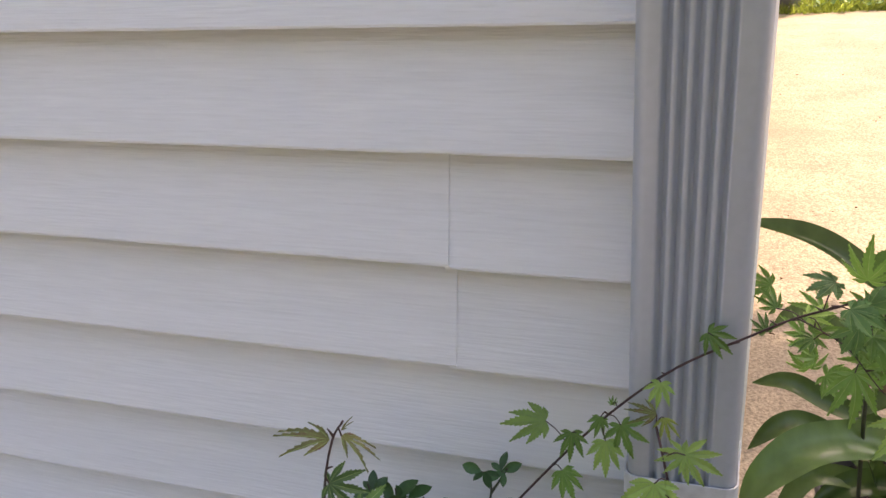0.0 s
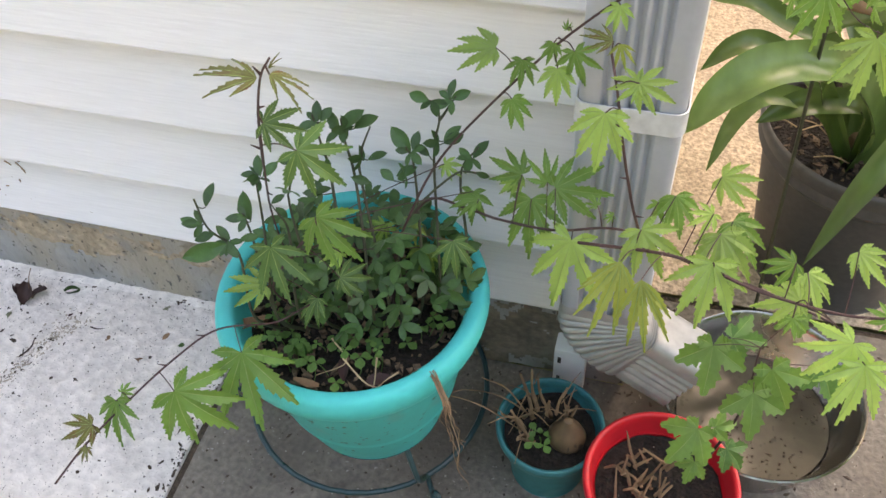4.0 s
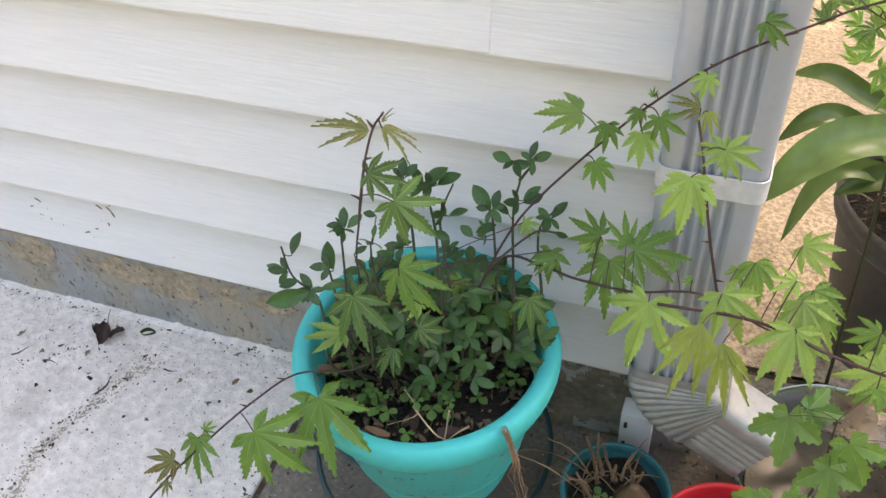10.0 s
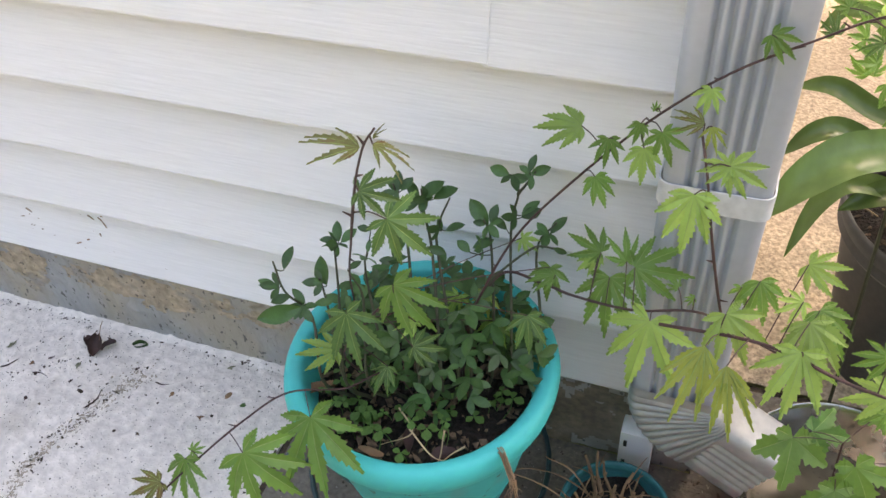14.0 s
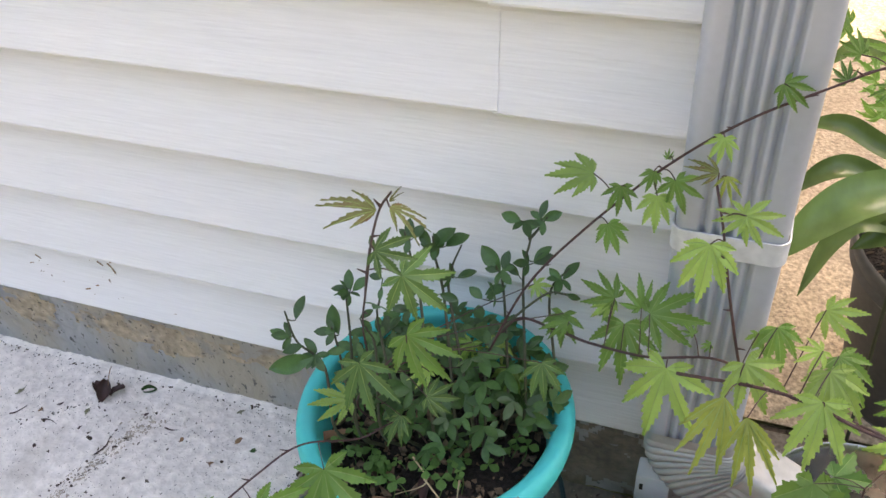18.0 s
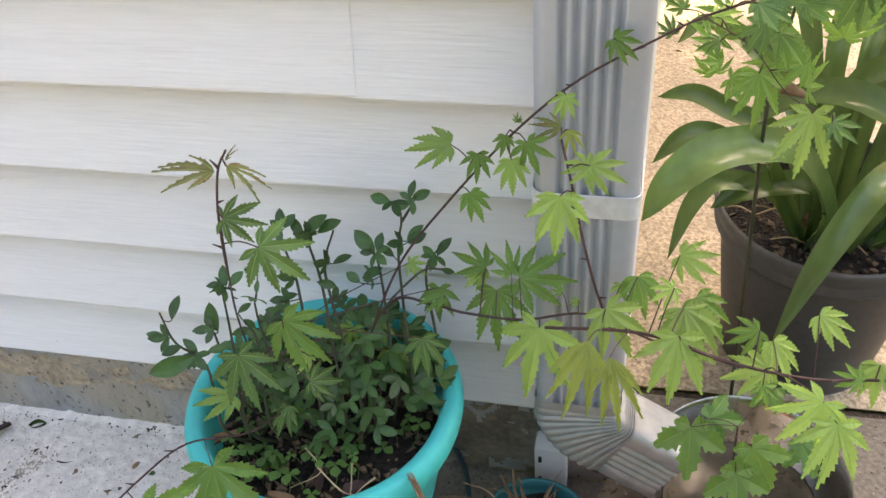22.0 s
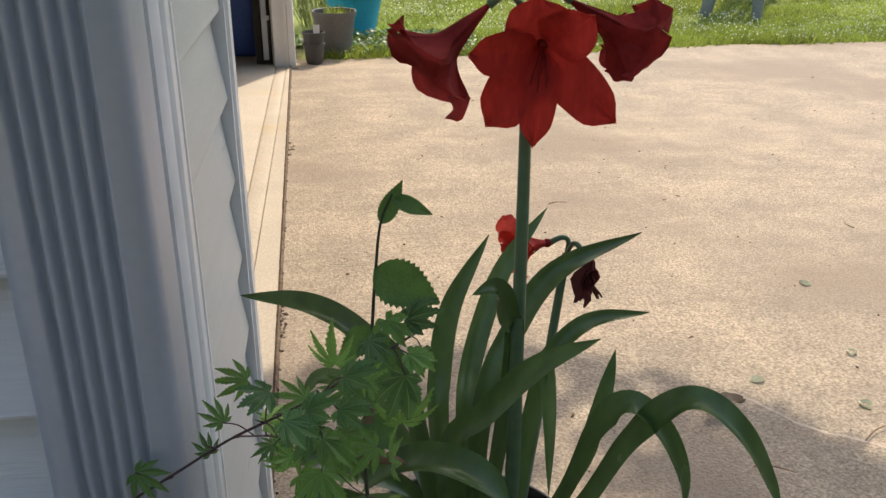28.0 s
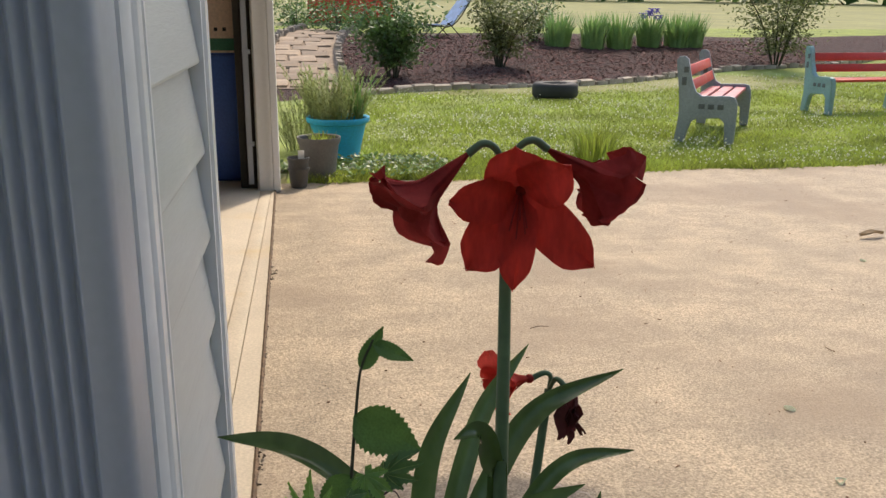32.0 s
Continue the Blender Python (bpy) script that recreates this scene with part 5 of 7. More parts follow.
for k in range(260):
    a, r = RNG.uniform(0, 6.28), 0.106 * RNG.random() ** 0.35
    if math.sin(a * 1.5 + 1) < -0.2:
        continue
    s = RNG.uniform(0.0008, 0.003)
    bmesh.ops.create_cube(grit, size=s, matrix=pose(r * math.cos(a), r * math.sin(a), 0.0345, RNG.uniform(0, 90), 0, RNG.uniform(0, 90)) @ Matrix.Diagonal((1, RNG.uniform(0.5, 2), 0.6, 1)))
tagged(part("grit", grit, DIRT, pan), "black grit", kind="stuff")
drain = thing("plastic_drain", "white slotted plastic drain piece standing against the footing", "drain")
part("body", box(0.193, -0.030, 0.0, 0.240, 0.004, 0.125, 0.003), TRIM, drain)
for z in (0.045, 0.095):
    part("slot", box(0.199, -0.0318, z, 0.204, -0.0305, z + 0.013), DARK, drain)

# ---- big grey pot with the amaryllis ----
AX, AY = 0.604, 0.356
bigpot = thing("flower_pot", "tall dark grey nursery pot of amaryllis standing on the driveway", "flower pot", (AX, AY, 0.0))
pot_body([(0.0, 0.0), (0.122, 0.0), (0.126, 0.006), (0.160, 0.265), (0.163, 0.268), (0.1735, 0.300), (0.174, 0.311), (0.170, 0.314), (0.166, 0.308), (0.156, 0.25), (0.0, 0.22)], GREY_P, bigpot, "body")
soil_disc(0.158, 0.268, (0, 0), bigpot, seed=11)
husks = thing("pot_litter", "straw, bark and dry husks on the soil of the tall pot", "litter", (AX, AY, 0.27))
husk_bm = bmesh.new()
for k in range(420):
    a, r = RNG.uniform(0, 6.28), 0.15 * math.sqrt(RNG.random())
    flake(husk_bm, r * math.cos(a), r * math.sin(a), 0.004 + 0.006 * RNG.random(), RNG.choice((0.003, 0.004, 0.006, 0.009)))
tagged(part("bark_bits", husk_bm, mat("husks", (0.085, 0.058, 0.04), 0.9, var=0.5, scale=50, fine=140, fine_var=0.4, island=0.6), husks, smooth=False), "brown bark crumbs", kind="stuff")
for k in range(16):
    a, r, b = RNG.uniform(2.4, 6.6), RNG.uniform(0.03, 0.13), RNG.uniform(0, 6.28)
    p = Vector((r * math.cos(a), r * math.sin(a), 0.012))
    q = p + Vector((math.cos(b), math.sin(b), RNG.uniform(0.0, 0.3))) * RNG.uniform(0.03, 0.07)
    part("straw", tube([p, (p + q) / 2 + Vector((0, 0, 0.008)), q], (0.0014, 0.0008), 5, 4, wobble=0.4), STRAW, husks)
amaryllis = thing("amaryllis", "red amaryllis in bloom with long arching strap leaves", "amaryllis", (AX, AY, 0.23))
_a = Vector((AX, AY, 0.23))


def strap_leaf(pts, width, facing=(0.05, -0.72, 0.68), twist=0.0, parent=None, foot=None):
    """A long channelled leaf from its foot to its tip."""
    o = _a
    pts = [Vector(p) - o for p in pts]
    if foot is not None:
        pts = [Vector(foot)] + pts
    line = glide(pts, 7)
    bm = bmesh.new()
    n = len(line) - 1
    prev = None
    for k, q in enumerate(line):
        u = k / n
        way = (line[min(k + 1, n)] - line[max(k - 1, 0)]).normalized()
        f = Vector(facing) + Vector((twist * (u - 0.5), 0, 0))
        side = way.cross(f).normalized()
        nor = side.cross(way).normalized()
        w = 0.365 * width * min(1, 0.62 + 0.9 * u) * (1 - max(0, (u - 0.62) / 0.38) ** 2.2) + 0.0004
        row = [bm.verts.new(q + side * s * w + nor * (0.48 * w * s * s - 0.0006 * (1 - abs(s)))) for s in (-1, -0.55, 0, 0.55, 1)]
        if prev:
            for i in range(4):
                bm.faces.new((prev[i], prev[i + 1], row[i + 1], row[i]))
        prev = row
    return part("leaf", bm, LEAF_STRAP, parent or amaryllis)


def foot(a, r=0.03):
    return (r * math.cos(radians(a)), r * math.sin(radians(a)) - 0.03, 0.0)


strap_leaf([(0.517, 0.360, 0.587), (0.459, 0.400, 0.655), (0.387, 0.440, 0.686), (0.293, 0.470, 0.690)], 0.044, foot=foot(160))
strap_leaf([(0.562, 0.380, 0.504), (0.567, 0.420, 0.574), (0.589, 0.460, 0.662), (0.652, 0.500, 0.753)], 0.048, (0.2, -0.9, 0.3), foot=foot(140))
strap_leaf([(0.596, 0.360, 0.515), (0.613, 0.420, 0.589), (0.670, 0.500, 0.693), (0.753, 0.560, 0.768)], 0.046, (0.2, -0.9, 0.3), foot=foot(110))
strap_leaf([(0.620, 0.360, 0.532), (0.673, 0.420, 0.631), (0.746, 0.460, 0.707), (0.885, 0.500, 0.745)], 0.047, foot=foot(80))
strap_leaf([(0.698, 0.380, 0.531), (0.726, 0.420, 0.581), (0.795, 0.450, 0.626), (0.903, 0.480, 0.620)], 0.036, foot=foot(40))
strap_leaf([(0.561, 0.280, 0.525), (0.606, 0.250, 0.616), (0.661, 0.220, 0.695), (0.730, 0.200, 0.740)], 0.042, foot=foot(230))
strap_leaf([(0.719, 0.285, 0.447), (0.756, 0.275, 0.563), (0.793, 0.250, 0.612), (0.828, 0.225, 0.587), (0.853, 0.205, 0.533), (0.863, 0.2, 0.473)], 0.046, (0.3, -0.6, 0.7), foot=foot(0))
strap_leaf([(0.736, 0.270, 0.428), (0.791, 0.250, 0.555), (0.831, 0.215, 0.627), (0.866, 0.190, 0.646), (0.906, 0.165, 0.613), (0.942, 0.150, 0.550), (0.958, 0.140, 0.515)], 0.048, (0.3, -0.55, 0.75), foot=foot(330))
strap_leaf([(0.755, 0.330, 0.45), (0.778, 0.340, 0.526), (0.797, 0.360, 0.568), (0.816, 0.380, 0.617)], 0.036, (0.1, -0.95, 0.2), foot=foot(20))
strap_leaf([(0.648, 0.300, 0.649), (0.637, 0.280, 0.734), (0.618, 0.260, 0.782), (0.584, 0.240, 0.786)], 0.036, (-0.2, -0.7, 0.6), foot=foot(270, 0.02))
strap_leaf([(0.565, 0.260, 0.375), (0.494, 0.200, 0.501), (0.405, 0.140, 0.541), (0.349, 0.100, 0.523), (0.315, 0.080, 0.475)], 0.074, (0.0, -0.45, 0.9), foot=foot(215))
strap_leaf([(0.501, 0.260, 0.385), (0.423, 0.220, 0.438), (0.385, 0.200, 0.413), (0.359, 0.180, 0.324)], 0.038, (-0.2, -0.6, 0.7), foot=foot(190))
strap_leaf([(0.619, 0.280, 0.304), (0.637, 0.220, 0.458), (0.587, 0.140, 0.502), (0.532, 0.080, 0.432), (0.496, 0.060, 0.296)], 0.050, (0.0, -0.6, 0.8), foot=foot(280))
strap_leaf([(0.700, 0.300, 0.328), (0.699, 0.260, 0.398), (0.717, 0.220, 0.335), (0.724, 0.200, 0.217)], 0.034, (0.1, -0.8, 0.5), foot=foot(320))
strap_leaf([(0.746, 0.330, 0.285), (0.783, 0.300, 0.274), (0.870, 0.270, 0.153)], 0.034, (0.2, -0.6, 0.7), foot=foot(350))
strap_leaf([(0.705, 0.250, 0.362), (0.806, 0.220, 0.410), (0.901, 0.200, 0.417), (0.989, 0.180, 0.404), (1.054, 0.160, 0.382)], 0.036, (0.0, -0.5, 0.8), foot=foot(10))
strap_leaf([(0.487, 0.240, 0.437), (0.447, 0.180, 0.513), (0.396, 0.150, 0.525), (0.347, 0.120, 0.495)], 0.040, (-0.1, -0.6, 0.8), foot=foot(200))
strap_leaf([(0.551, 0.270, 0.389), (0.492, 0.240, 0.420), (0.448, 0.220, 0.421), (0.408, 0.200, 0.405)], 0.050, (0.0, -0.5, 0.86), foot=foot(205))
strap_leaf([(0.499, 0.340, 0.362), (0.416, 0.330, 0.432), (0.369, 0.310, 0.442), (0.328, 0.290, 0.410)], 0.046, (0.0, -0.5, 0.86), foot=foot(170))
strap_leaf([(0.529, 0.380, 0.386), (0.429, 0.380, 0.447), (0.378, 0.380, 0.472), (0.329, 0.380, 0.465)], 0.042, (0.0, -0.6, 0.8), foot=foot(155))
strap_leaf([(0.66, 0.30, 0.432), (0.689, 0.310, 0.636), (0.70, 0.30, 0.582), (0.70, 0.27, 0.461)], 0.030, (0.1, -0.9, 0.3), foot=foot(300, 0.02))
strap_leaf([(0.55, 0.42, 0.382), (0.47, 0.50, 0.482), (0.40, 0.58, 0.482), (0.36, 0.62, 0.422)], 0.040, foot=foot(150))
strap_leaf([(0.45, 0.22, 0.544), (0.491, 0.2, 0.584), (0.535, 0.17, 0.608), (0.583, 0.14, 0.601), (0.613, 0.12, 0.574)], 0.055, (0.0, -0.45, 0.9))
for a, ln in ((200, 0.06), (260, 0.05), (300, 0.07)):
    part("withered_leaf", curled_leaf(Matrix.Translation(Vector((0.447, 0.160, 0.626)) - _a) @ Euler((radians(-80), radians(a), 0.3)).to_matrix().to_4x4(), ln, 0.016, a), BROWN_LEAF, amaryllis, "withered brown leaf scrap")
for a in (30, 150, 270):
    part("bulb_neck", lathe([(0.0, -0.02), (0.030, -0.02), (0.032, 0.0), (0.024, 0.03), (0.016, 0.06), (0.0, 0.07)], 20, at=(0.03 * math.cos(radians(a)), 0.03 * math.sin(radians(a)) - 0.03, 0.0)), BULB, amaryllis, "brown bulb neck")
part("scape", tube([Vector(p) - _a for p in ((0.655, 0.315, 0.225), (0.655, 0.299, 0.45), (0.653, 0.294, 0.67), (0.653, 0.296, 0.862), (0.653, 0.306, 1.086))], (0.0118, 0.0066), 14, 8), SCAPE, amaryllis, "thick hollow green flower stalk")
part("scape", tube([Vector(p) - _a for p in ((0.67, 0.37, 0.225), (0.74, 0.50, 0.43), (0.80, 0.60, 0.672))], (0.009, 0.007), 12, 8), SCAPE, amaryllis, "second lower flower stalk")


def flower(base, axis, size, petals, depth=1.0, throat=0.4, tone=PETAL, stamens=True):
    """Six pointed tepals in a funnel that opens along axis.
    petals: (angle, reach, half width) of each; depth: the funnel's length; throat: how much of it stays narrow."""
    z = Vector(axis).normalized()
    x = z.cross(Vector((0, 0, 1))).normalized()
    y = z.cross(x)
    m = Matrix.Translation(Vector(base) - _a) @ Matrix((x, y, z)).transposed().to_4x4()
    for k, (ang, reach, half) in enumerate(petals):
        bm = bmesh.new()
        a = radians(ang)
        d, s = Vector((math.cos(a), math.sin(a), 0)), Vector((-math.sin(a), math.cos(a), 0))
        prev = None
        under = 0.0 if k % 2 else -0.004
        for j in range(19):
            u = j / 18
            v = max(0.0, (u - throat) / (1 - throat))
            r = size * (0.012 + 0.085 * min(1.0, u / max(throat, 0.1))) + reach * v ** 1.25
            h = size * depth * (u - 0.30 * v**3 - 0.05 * v) + under
            open_w = half * math.sin(math.pi * (0.08 + 0.86 * u**1.15)) ** 0.62
            w = min(open_w, 0.9 * r + half * 0.9 * v) * (1.0 if j < 16 else 0.86 if j == 16 else 0.52) if j < 18 else 0.0008
            row = []
            for i in range(9):
                q = (i / 8 - 0.5) * 2
                ruffle = 0.16 * half * math.sin(u * 11 + k * 1.7 + 2 * q) * abs(q) * v + 0.25 * half * noise.noise((u * 4 + k * 3, q * 2, ang)) * v
                cup = 0.30 * w * q * q * (1 - 1.4 * v)
                row.append(bm.verts.new(m @ (d * (r - cup) + s * w * q + Vector((0, 0, h + ruffle - 0.32 * half * (1 - abs(q)) ** 2 * v * (1 - 0.4 * v))))))
            if prev:
                for i in range(8):
                    bm.faces.new((prev[i], prev[i + 1], row[i + 1], row[i]))
            prev = row
        part("petal", bm, tone, amaryllis, "velvety red petal")
    if stamens:
        heart = bmesh.new()
        bmesh.ops.create_uvsphere(heart, u_segments=12, v_segments=8, radius=0.075 * size, matrix=m @ Matrix.Translation((0, 0, 0.04 * size)))
        part("throat", heart, PETAL_D, amaryllis)
        for k in range(6):
            a = radians(60 * k + 20)
            e = Vector((0.10 * math.cos(a), 0.10 * math.sin(a) + 0.22, 0.62 + 0.06 * (k % 2))) * size
            part("stamen", tube([m @ Vector((0, 0, 0.08 * size)), m @ (e * 0.55), m @ e], 0.0010, 5, 5), PETAL_D, amaryllis)


def trumpet(reach, half, turn=0.0):
    return [(60 * k + turn, reach * (1.0 + 0.22 * math.sin(2.4 * k + turn)), half * (1.12 if k % 2 else 0.85)) for k in range(6)]


def pedicel(pts):
    part("pedicel", tube([Vector(p) - _a for p in pts], (0.0036, 0.0050), 10, 7), SCAPE, amaryllis)


flower((0.666, 0.292, 1.066), (-0.26, -0.95, -0.16), 0.10, [(275, 0.056, 0.037), (358, 0.066, 0.028), (55, 0.090, 0.032), (88, 0.092, 0.022), (140, 0.100, 0.030), (222, 0.062, 0.030)], 0.85, 0.22)
pedicel([(0.650, 0.306, 1.082), (0.655, 0.306, 1.094), (0.664, 0.302, 1.088), (0.669, 0.292, 1.074)])
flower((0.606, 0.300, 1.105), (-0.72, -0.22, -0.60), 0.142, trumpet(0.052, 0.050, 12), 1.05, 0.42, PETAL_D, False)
pedicel([(0.648, 0.305, 1.082), (0.640, 0.302, 1.108), (0.624, 0.300, 1.117), (0.606, 0.300, 1.105)])
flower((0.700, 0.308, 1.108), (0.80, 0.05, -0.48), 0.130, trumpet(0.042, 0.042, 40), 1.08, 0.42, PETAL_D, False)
pedicel([(0.653, 0.306, 1.082), (0.664, 0.306, 1.109), (0.682, 0.306, 1.119), (0.700, 0.308, 1.108)])
flower((0.772, 0.605, 0.690), (-0.92, -0.28, 0.06), 0.100, trumpet(0.038, 0.033, 15), 1.0, 0.32, CORAL)
pedicel([(0.80, 0.60, 0.670), (0.803, 0.604, 0.692), (0.792, 0.606, 0.698), (0.772, 0.605, 0.690)])
for k in range(9):
    x, y = 0.828 + RNG.uniform(-0.032, 0.032), 0.56 + RNG.uniform(-0.01, 0.01)
    ln = RNG.uniform(0.055, 0.09)
    bm = bmesh.new()
    prev = None
    for j in range(7):
        u = j / 6
        w = 0.0095 * math.sin(math.pi * (0.12 + 0.8 * u))
        c = Vector((x + (0.822 - x) * (1 - u) * 0.9 + 0.006 * math.sin(u * 7 + k), y + 0.004 * math.cos(u * 9 + k), 0.684 - ln * u)) - _a
        a = 1.5 * u + k
        row = [bm.verts.new(c + Vector((math.cos(a), math.sin(a), 0)) * w), bm.verts.new(c + Vector((0, 0, 0.002))), bm.verts.new(c - Vector((math.cos(a), math.sin(a), 0)) * w)]
        if prev:
            bm.faces.new((prev[0], prev[1], row[1], row[0]))
            bm.faces.new((prev[1], prev[2], row[2], row[1]))
        prev = row
    part("wilted_petal", bm, WILTED, amaryllis, "shrivelled dark petal")
pedicel([(0.80, 0.60, 0.671), (0.806, 0.58, 0.698), (0.820, 0.565, 0.686)])

# a tall shoot with serrated oval leaves that leans between the pots
shoot = thing("tree_seedling", "thin woody seedling with serrated oval leaves by the amaryllis", "seedling", (0.47, 0.17, 0.0))
_s = Vector((0.47, 0.17, 0.0))
part("stem", tube([Vector(p) - _s for p in [(0.49, 0.20, 0.0), (0.47, 0.19, 0.30)] + [(0.45, 0.18, 0.615), (0.458, 0.18, 0.692), (0.465, 0.18, 0.792), (0.47, 0.18, 0.852), (0.476, 0.18, 0.903), (0.489, 0.18, 0.936)]], (0.003, 0.0012), 7, 7), BARK_DARK, shoot)


def serrated(seed, width):
    """A pointed oval leaf with saw teeth, base at the origin, along +y."""
    bm = bmesh.new()
    rows = []
    n = 26
    for k in range(n + 1):
        u = k / n
        body = math.sin(math.pi * u**0.72) ** 0.85 * (1 - 0.25 * u**3)
        w = max(0.004, width / 2 * body * (1.06 if k % 2 else 0.92))
        z = -0.14 * u * u + 0.03 * math.sin(6 * u + seed)
        rows.append([bm.verts.new((-w, u + 0.015 * (k % 2), z + 0.22 * w)), bm.verts.new((-0.5 * w, u, z + 0.06 * w)), bm.verts.new((0, u, z - 0.02)), bm.verts.new((0.5 * w, u, z + 0.06 * w)), bm.verts.new((w, u + 0.015 * (k % 2), z + 0.22 * w))])
    for a, b in zip(rows, rows[1:]):
        for i in range(4):
            bm.faces.new((a[i], a[i + 1], b[i + 1], b[i]))
    return bm


LEAF_OVAL = mat("seedling_leaf", (0.10, 0.20, 0.05), 0.5, var=0.2, scale=3, fine=30, bump=0.2, dist=0.01, through_light=0.4)
OVAL = shared("leaf", serrated(1, 0.66), LEAF_OVAL)
OVAL_B = shared("leaf", serrated(2, 0.42), LEAF_OVAL)
for b, t, me, f in (
    ((0.477, 0.18, 0.904), (0.499, 0.18, 0.949), OVAL_B, (0, -0.8, 0.5)),
    ((0.489, 0.18, 0.931), (0.53, 0.17, 0.916), OVAL_B, (0, -0.8, 0.5)),
    ((0.468, 0.18, 0.853), (0.536, 0.16, 0.816), OVAL, (0, -0.95, 0.2)),
    ((0.465, 0.18, 0.783), (0.427, 0.17, 0.75), OVAL, (0, -0.9, 0.3)),
    ((0.461, 0.18, 0.764), (0.49, 0.16, 0.734), OVAL, (0, -0.8, 0.5)),
    ((0.458, 0.18, 0.699), (0.422, 0.16, 0.682), OVAL, (0, -0.8, 0.5)),
    ((0.455, 0.18, 0.669), (0.488, 0.15, 0.641), OVAL, (0, -0.7, 0.6)),
):
    put_leaf(me, leaf_pose(Vector(b) - _s, Vector(t) - _s, 0.08, f), shoot)
for k in range(16):
    b = Vector((RNG.uniform(0.33, 0.50), RNG.uniform(0.02, 0.15), RNG.uniform(0.64, 0.81)))
    a = RNG.uniform(0, 6.28)
    put_leaf(leaf_mesh("slim", RNG.randrange(3), LEAF_MID), leaf_pose(b - Vector((PX, PY, 0.34)), b - Vector((PX, PY, 0.34)) + Vector((math.cos(a), -0.2, 0.5 * math.sin(a))).normalized() * RNG.uniform(0.03, 0.055), 0.3), maple)

# ---- things in the yard ----
BENCH_GREY = mat("bench_grey", (0.33, 0.37, 0.42), 0.6, var=0.1, scale=4, fine=50, bump=0.15)
BENCH_TURQ = mat("bench_turquoise", (0.27, 0.42, 0.44), 0.6, var=0.15, scale=4, fine=50, bump=0.15, stain=(0.34, 0.38, 0.38), stain_scale=3, stain_at=0.55)
BENCH_RED = mat("bench_red", (0.58, 0.045, 0.03), 0.45, var=0.1, scale=5, fine=60, bump=0.1, rnd=0.1)
BENCH_PINK = mat("bench_faded_red", (0.50, 0.12, 0.13), 0.4, var=0.15, scale=5, fine=60, bump=0.1)
DARKSLOT = mat("dark_slot", (0.13, 0.14, 0.15), 0.8)


def garden_bench(at, frame_mat, seat_mat, label, length=1.15):
    """A park bench: two moulded end frames, slatted seat and back. It looks along its own +x."""
    b = thing("garden_bench", label, "bench", at, group="garden benches")
    side = [(-0.30, 0.0), (-0.20, 0.0), (-0.18, 0.10), (-0.15, 0.20), (-0.10, 0.235), (0.12, 0.255), (0.17, 0.21), (0.18, 0.10), (0.185, 0.0), (0.27, 0.0), (0.275, 0.10), (0.28, 0.30), (0.275, 0.40), (0.25, 0.455), (0.20, 0.47), (0.05, 0.465),
            (-0.06, 0.46), (-0.12, 0.50), (-0.17, 0.62), (-0.20, 0.75), (-0.215, 0.81), (-0.25, 0.84), (-0.30, 0.835), (-0.325, 0.80), (-0.32, 0.74), (-0.29, 0.55), (-0.275, 0.40), (-0.27, 0.25), (-0.29, 0.10)]
    for y in (0.0, length):
        bm = extrude_profile(side, y - 0.035, y + 0.035, "y")
        bmesh.ops.bevel(bm, geom=[e for e in bm.edges if abs(e.verts[0].co.y - e.verts[1].co.y) < 1e-5], offset=0.010, segments=2, affect="EDGES")
        f = part("end_frame", bm, frame_mat, b)
        for k in range(3):
            part("slot", box(-0.085 + 0.09 * k, y - 0.0372, 0.335, -0.085 + 0.09 * k + 0.06, y - 0.030, 0.385, 0.004), DARKSLOT, f)
        for k in range(2):
            part("slot", box(-0.262 + 0.012 * k, y - 0.0372, 0.56 + 0.12 * k, -0.215 + 0.012 * k, y - 0.030, 0.64 + 0.10 * k, 0.004), DARKSLOT, f)
    for k, x in enumerate((-0.11, 0.03, 0.165)):
        part("seat_slat", box(x - 0.055, 0.036, 0.405, x + 0.055, length - 0.036, 0.437, 0.006), seat_mat, b)
    for k, (x, z) in enumerate(((-0.185, 0.56), (-0.225, 0.70))):
        bm = box(-0.015, 0.036, -0.05, 0.015, length - 0.036, 0.05, 0.006)
        bmesh.ops.transform(bm, matrix=pose(x + 0.02, 0, z, 0, -17, 0), verts=bm.verts)
        part("back_slat", bm, BENCH_RED, b)
    return b


garden_bench(pose(4.31, 7.47, -0.008, 0, 0, -32), BENCH_GREY, BENCH_PINK, "grey moulded park bench with faded red slats on the grass", 1.62)
garden_bench(pose(6.95, 9.85, -0.008, 0, 0, -84), BENCH_TURQ, BENCH_RED, "turquoise-grey park bench with red slats facing the drive", 1.3)

RUBBER = mat("tyre_rubber", (0.035, 0.035, 0.036), 0.7, var=0.2, scale=6, fine=60, bump=0.3, dist=0.004)
tyre = thing("tyre", "old black car tyre lying flat on the grass", "tyre", (4.05, 12.0, 0.0))
prof = []
for k in range(20):
    a = 6.28318 * k / 20
    prof.append((0.255 + 0.085 * math.copysign(abs(math.cos(a)) ** 0.6, math.cos(a)), 0.11 + 0.11 * math.copysign(abs(math.sin(a)) ** 0.6, math.sin(a))))
part("casing", lathe(prof + [prof[0]], 48), RUBBER, tyre)

# pots at the far jamb
far_grey = thing("flower_pot", "tall grey nursery pot with weeds at the lawn's edge", "flower pot", (0.50, 5.98, 0.0), group="pots by the garage")
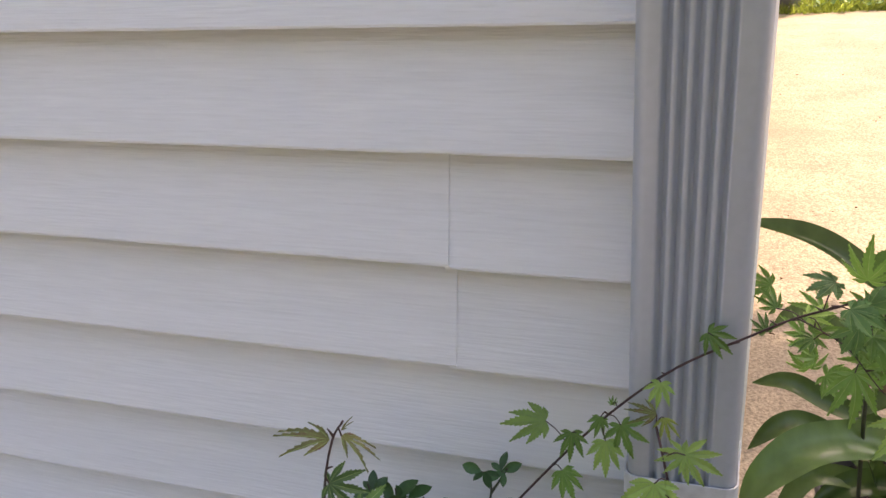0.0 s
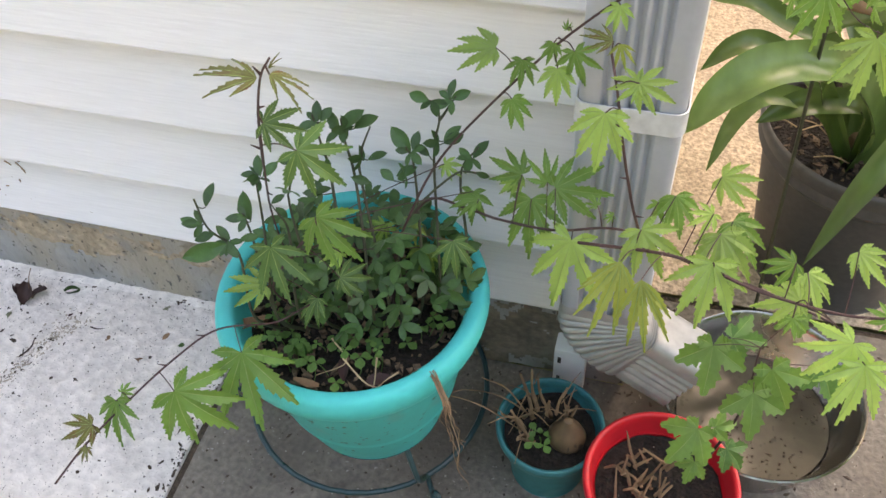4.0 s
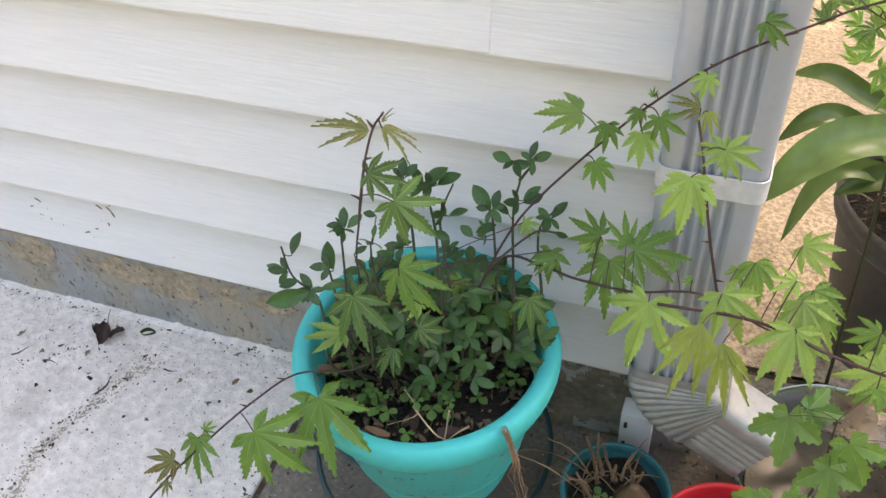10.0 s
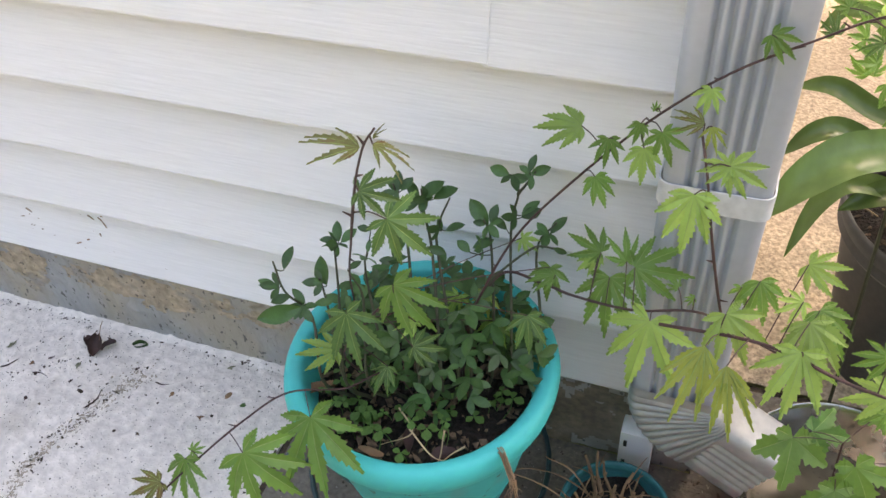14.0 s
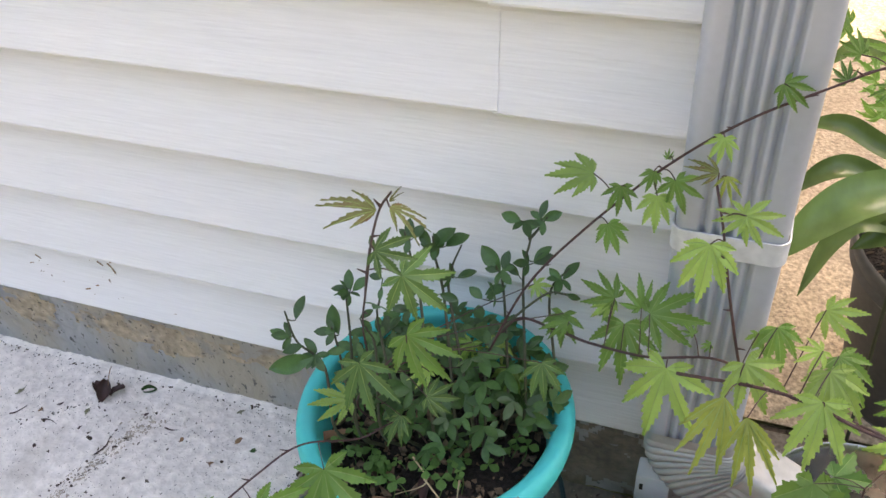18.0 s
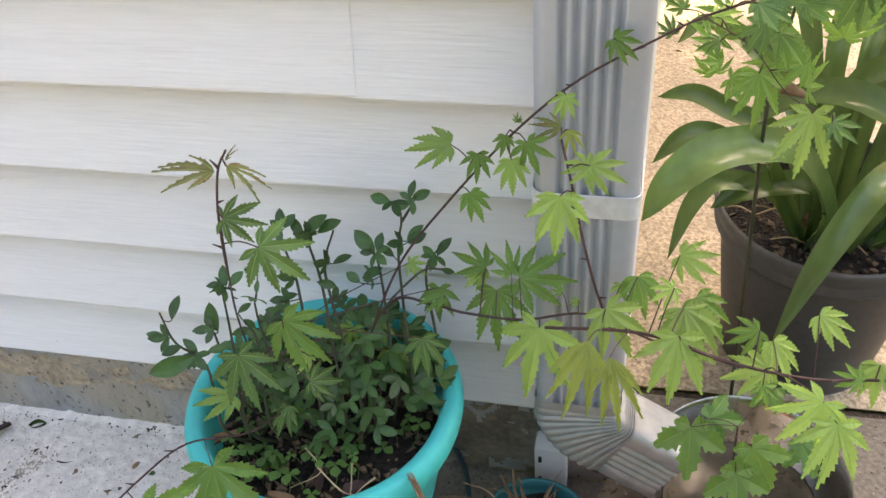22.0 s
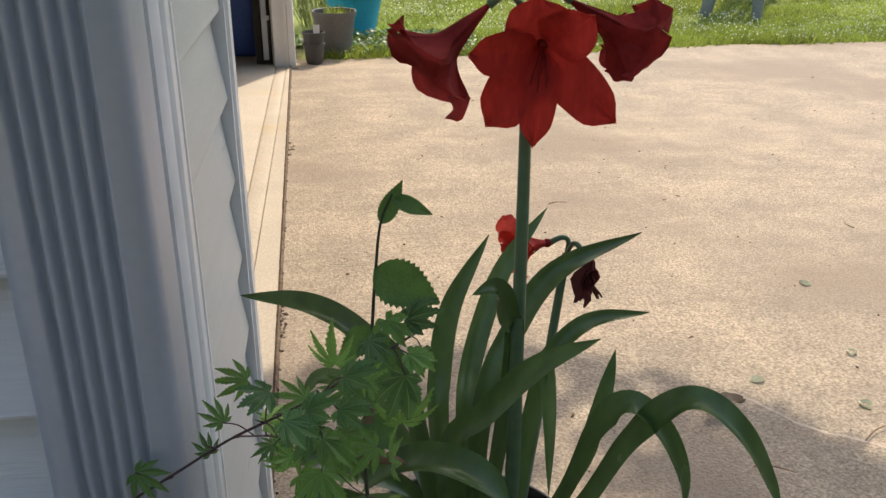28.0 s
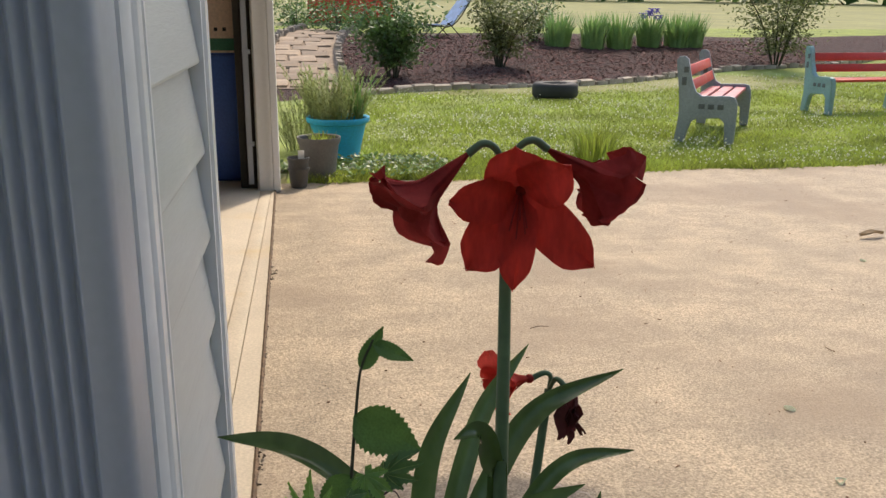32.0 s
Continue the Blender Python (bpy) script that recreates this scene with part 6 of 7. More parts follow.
pot_body([(0.0, 0.0), (0.115, 0.0), (0.12, 0.01), (0.150, 0.27), (0.158, 0.275), (0.165, 0.315), (0.160, 0.318), (0.152, 0.31), (0.142, 0.25), (0.0, 0.22)], mat("grey_pot", (0.16, 0.155, 0.15), 0.6, var=0.1, bump=0.1), far_grey, "body")
soil_disc(0.143, 0.27, (0, 0), far_grey)
far_small = thing("flower_pot", "small stacked dark pots with a plant tag", "flower pot", (0.345, 5.66, 0.0), group="pots by the garage")
pot_body([(0.0, 0.0), (0.055, 0.0), (0.072, 0.12), (0.078, 0.122), (0.080, 0.14), (0.074, 0.14), (0.06, 0.10), (0.0, 0.1)], GREY_P, far_small, "lower_pot")
pot_body([(0.0, 0.11), (0.062, 0.11), (0.074, 0.20), (0.080, 0.202), (0.082, 0.215), (0.076, 0.215), (0.07, 0.18), (0.0, 0.18)], GREY_P, far_small, "upper_pot")
part("tag", box(0.0, -0.03, 0.17, 0.045, -0.027, 0.27), TRIM, far_small, "white plastic tag")
far_blue = thing("flower_pot", "wide turquoise pot of feathery rosemary at the lawn's edge", "flower pot", (0.68, 6.98, 0.0), group="pots by the garage")
pot_body([(0.0, 0.0), (0.17, 0.0), (0.18, 0.01), (0.245, 0.30), (0.268, 0.305), (0.275, 0.345), (0.265, 0.348), (0.248, 0.335), (0.232, 0.28), (0.0, 0.26)], BLUE_P, far_blue, "body")
soil_disc(0.235, 0.30, (0, 0), far_blue)


def tuft(name, label, category, at, n, height, spread, material, width=0.012, lean=0.5, seed=0, kind=""):
    """A clump of thin blades from one foot."""
    r = random.Random(seed)
    t = thing(name, label, category, at, kind=kind)
    bm = bmesh.new()
    for k in range(n):
        a, rr = r.uniform(0, 6.28), spread * math.sqrt(r.random())
        p = Vector((rr * math.cos(a), rr * math.sin(a), 0))
        h = height * r.uniform(0.55, 1.1)
        e = Vector((math.cos(a + r.uniform(-0.6, 0.6)), math.sin(a + r.uniform(-0.6, 0.6)), 0)) * h * lean * r.uniform(0.2, 1.0)
        s = Vector((-math.sin(a), math.cos(a), 0)) * width / 2
        rows = [(p - s, p + s), (p + e * 0.3 + Vector((0, 0, h * 0.55)) - s * 0.9, p + e * 0.3 + Vector((0, 0, h * 0.55)) + s * 0.9), (p + e + Vector((0, 0, h)),)]
        v = [[bm.verts.new(q) for q in row] for row in rows]
        bm.faces.new((v[0][0], v[0][1], v[1][1], v[1][0]))
        bm.faces.new((v[1][0], v[1][1], v[2][0]))
    tagged(part("foliage", bm, material, t), kind="stuff")
    return t


BUSH_G = mat("bush_leaf", (0.11, 0.20, 0.06), 0.38, var=0.3, scale=2, fine=12, bump=0, through_light=0.3, island=0.4)
BUSH_Y = mat("bush_leaf_olive", (0.17, 0.20, 0.07), 0.5, var=0.3, scale=2, fine=12, bump=0, through_light=0.3, island=0.4)
ROSEMARY = mat("rosemary", (0.36, 0.41, 0.17), 0.7, var=0.25, scale=4, fine=20, bump=0, through_light=0.25)
IRIS_LEAF = mat("iris_leaf", (0.25, 0.41, 0.13), 0.5, var=0.2, scale=3, fine=20, bump=0, through_light=0.25)


def needle_herb(label, at, n, height, spread, seed):
    """Upright feathery sprigs set with short needles."""
    r = random.Random(seed)
    t = thing("rosemary", label, "rosemary", at)
    bm = bmesh.new()
    for k in range(n):
        a, rr = r.uniform(0, 6.28), spread * math.sqrt(r.random())
        p = Vector((rr * math.cos(a), rr * math.sin(a), 0))
        h = height * r.uniform(0.45, 1.1)
        tip = p + Vector((math.cos(a), math.sin(a), 0)) * h * r.uniform(0.1, 0.75) + Vector((0, 0, h))
        line = glide([p, (p + tip) / 2 + Vector((0, 0, 0.06 * h)), tip], 4)
        tube(line, (0.004, 0.002), 3, 0, bm)
        for j in range(34):
            u = 0.12 + 0.88 * j / 33
            c = p.lerp(tip, u) + Vector((0, 0, 0.05 * h * math.sin(3.14 * u)))
            b = r.uniform(0, 6.28)
            e = Vector((math.cos(b), math.sin(b), r.uniform(0.4, 1.2))).normalized() * r.uniform(0.03, 0.06)
            s = Vector((-math.sin(b), math.cos(b), 0)) * 0.0065
            bm.faces.new([bm.verts.new(q) for q in (c - s, c + s, c + e)])
    tagged(part("foliage", bm, ROSEMARY, t), kind="stuff")
    return t


needle_herb("feathery grey-green rosemary in the turquoise pot", (0.64, 6.98, 0.30), 120, 0.44, 0.21, 3)
needle_herb("loose grey-green herb growing beside the garage", (0.38, 7.3, 0.0), 70, 0.62, 0.20, 4)
tuft("spider_plant", "pale arching leaves over the turquoise pot", "house plant", (0.86, 7.02, 0.32), 30, 0.48, 0.03, IRIS_LEAF, 0.020, 1.0, 5)
ivy = thing("weeds", "low green ivy spreading round the pots at the lawn's edge", "weeds", (0.75, 6.25, 0.0))
ivy_bm = bmesh.new()
_q = random.Random(6)
for k in range(900):
    a, r = _q.uniform(0, 6.28), math.sqrt(_q.random())
    p = Vector((0.15 + 0.72 * r * math.cos(a), 0.42 * r * math.sin(a), 0.015 + 0.11 * _q.random() * (1 - 0.6 * r)))
    oval_leaf(1.0, 0.8, 0.15, 0.1, 0.4, Matrix.Translation(p) @ Euler([_q.uniform(-0.2, 0.9), _q.uniform(-0.5, 0.5), _q.uniform(0, 6.28)]).to_matrix().to_4x4() @ Matrix.Scale(_q.uniform(0.022, 0.05), 4), ivy_bm, 3)
tagged(part("foliage", ivy_bm, BUSH_G, ivy), kind="stuff")
tuft("weeds", "weeds sprouting in the grey pot", "weeds", (0.52, 5.98, 0.27), 40, 0.10, 0.10, BLADE, 0.012, 0.8, 7)
tuft("grass_tuft", "tall fresh grass tuft at the driveway's edge", "grass tuft", (2.90, 6.62, 0.0), 260, 0.36, 0.20, BLADE, 0.008, 0.8, 8)
for k, (x, y) in enumerate(((5.95, 18.6), (6.7, 18.4), (7.35, 18.5), (8.2, 18.9), (8.9, 19.0), (9.3, 19.1))):
    tuft("iris_clump", "clump of sword-shaped iris leaves in the mulch bed", "iris", (x, y, rise(x, y)), 190, 0.80, 0.27, IRIS_LEAF, 0.04, 0.45, 20 + k)
IRIS_FLOWER = mat("iris_flower", (0.22, 0.17, 0.55), 0.6, var=0.2, through_light=0.3)
blooms = thing("iris_blooms", "pale violet iris flowers above their leaves", "iris", (8.3, 18.9, rise(8.3, 18.9)))
for k in range(9):
    bm = bmesh.new()
    for j in range(6):
        oval_leaf(0.09, 0.06, 0.2, 0.05, 0.3, pose(RNG.uniform(-0.45, 0.45) * 0 + 0.1 * (k % 5) - 0.25, 0.05 * (k % 3), 0.72 + 0.05 * (k % 4), 40 if j % 2 else -30, 0, 60 * j), bm)
    part("bloom", bm, IRIS_FLOWER, blooms)


def leafy_bush(at, h, r, label, tone, seed, n=1500, leaf=0.06, bare=0.25):
    """A shrub: several stems, limbs, and a cloud of small leaves with gaps."""
    q = random.Random(seed)
    t = thing("bush", label, "bush", at)
    lb = bmesh.new()
    tips = []
    for k in range(9):
        a = 6.28 * k / 9 + q.uniform(-0.3, 0.3)
        e = Vector((math.cos(a) * r * q.uniform(0.3, 0.9), math.sin(a) * r * q.uniform(0.3, 0.9), h * q.uniform(0.6, 1.0)))
        line = [Vector((math.cos(a) * 0.06, math.sin(a) * 0.06, 0)), e * 0.45 + Vector((0, 0, 0.12 * h)), e]
        part("stem", tube(line, (0.018, 0.006), 5, 4), BARK_DARK, t)
        tips += glide(line, 6)[2:]
    for k in range(n):
        c = q.choice(tips) + Vector([q.gauss(0, 0.17 * r) for _ in range(3)]) * 1.2
        if c.z < bare * h * 0.6:
            continue
        oval_leaf(1.0, 0.5, 0.1, 0.1, 0.2, Matrix.Translation(c) @ Euler([q.uniform(-1, 1), q.uniform(-1, 1), q.uniform(0, 6.28)]).to_matrix().to_4x4() @ Matrix.Scale(leaf * q.uniform(0.6, 1.3), 4), lb, 2)
    part("foliage", lb, tone, t)
    return t


leafy_bush((1.85, 14.2, rise(1.85, 14.2)), 1.45, 0.75, "green rose bush at the mulch bed's edge", BUSH_G, 1, 4200, 0.09)
leafy_bush((4.0, 15.6, rise(4.0, 15.6)), 1.6, 0.80, "olive-leaved bush in the mulch bed", BUSH_Y, 2, 4600, 0.075)
leafy_bush((10.1, 16.6, rise(10.1, 16.6)), 1.9, 1.15, "olive-leaved bush beside the far lawn", BUSH_Y, 3, 5200, 0.075)
leafy_bush((1.2, 21.0, rise(1.2, 21.0)), 0.75, 1.1, "low green shrubs beyond the path", BUSH_G, 4, 1400, 0.09, 0.0)
leafy_bush((0.2, 23.0, rise(0.2, 23.0)), 0.75, 1.1, "low green shrubs beyond the path", BUSH_G, 5, 1400, 0.09, 0.0)
leafy_bush((5.6, 19.4, rise(5.6, 19.4)), 1.1, 0.7, "leafy green shrub behind the irises", BUSH_G, 6, 1300, 0.08, 0.0)

# stones along the bed and the stepping path
edging = thing("stone_edging", "row of pale rough stones along the mulch bed", "edging")
STONES = []
for k in range(3):
    bm = box(-0.15, -0.06, -0.04, 0.15, 0.06, 0.09, 0.018)
    for v in bm.verts:
        v.co += Vector([RNG.uniform(-0.015, 0.015) for _ in range(3)])
    me = mesh_of(bm, "stone")
    me.materials.append(STONE)
    STONES.append(me)
x = 1.0
while x < 16:
    y = bed_near(x)
    a = math.atan2(bed_near(x + 0.1) - y, 0.1)
    ob = put_leaf(STONES[RNG.randrange(3)], Matrix.Translation((x, y, rise(x, y) + 0.0)) @ Matrix.Rotation(a + RNG.uniform(-0.12, 0.12), 4, "Z") @ Matrix.Diagonal((RNG.uniform(0.8, 1.15), 1, RNG.uniform(0.7, 1.2), 1)), edging, "stone")
    x += 0.33 * math.cos(a)
PAVER = mat("tan_paving_brick", (0.31, 0.235, 0.165), 0.9, var=0.2, scale=5, fine=40, bump=0.4, dist=0.005, rnd=0.22)


def path_x(y):
    return 0.36 - 0.04 * (y - 14) + 0.016 * (y - 14) ** 2


def path_strip(y0, y1, n):
    bm = bmesh.new()
    rows = []
    for k in range(n + 1):
        y = y0 + (y1 - y0) * k / n
        rows.append([bm.verts.new((path_x(y) + d, y, rise(path_x(y) + d, y) + 0.070)) for d in (-0.62, -0.3, 0, 0.3, 0.62)])
    for a, b in zip(rows, rows[1:]):
        for i in range(4):
            bm.faces.new((a[i], a[i + 1], b[i + 1], b[i]))
    return bm


tagged(part("path_bed", path_strip(12.7, 22.0, 40), PAVER), "earth bed of the stepping path", "path", kind="structure")
PAVERS = []
for k in range(3):
    bm = box(-0.245, -0.29, -0.03, 0.245, 0.29, 0.05, 0.02)
    for v in bm.verts:
        v.co += Vector([RNG.uniform(-0.012, 0.012) for _ in range(3)])
    PAVERS.append(shared("brick", bm, PAVER))
paving = thing("brick_path", "winding path of tan paving bricks up through the bed", "path")
for j in range(14):
    y = 13.1 + j * 0.63
    for i in range(3):
        d = -0.46 + i * 0.53 + (0.16 if j % 2 else -0.06)
        if d > 0.5:
            continue
        xx = path_x(y) + d
        put_leaf(PAVERS[RNG.randrange(3)], Matrix.Translation((xx, y, rise(xx, y) + 0.055)) @ Matrix.Rotation(math.atan((rise(xx, y + 0.2) - rise(xx, y - 0.2)) / 0.4), 4, "X") @ Matrix.Rotation(RNG.uniform(-0.06, 0.06), 4, "Z"), paving, "brick")
path_edge = thing("stone_edging", "upright tan stones along both sides of the path", "edging")
for j in range(30):
    y = 12.9 + j * 0.31
    for d in (-0.66, 0.66):
        xx = path_x(y) + d
        put_leaf(STONES[RNG.randrange(3)], Matrix.Translation((xx, y, rise(xx, y) + 0.075)) @ Matrix.Rotation(radians(90) + RNG.uniform(-0.1, 0.1), 4, "Z") @ Matrix.Diagonal((0.95, 1.0, RNG.uniform(1.1, 1.6), 1)), path_edge, "stone")

# a reclining chair and a red shed foot far behind
chair = thing("sun_lounger", "white and blue folding lounger far across the garden", "lounger", pose(3.5, 19.8, rise(3.5, 19.8), 0, 0, 20))
part("sling", extrude_profile([(-0.5, 0.32), (0.15, 0.30), (0.62, 0.85), (0.60, 0.88), (0.13, 0.33), (-0.5, 0.345)], -0.28, 0.28, "y"), mat("sling_cloth", (0.45, 0.55, 0.72), 0.7), chair)
for y in (-0.3, 0.3):
    part("leg_frame", tube([(-0.5, y, 0.33), (0.15, y, 0.31), (0.63, y, 0.88)], 0.014, 8, 4), DARK, chair)
    part("leg", tube([(-0.35, y, 0.0), (0.0, y, 0.31), (0.15, y, 0.4)], 0.013, 8, 4), DARK, chair)
    part("leg", tube([(0.42, y, 0.0), (0.1, y, 0.31), (0.0, y, 0.36)], 0.013, 8, 4), DARK, chair)
shed = thing("garden_shed", "red-walled shed far behind the shrubs", "shed", (1.9, 29.0, rise(1.9, 29.0)))
part("wall", box(-1.4, 0, 0, 1.4, 2.0, 2.0, 0.02), BENCH_RED, shed)
part("roof", extrude_profile([(-1.6, 1.95), (0, 2.9), (1.6, 1.95), (1.5, 1.9), (0, 2.75), (-1.5, 1.9)], -0.2, 2.2, "y"), DARK, shed)

# garage contents beside the far jamb
BLUE = mat("blue_enamel", (0.06, 0.14, 0.46), 0.45, var=0.1, scale=3, fine=60, bump=0.05)
CARD = mat("cardboard", (0.78, 0.60, 0.47), 0.8, var=0.12, scale=3, fine=50, bump=0.1)
INK = mat("black_ink", (0.03, 0.03, 0.03), 0.7)
GREENBAND = mat("green_print", (0.05, 0.20, 0.12), 0.6, var=0.1)
cabinet = thing("metal_cabinet", "dark blue metal cabinet just inside the garage", "cabinet", (-0.335, 5.86, 0.012))
part("body", box(-0.5, 0.02, 0.0, 0.29, 0.42, 0.93, 0.01), BLUE, cabinet)
part("door", box(-0.49, 0.0, 0.02, 0.28, 0.018, 0.91, 0.004), BLUE, cabinet)
part("latch", box(-0.03, -0.012, 0.24, -0.005, -0.002, 0.30, 0.002), ALU_RAW, cabinet)
carton = thing("cardboard_box", "printed cardboard box on the blue cabinet", "box", (-0.335, 5.87, 0.942))
part("carton_body", box(-0.46, 0.0, 0.0, 0.26, 0.38, 0.52, 0.004), CARD, carton)
part("printed_band", box(-0.46, -0.0025, 0.015, 0.26, -0.0005, 0.10), GREENBAND, carton, "dark green printed band")
for k in range(4):
    bm = tube([(0.06 + 0.045 * k, -0.003, 0.36), (0.08 + 0.045 * k, -0.003, 0.44 - 0.03 * (k % 2)), (0.10 + 0.04 * k, -0.003, 0.37 + 0.02 * (k % 3))], 0.004, 5, 5)
    part("mark", bm, INK, carton, "black marker stroke")
for k in range(3):
    part("print", box(0.06 + 0.06 * k, -0.0025, 0.15, 0.085 + 0.06 * k, -0.0005, 0.175), INK, carton)

# ---- litter on the slabs ----
fallen = thing("fallen_leaf", "dark curled dead leaf on the white slab", "leaf", (-0.745, -0.052, 0.004))
for m, ln, w, sd in ((pose(0.004, -0.022, 0.002, 14, 8, 20), 0.042, 0.026, 3), (pose(-0.010, -0.008, 0.004, 10, 30, 62), 0.028, 0.020, 4), (pose(0.012, -0.006, 0.004, 18, -22, -50), 0.030, 0.018, 6)):
    part("blade", curled_leaf(m, ln, w, sd), DARK_LEAF, fallen)
part("stalk", tube([(0, 0.005, 0.008), (0.0, 0.02, 0.03), (0.003, 0.03, 0.042)], 0.0008, 5, 4), BROWN_LEAF, fallen)
sliver = thing("fallen_leaf", "small green fallen leaflet on the white slab", "leaf", (-0.69, -0.028, 0.003))
part("blade", oval_leaf(0.03, 0.016, 0.2, 0.0, 0, pose(0, 0, 0.003, 0, 0, -70)), LEAF_SHRUB, sliver)



def ragged(turn, length, seed):
    """A torn, slightly lifted piece of leaf, lying flat."""
    r = random.Random(seed)
    bm = bmesh.new()
    n = 9
    ring = []
    for k in range(n):
        a = 6.28318 * k / n
        f = r.uniform(0.3, 1.0)
        u, w = 0.5 * length * f * math.cos(a), 0.30 * length * f * math.sin(a)
        c, q = math.cos(radians(turn)), math.sin(radians(turn))
        ring.append((u * c - w * q, u * q + w * c, 0.0008 + 0.12 * length * r.random()))
    top = [bm.verts.new(p) for p in ring]
    low = [bm.verts.new((x, y, z - 0.0006)) for x, y, z in ring]
    hub, under = bm.verts.new((0, 0, 0.0016)), bm.verts.new((0, 0, 0.0008))
    for k in range(n):
        e = (k + 1) % n
        bm.faces.new((hub, top[k], top[e]))
        bm.faces.new((under, low[e], low[k]))
        bm.faces.new((top[k], low[k], low[e], top[e]))
    return bm


SCRAP_GREY = mat("grey_leaf_scrap", (0.20, 0.20, 0.13), 0.8, var=0.3, scale=30, fine=120, bump=0.3)
for x, y, a, ln, tone, word in ((-0.912, -0.094, 70, 0.028, SCRAP_GREY, "grey-green"), (-0.846, -0.116, 95, 0.018, BROWN_LEAF, "tan"), (-0.819, -0.096, 30, 0.020, DARK_LEAF, "black"), (-0.760, -0.096, 120, 0.026, SCRAP_GREY, "grey-green"),
                               (-0.56, -0.100, 100, 0.018, BROWN_LEAF, "reddish brown"), (-0.427, -0.083, 15, 0.022, LEAF_SHRUB, "dark green"), (-0.463, -0.074, 60, 0.020, BROWN_LEAF, "brown"), (-0.486, -0.128, 10, 0.020, BROWN_LEAF, "brown"),
                               (-0.651, -0.071, 60, 0.012, DARK_LEAF, "black"), (-0.629, -0.129, 80, 0.010, DARK_LEAF, "black"), (-0.752, -0.130, 40, 0.012, DARK_LEAF, "black"), (-0.806, -0.184, 110, 0.016, DARK_LEAF, "black"), (-0.489, -0.020, 40, 0.022, SCRAP_GREY, "grey-green")):
    scrap = thing("leaf_scrap", word + " scrap of dead leaf on the white slab", "leaf scrap", (x, y, 0.0), group="scraps on the white slab")
    part("blade", ragged(a, ln, int(9000 * ln) + a), tone, scrap, smooth=False)
for line in ([(-0.896, -0.141), (-0.886, -0.134), (-0.876, -0.116)], [(-0.601, -0.087), (-0.588, -0.088), (-0.575, -0.084)], [(-0.690, -0.170), (-0.681, -0.150), (-0.685, -0.130)], [(-0.83, -0.135), (-0.815, -0.131), (-0.80, -0.134)]):
    twiglet = thing("twig", "short dark twig lying on the white slab", "twig", (*line[0], 0.001), group="scraps on the white slab")
    part("stick", tube([(x - line[0][0], y - line[0][1], 0.0012) for x, y in line], (0.0014, 0.0007), 5, 4, wobble=0.6), DARK_LEAF, twiglet)


crumbs = bmesh.new()
for k in range(3200):
    x, y = RNG.uniform(-1.4, -0.335), -0.003 - 0.80 * RNG.random() ** 1.3
    flake(crumbs, x, y, 0.0, RNG.choice((0.0008, 0.001, 0.001, 0.0013, 0.0016, 0.0022)))
for k in range(60):
    flake(crumbs, RNG.uniform(-1.2, -0.34), -0.02 - 0.5 * RNG.random(), 0.0, RNG.uniform(0.003, 0.006))
# two dirt-filled cracks
for line, n in (([(-0.70, -0.40), (-0.715, -0.30), (-0.69, -0.21), (-0.655, -0.12)], 90), ([(-0.96, -0.19), (-0.88, -0.163), (-0.80, -0.10), (-0.74, -0.07)], 40), ([(-0.333, -0.37), (-0.335, -0.24), (-0.334, -0.04)], 150)):
    pts = glide([(x, y, 0) for x, y in line], 10)
    for k in range(n):
        c = pts[RNG.randrange(len(pts))]
        sp = 0.012 * (0.25 + abs(noise.noise(c * 14)) * 2.2)
        flake(crumbs, min(c.x + RNG.gauss(0, sp), -0.333), c.y + RNG.gauss(0, sp), 0.0, RNG.choice((0.0015, 0.002, 0.003, 0.004)))
dust = bmesh.new()
for line, n in (([(-0.72, -0.48), (-0.70, -0.38), (-0.715, -0.30), (-0.69, -0.21), (-0.655, -0.12), (-0.64, -0.08)], 900),):
    pts = glide([(x, y, 0) for x, y in line], 14)
    for k in range(n):
        c = pts[RNG.randrange(len(pts))]
        sp = 0.009 * (0.35 + abs(noise.noise(c * 9)) * 4.0)
        flake(dust, c.x + RNG.gauss(0, sp), c.y + RNG.gauss(0, sp), 0.0, RNG.choice((0.0012, 0.0018, 0.0025, 0.0035)))
tagged(part("crack_dust", dust, mat("brown_dust", (0.40, 0.34, 0.28), 0.95, var=0.4, scale=60, fine=200), smooth=False), "brown dust packed along a crack in the slab", "dirt", kind="stuff")
tagged(part("crumbs", crumbs, DIRT, smooth=False), "black crumbs, seed husks and dirt strewn on the slab", "debris", kind="stuff")
moss = bmesh.new()
for k in range(260):
    x = RNG.uniform(-1.4, -0.15)
    s = RNG.uniform(0.001, 0.003) * (1.5 if x > -0.5 else 1)
    flake(moss, x, 0.006 - abs(RNG.gauss(0, 0.009)), 0.0, s * 1.3)
tagged(part("moss", moss, DIRT), "line of dirt where the slab meets the footing", "dirt", kind="stuff")
grit2 = bmesh.new()
for k in range(1300):
    x, y = RNG.uniform(-0.31, 0.9), RNG.uniform(-0.35, 0.19)
    s = RNG.choice((0.0015, 0.0025, 0.004))
    flake(grit2, x, y, -0.002, s)
tagged(part("grit", grit2, DIRT), "grit and bark crumbs on the grey concrete", "debris", kind="stuff")
flecks = bmesh.new()
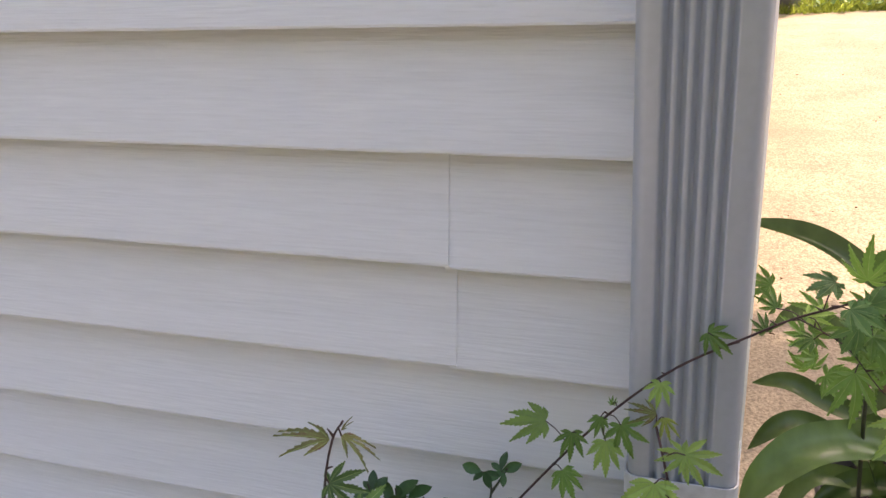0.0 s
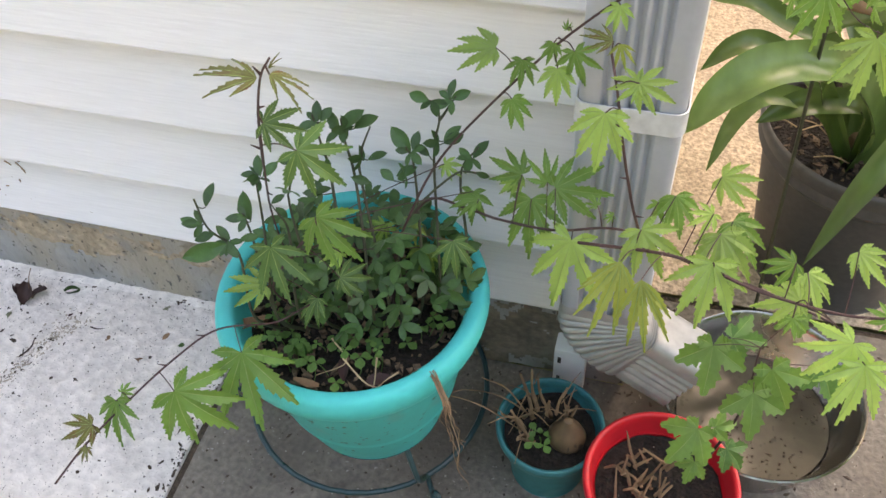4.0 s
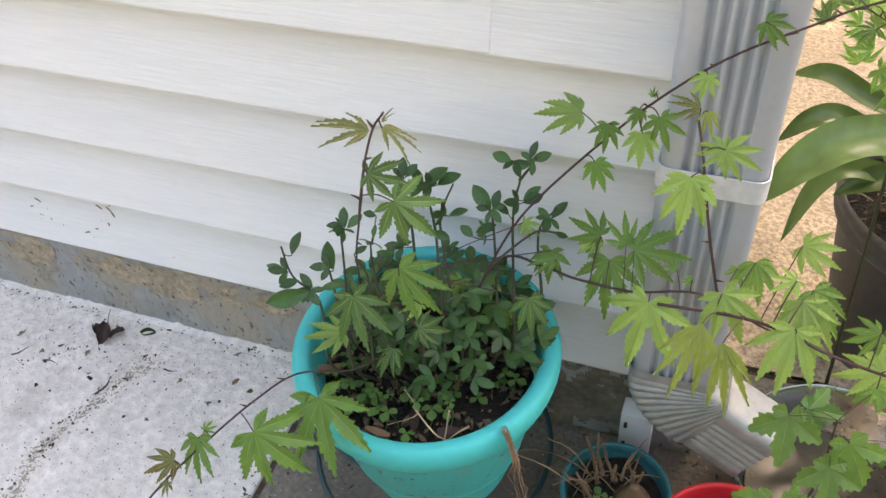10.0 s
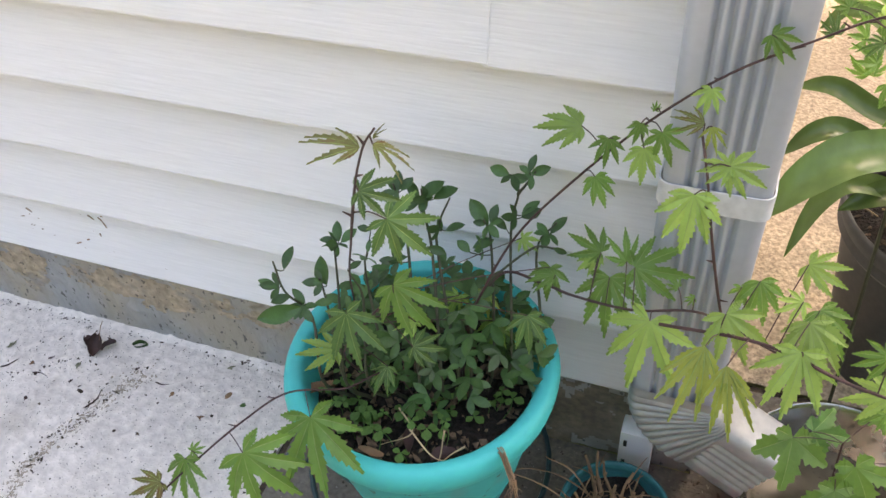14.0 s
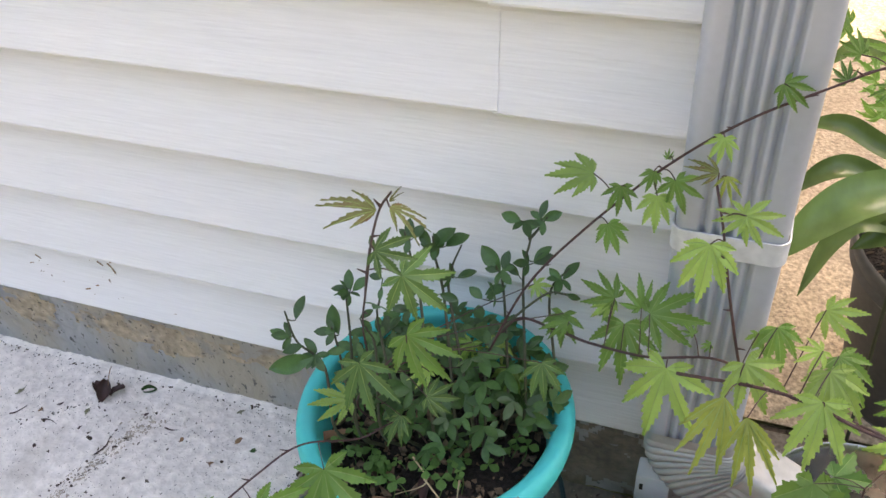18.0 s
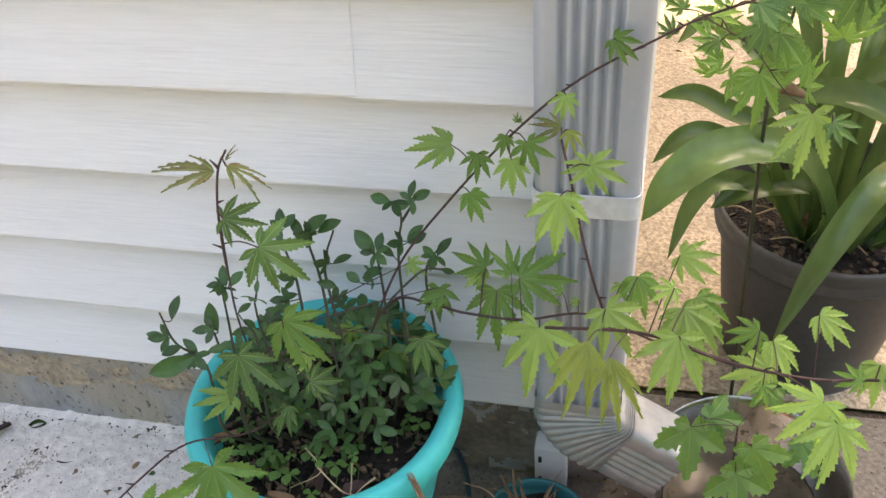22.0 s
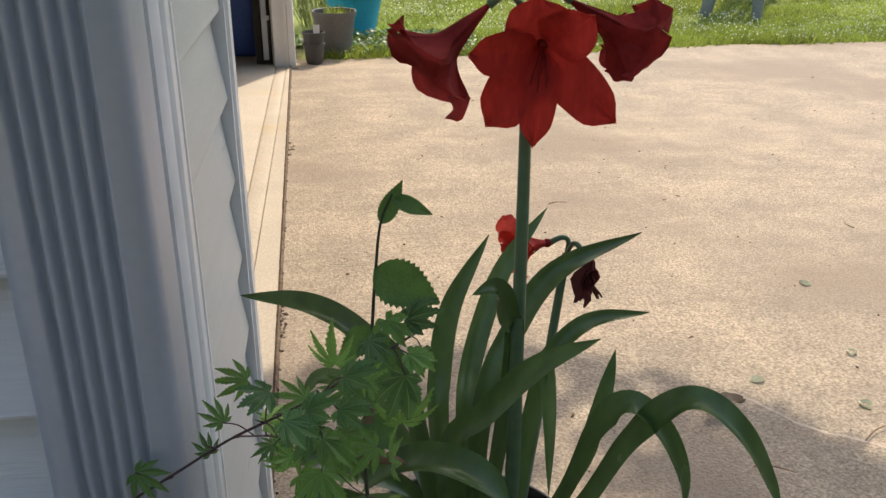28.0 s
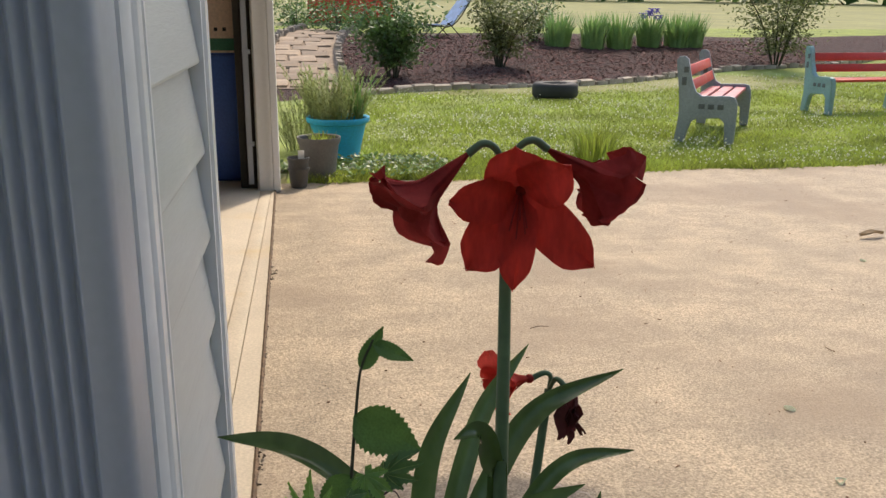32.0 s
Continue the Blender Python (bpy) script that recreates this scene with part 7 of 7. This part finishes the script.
for k in range(24):
    x, z = -0.86 + 0.19 * RNG.random() + (0.12 if k % 9 == 0 else 0), 0.205 + 0.085 * RNG.random()
    sz = RNG.choice((0.0009, 0.0014, 0.0021))
    yb = 0.0345 * 0.75 * (z - 0.181) / 0.109 - 0.0010
    bmesh.ops.create_cube(flecks, size=sz, matrix=pose(x, yb, z, 0, RNG.uniform(0, 180), 0) @ Matrix.Diagonal((RNG.choice((1, 3, 6)), 0.6, 1, 1)))
tagged(part("flecks", flecks, BROWN_LEAF), "brown mud flecks splashed on the lowest siding board", "dirt", kind="stuff")
PALELEAF = mat("pale_leaf", (0.74, 0.78, 0.60), 0.7, var=0.1, through_light=0.2)
for x, y, a, me in ((1.979, 1.749, 40, 0), (1.554, 1.217, 90, 0), (1.880, 1.339, 140, 0), (1.750, 1.091, 190, 0), (3.30, 3.35, 10, 0)):
    lf = thing("fallen_leaf", "pale green leaf lying on the driveway", "leaf", (x, y, 0.004 * noise.noise((x * 0.7, y * 0.7, 1)) - 0.0055), group="leaves on the driveway")
    part("blade", oval_leaf(0.042, 0.030, 0.25, 0.0, 0, pose(0, 0, 0.005, 6, 8, a)), PALELEAF, lf)
for x, y, a, ln in ((3.62, 3.80, 80, 0.17), (1.381, 1.069, 75, 0.12)):
    lf = thing("fallen_leaf", "curled brown dead leaf on the driveway", "leaf", (x, y, 0.002), group="leaves on the driveway")
    part("blade", curled_leaf(pose(-0.06, 0, 0.012, 0, 0, -a), ln, 0.05, 5), STRAW, lf)
for x, y, a, ln in ((1.66, 0.92, 30, 0.12), (1.35, 0.86, -20, 0.09), (1.95, 3.0, 60, 0.05), (1.3, 2.6, 10, 0.08), (2.4, 2.2, 100, 0.06), (2.6, 3.6, 50, 0.07)):
    tw = thing("twig", "little dry twig on the driveway", "twig", pose(x, y, 0.003, 0, 0, a), group="twigs on the driveway")
    part("stick", tube([(0, 0, 0), (ln * 0.5, 0.006, 0.002), (ln, -0.004, 0)], (0.0022, 0.001), 5, 4), BROWN_LEAF, tw)
FILLER = mat("crack_filler", (0.55, 0.455, 0.355), 0.9, var=0.2, scale=14, fine=90, bump=0.4)
filled = bmesh.new()
_prev = None
for k, c in enumerate(glide([(1.0, 1.50, 0), (1.074, 1.42, 0), (1.14, 1.365, 0), (1.214, 1.252, 0), (1.346, 1.188, 0), (1.463, 1.139, 0), (1.558, 1.0, 0), (1.701, 0.901, 0), (1.95, 0.70, 0)], 12)):
    w = 0.003 + 0.003 * noise.noise((k * 0.7, 2, 0))
    o = 0.006 * noise.noise((k * 0.35, 8, 0))
    h = 0.004 * noise.noise((c.x * 0.7, c.y * 0.7, 1)) - 0.0038
    row = [filled.verts.new((c.x - w + o, c.y - w + o, h)), filled.verts.new((c.x + o, c.y + o, h + 0.0006)), filled.verts.new((c.x + w + o, c.y + w + o, h))]
    if _prev:
        for a in range(2):
            filled.faces.new((_prev[a], _prev[a + 1], row[a + 1], row[a]))
    _prev = row
tagged(part("crack_filler", filled, FILLER), "pale filled crack wandering across the driveway", "crack", kind="structure")
seam_dirt = bmesh.new()
for k in range(1500):
    y = 0.7 + 4.85 * RNG.random()
    thick = max(0.0, noise.noise((y * 2.7, 5, 0))) ** 1.5
    if RNG.random() > 0.35 + 1.8 * thick:
        continue
    flake(seam_dirt, gx(y) - 0.028 + RNG.gauss(0, 0.004 + 0.022 * thick), y, 0.006, RNG.choice((0.003, 0.004, 0.006, 0.009)))
tagged(part("seam_dirt", seam_dirt, DIRT, smooth=False), "crumbs of earth and leaf gathered in the sill joint", "debris", kind="stuff")
specks = bmesh.new()
for k in range(700):
    x, y = 0.35 + 4.5 * RNG.random(), 0.5 + 5.2 * RNG.random()
    s = RNG.choice((0.0015, 0.002, 0.003, 0.005))
    flake(specks, x, y, -0.002, s * 1.4)
tagged(part("specks", specks, BROWN_LEAF), "crumbs and husks scattered on the driveway", "debris", kind="stuff")

# ---- grass, clover and mulch chips ----
def scatter(name, label, category, n, place, make, material):
    verts, faces = [], []
    for k in range(n):
        p = place()
        if p is None:
            continue
        vs, fs = make(p)
        o = len(verts)
        verts += vs
        faces += [[i + o for i in f] for f in fs]
    me = bpy.data.meshes.new(name)
    me.from_pydata(verts, [], faces)
    me.materials.append(material)
    return tagged(new(name, me), label, category, kind="stuff")


def on_lawn():
    y = 5.75 + 9.5 * RNG.random() ** 1.7
    x = 0.35 + (0.62 * (y + 0.65) + 1.6) * RNG.random()
    if y < lawn_edge(x) + RNG.uniform(-0.06, 0.08) or y > bed_near(x) - 0.05:
        return None
    return Vector((x, y, rise(x, y) - 0.004))


def blade(p):
    lush = 0.5 + 0.9 * max(0.0, noise.noise((p.x * 1.3, p.y * 1.3, 2)) + 0.25) + (0.5 if p.y < lawn_edge(p.x) + 0.25 else 0.0)
    h, a = RNG.uniform(0.02, 0.075) * lush, RNG.uniform(0, 6.28)
    w = RNG.uniform(0.004, 0.009)
    e = Vector((math.cos(a * 3), math.sin(a * 3), 0)) * h * RNG.uniform(0.3, 1.4)
    s = Vector((math.cos(a), math.sin(a), 0)) * w
    return [tuple(p - s), tuple(p + s), tuple(p + e + Vector((0, 0, h)))], [(0, 1, 2)]


def in_clover():
    p = on_lawn()
    return p if p and noise.noise((p.x * 0.9, p.y * 0.9, 6)) + 0.4 * noise.noise((p.x * 3, p.y * 3, 6)) > RNG.uniform(-0.35, 0.25) else None


def puff(p):
    r, h = RNG.uniform(0.005, 0.012), RNG.uniform(0.045, 0.085)
    c = p + Vector((0, 0, h))
    v = [c + Vector(q) * r for q in ((1, 0, 0), (0, 1, 0), (-1, 0, 0), (0, -1, 0), (0, 0, 1), (0, 0, -1))]
    return [tuple(q) for q in v], [(0, 1, 4), (1, 2, 4), (2, 3, 4), (3, 0, 4), (1, 0, 5), (2, 1, 5), (3, 2, 5), (0, 3, 5)]


def chip(p):
    l, w, a, h = RNG.uniform(0.012, 0.038), RNG.uniform(0.006, 0.016), RNG.uniform(0, 6.28), RNG.uniform(0.0, 0.02)
    u, s = Vector((math.cos(a), math.sin(a), RNG.uniform(-0.4, 0.4))) * l, Vector((-math.sin(a), math.cos(a), RNG.uniform(-0.3, 0.3))) * w
    q = p + Vector((0, 0, h))
    return [tuple(q - u - s), tuple(q + u - s), tuple(q + u + s), tuple(q - u + s)], [(0, 1, 2, 3)]


def in_bed():
    y = 12.2 + 8 * RNG.random()
    x = 0.5 + 12 * RNG.random()
    return Vector((x, y, rise(x, y) + 0.045)) if bed_near(x) + 0.1 < y < bed_far(x) - 0.1 else None


scatter("grass", "short green lawn grass", "grass", 120000, on_lawn, blade, BLADE)
scatter("clover_blossoms", "white clover blossoms dotted through the grass", "clover", 7500, in_clover, puff, mat("clover_white", (0.88, 0.86, 0.72), 0.8, var=0.1))
scatter("mulch_chips", "loose bark chips on the planting bed", "mulch", 42000, in_bed, chip, mat("mulch_chip", (0.12, 0.05, 0.042), 0.9, var=0.5, scale=3, fine=25, fine_var=0.5, bump=0, island=0.7))

# ---- an unseen tree added beside the drive: its boughs reach over the pots to shade them ----
TREE_BARK = mat("tree_bark", (0.10, 0.075, 0.055), 0.9, var=0.3, scale=6, fine=40, bump=0.8, dist=0.01)
TREE_LEAF = mat("shade_tree_leaf", (0.09, 0.17, 0.04), 0.6, var=0.25, scale=2, fine=10, bump=0, through_light=0.25)
shade_tree = thing("tree", "unseen leafy tree added to shade the pots and driveway", "tree", (6.4, 1.0, 0.0))
_t = Vector((6.4, 1.0, 0.0))
part("trunk", tube([(0, 0, -0.1), (0.05, 0.05, 1.5), (-0.1, 0.1, 3.0), (-0.3, 0.3, 4.6)], (0.21, 0.12), 12, 6, wobble=0.05), TREE_BARK, shade_tree)
boughs = [[(-0.15, 0.15, 3.3), (-1.4, 1.0, 4.3), (-3.2, 2.1, 4.8), (-5.3, 3.0, 4.9)], [(-0.25, 0.25, 4.0), (-1.3, 1.4, 5.0), (-3.0, 2.9, 5.2), (-4.5, 3.7, 5.1)], [(-0.3, 0.3, 4.4), (-1.6, 0.6, 5.2), (-3.6, 1.3, 5.3), (-5.2, 1.9, 5.2)]]
for line in boughs:
    part("limb", tube(line, (0.085, 0.02), 9, 6, wobble=0.05), TREE_BARK, shade_tree)
crown_v, crown_f = [], []
q = random.Random(12)
for k in range(8500):
    while True:
        c = Vector([q.uniform(-1, 1) for _ in range(3)])
        if c.length < 1 and noise.noise(c * 2.3 + Vector((3, 1, 7))) > -0.12:
            break
    # the first 6000 leaves stand between the sun and the pots
    c = Vector((2.40 + 1.35 * c.x, 3.45 + 1.50 * c.y, 4.75 + 0.75 * c.z)) if k < 6000 else Vector((5.0 + 2.2 * c.x, 1.9 + 1.6 * c.y, 5.2 + 1.0 * c.z))
    r = Euler([q.uniform(-0.9, 0.9), q.uniform(-0.9, 0.9), q.uniform(0, 6.28)]).to_matrix()
    sz = q.uniform(0.045, 0.085)
    o = len(crown_v)
    crown_v += [tuple(c - _t + r @ Vector(p) * sz) for p in ((0, -1, 0), (0.55, -0.1, 0.12), (0, 1, -0.1), (-0.55, -0.1, 0.12))]
    crown_f += [(o, o + 1, o + 2), (o, o + 2, o + 3)]
crown = bpy.data.meshes.new("crown")
crown.from_pydata(crown_v, [], crown_f)
part("crown", crown, TREE_LEAF, shade_tree)

# ---- the woods beyond, and an added unseen belt at the back that cuts skylight ----
CROWN = mat("tree_leaf", (0.09, 0.17, 0.04), 0.6, var=0.3, scale=1, fine=8, bump=0, through_light=0.3)
woods_v, woods_f = [], []
for k in range(14000):
    # back: the unseen near belt on the -y side, there only to dim the sky
    back = k >= 9000
    a = RNG.uniform(3.5, 5.9) if back else RNG.uniform(-0.5, 3.6)
    d = RNG.uniform(17, 23) if back else RNG.uniform(112, 140)
    x, y = d * math.cos(a), 6 + d * math.sin(a)
    z = rise(x, y) + (9 if back else 20) * RNG.random() ** 0.8 * (0.7 + 0.3 * math.sin(a * 23))
    c = Vector((x, y, z))
    r = Euler([RNG.uniform(-1, 1), RNG.uniform(-1, 1), RNG.uniform(0, 6.28)]).to_matrix()
    s = RNG.uniform(0.5, 1.3) * (1 if back else 2)
    o = len(woods_v)
    woods_v += [tuple(c + r @ Vector(q) * s) for q in ((0, -1, 0), (0.7, -0.1, 0.1), (0, 1, 0), (-0.7, -0.1, 0.1))]
    woods_f.append((o, o + 1, o + 2, o + 3))
me = bpy.data.meshes.new("far_woods")
me.from_pydata(woods_v, [], woods_f)
me.materials.append(CROWN)
tagged(new("far_woods", me), "leafy far woods, and an unseen belt added behind to block sky", "woods", kind="stuff")
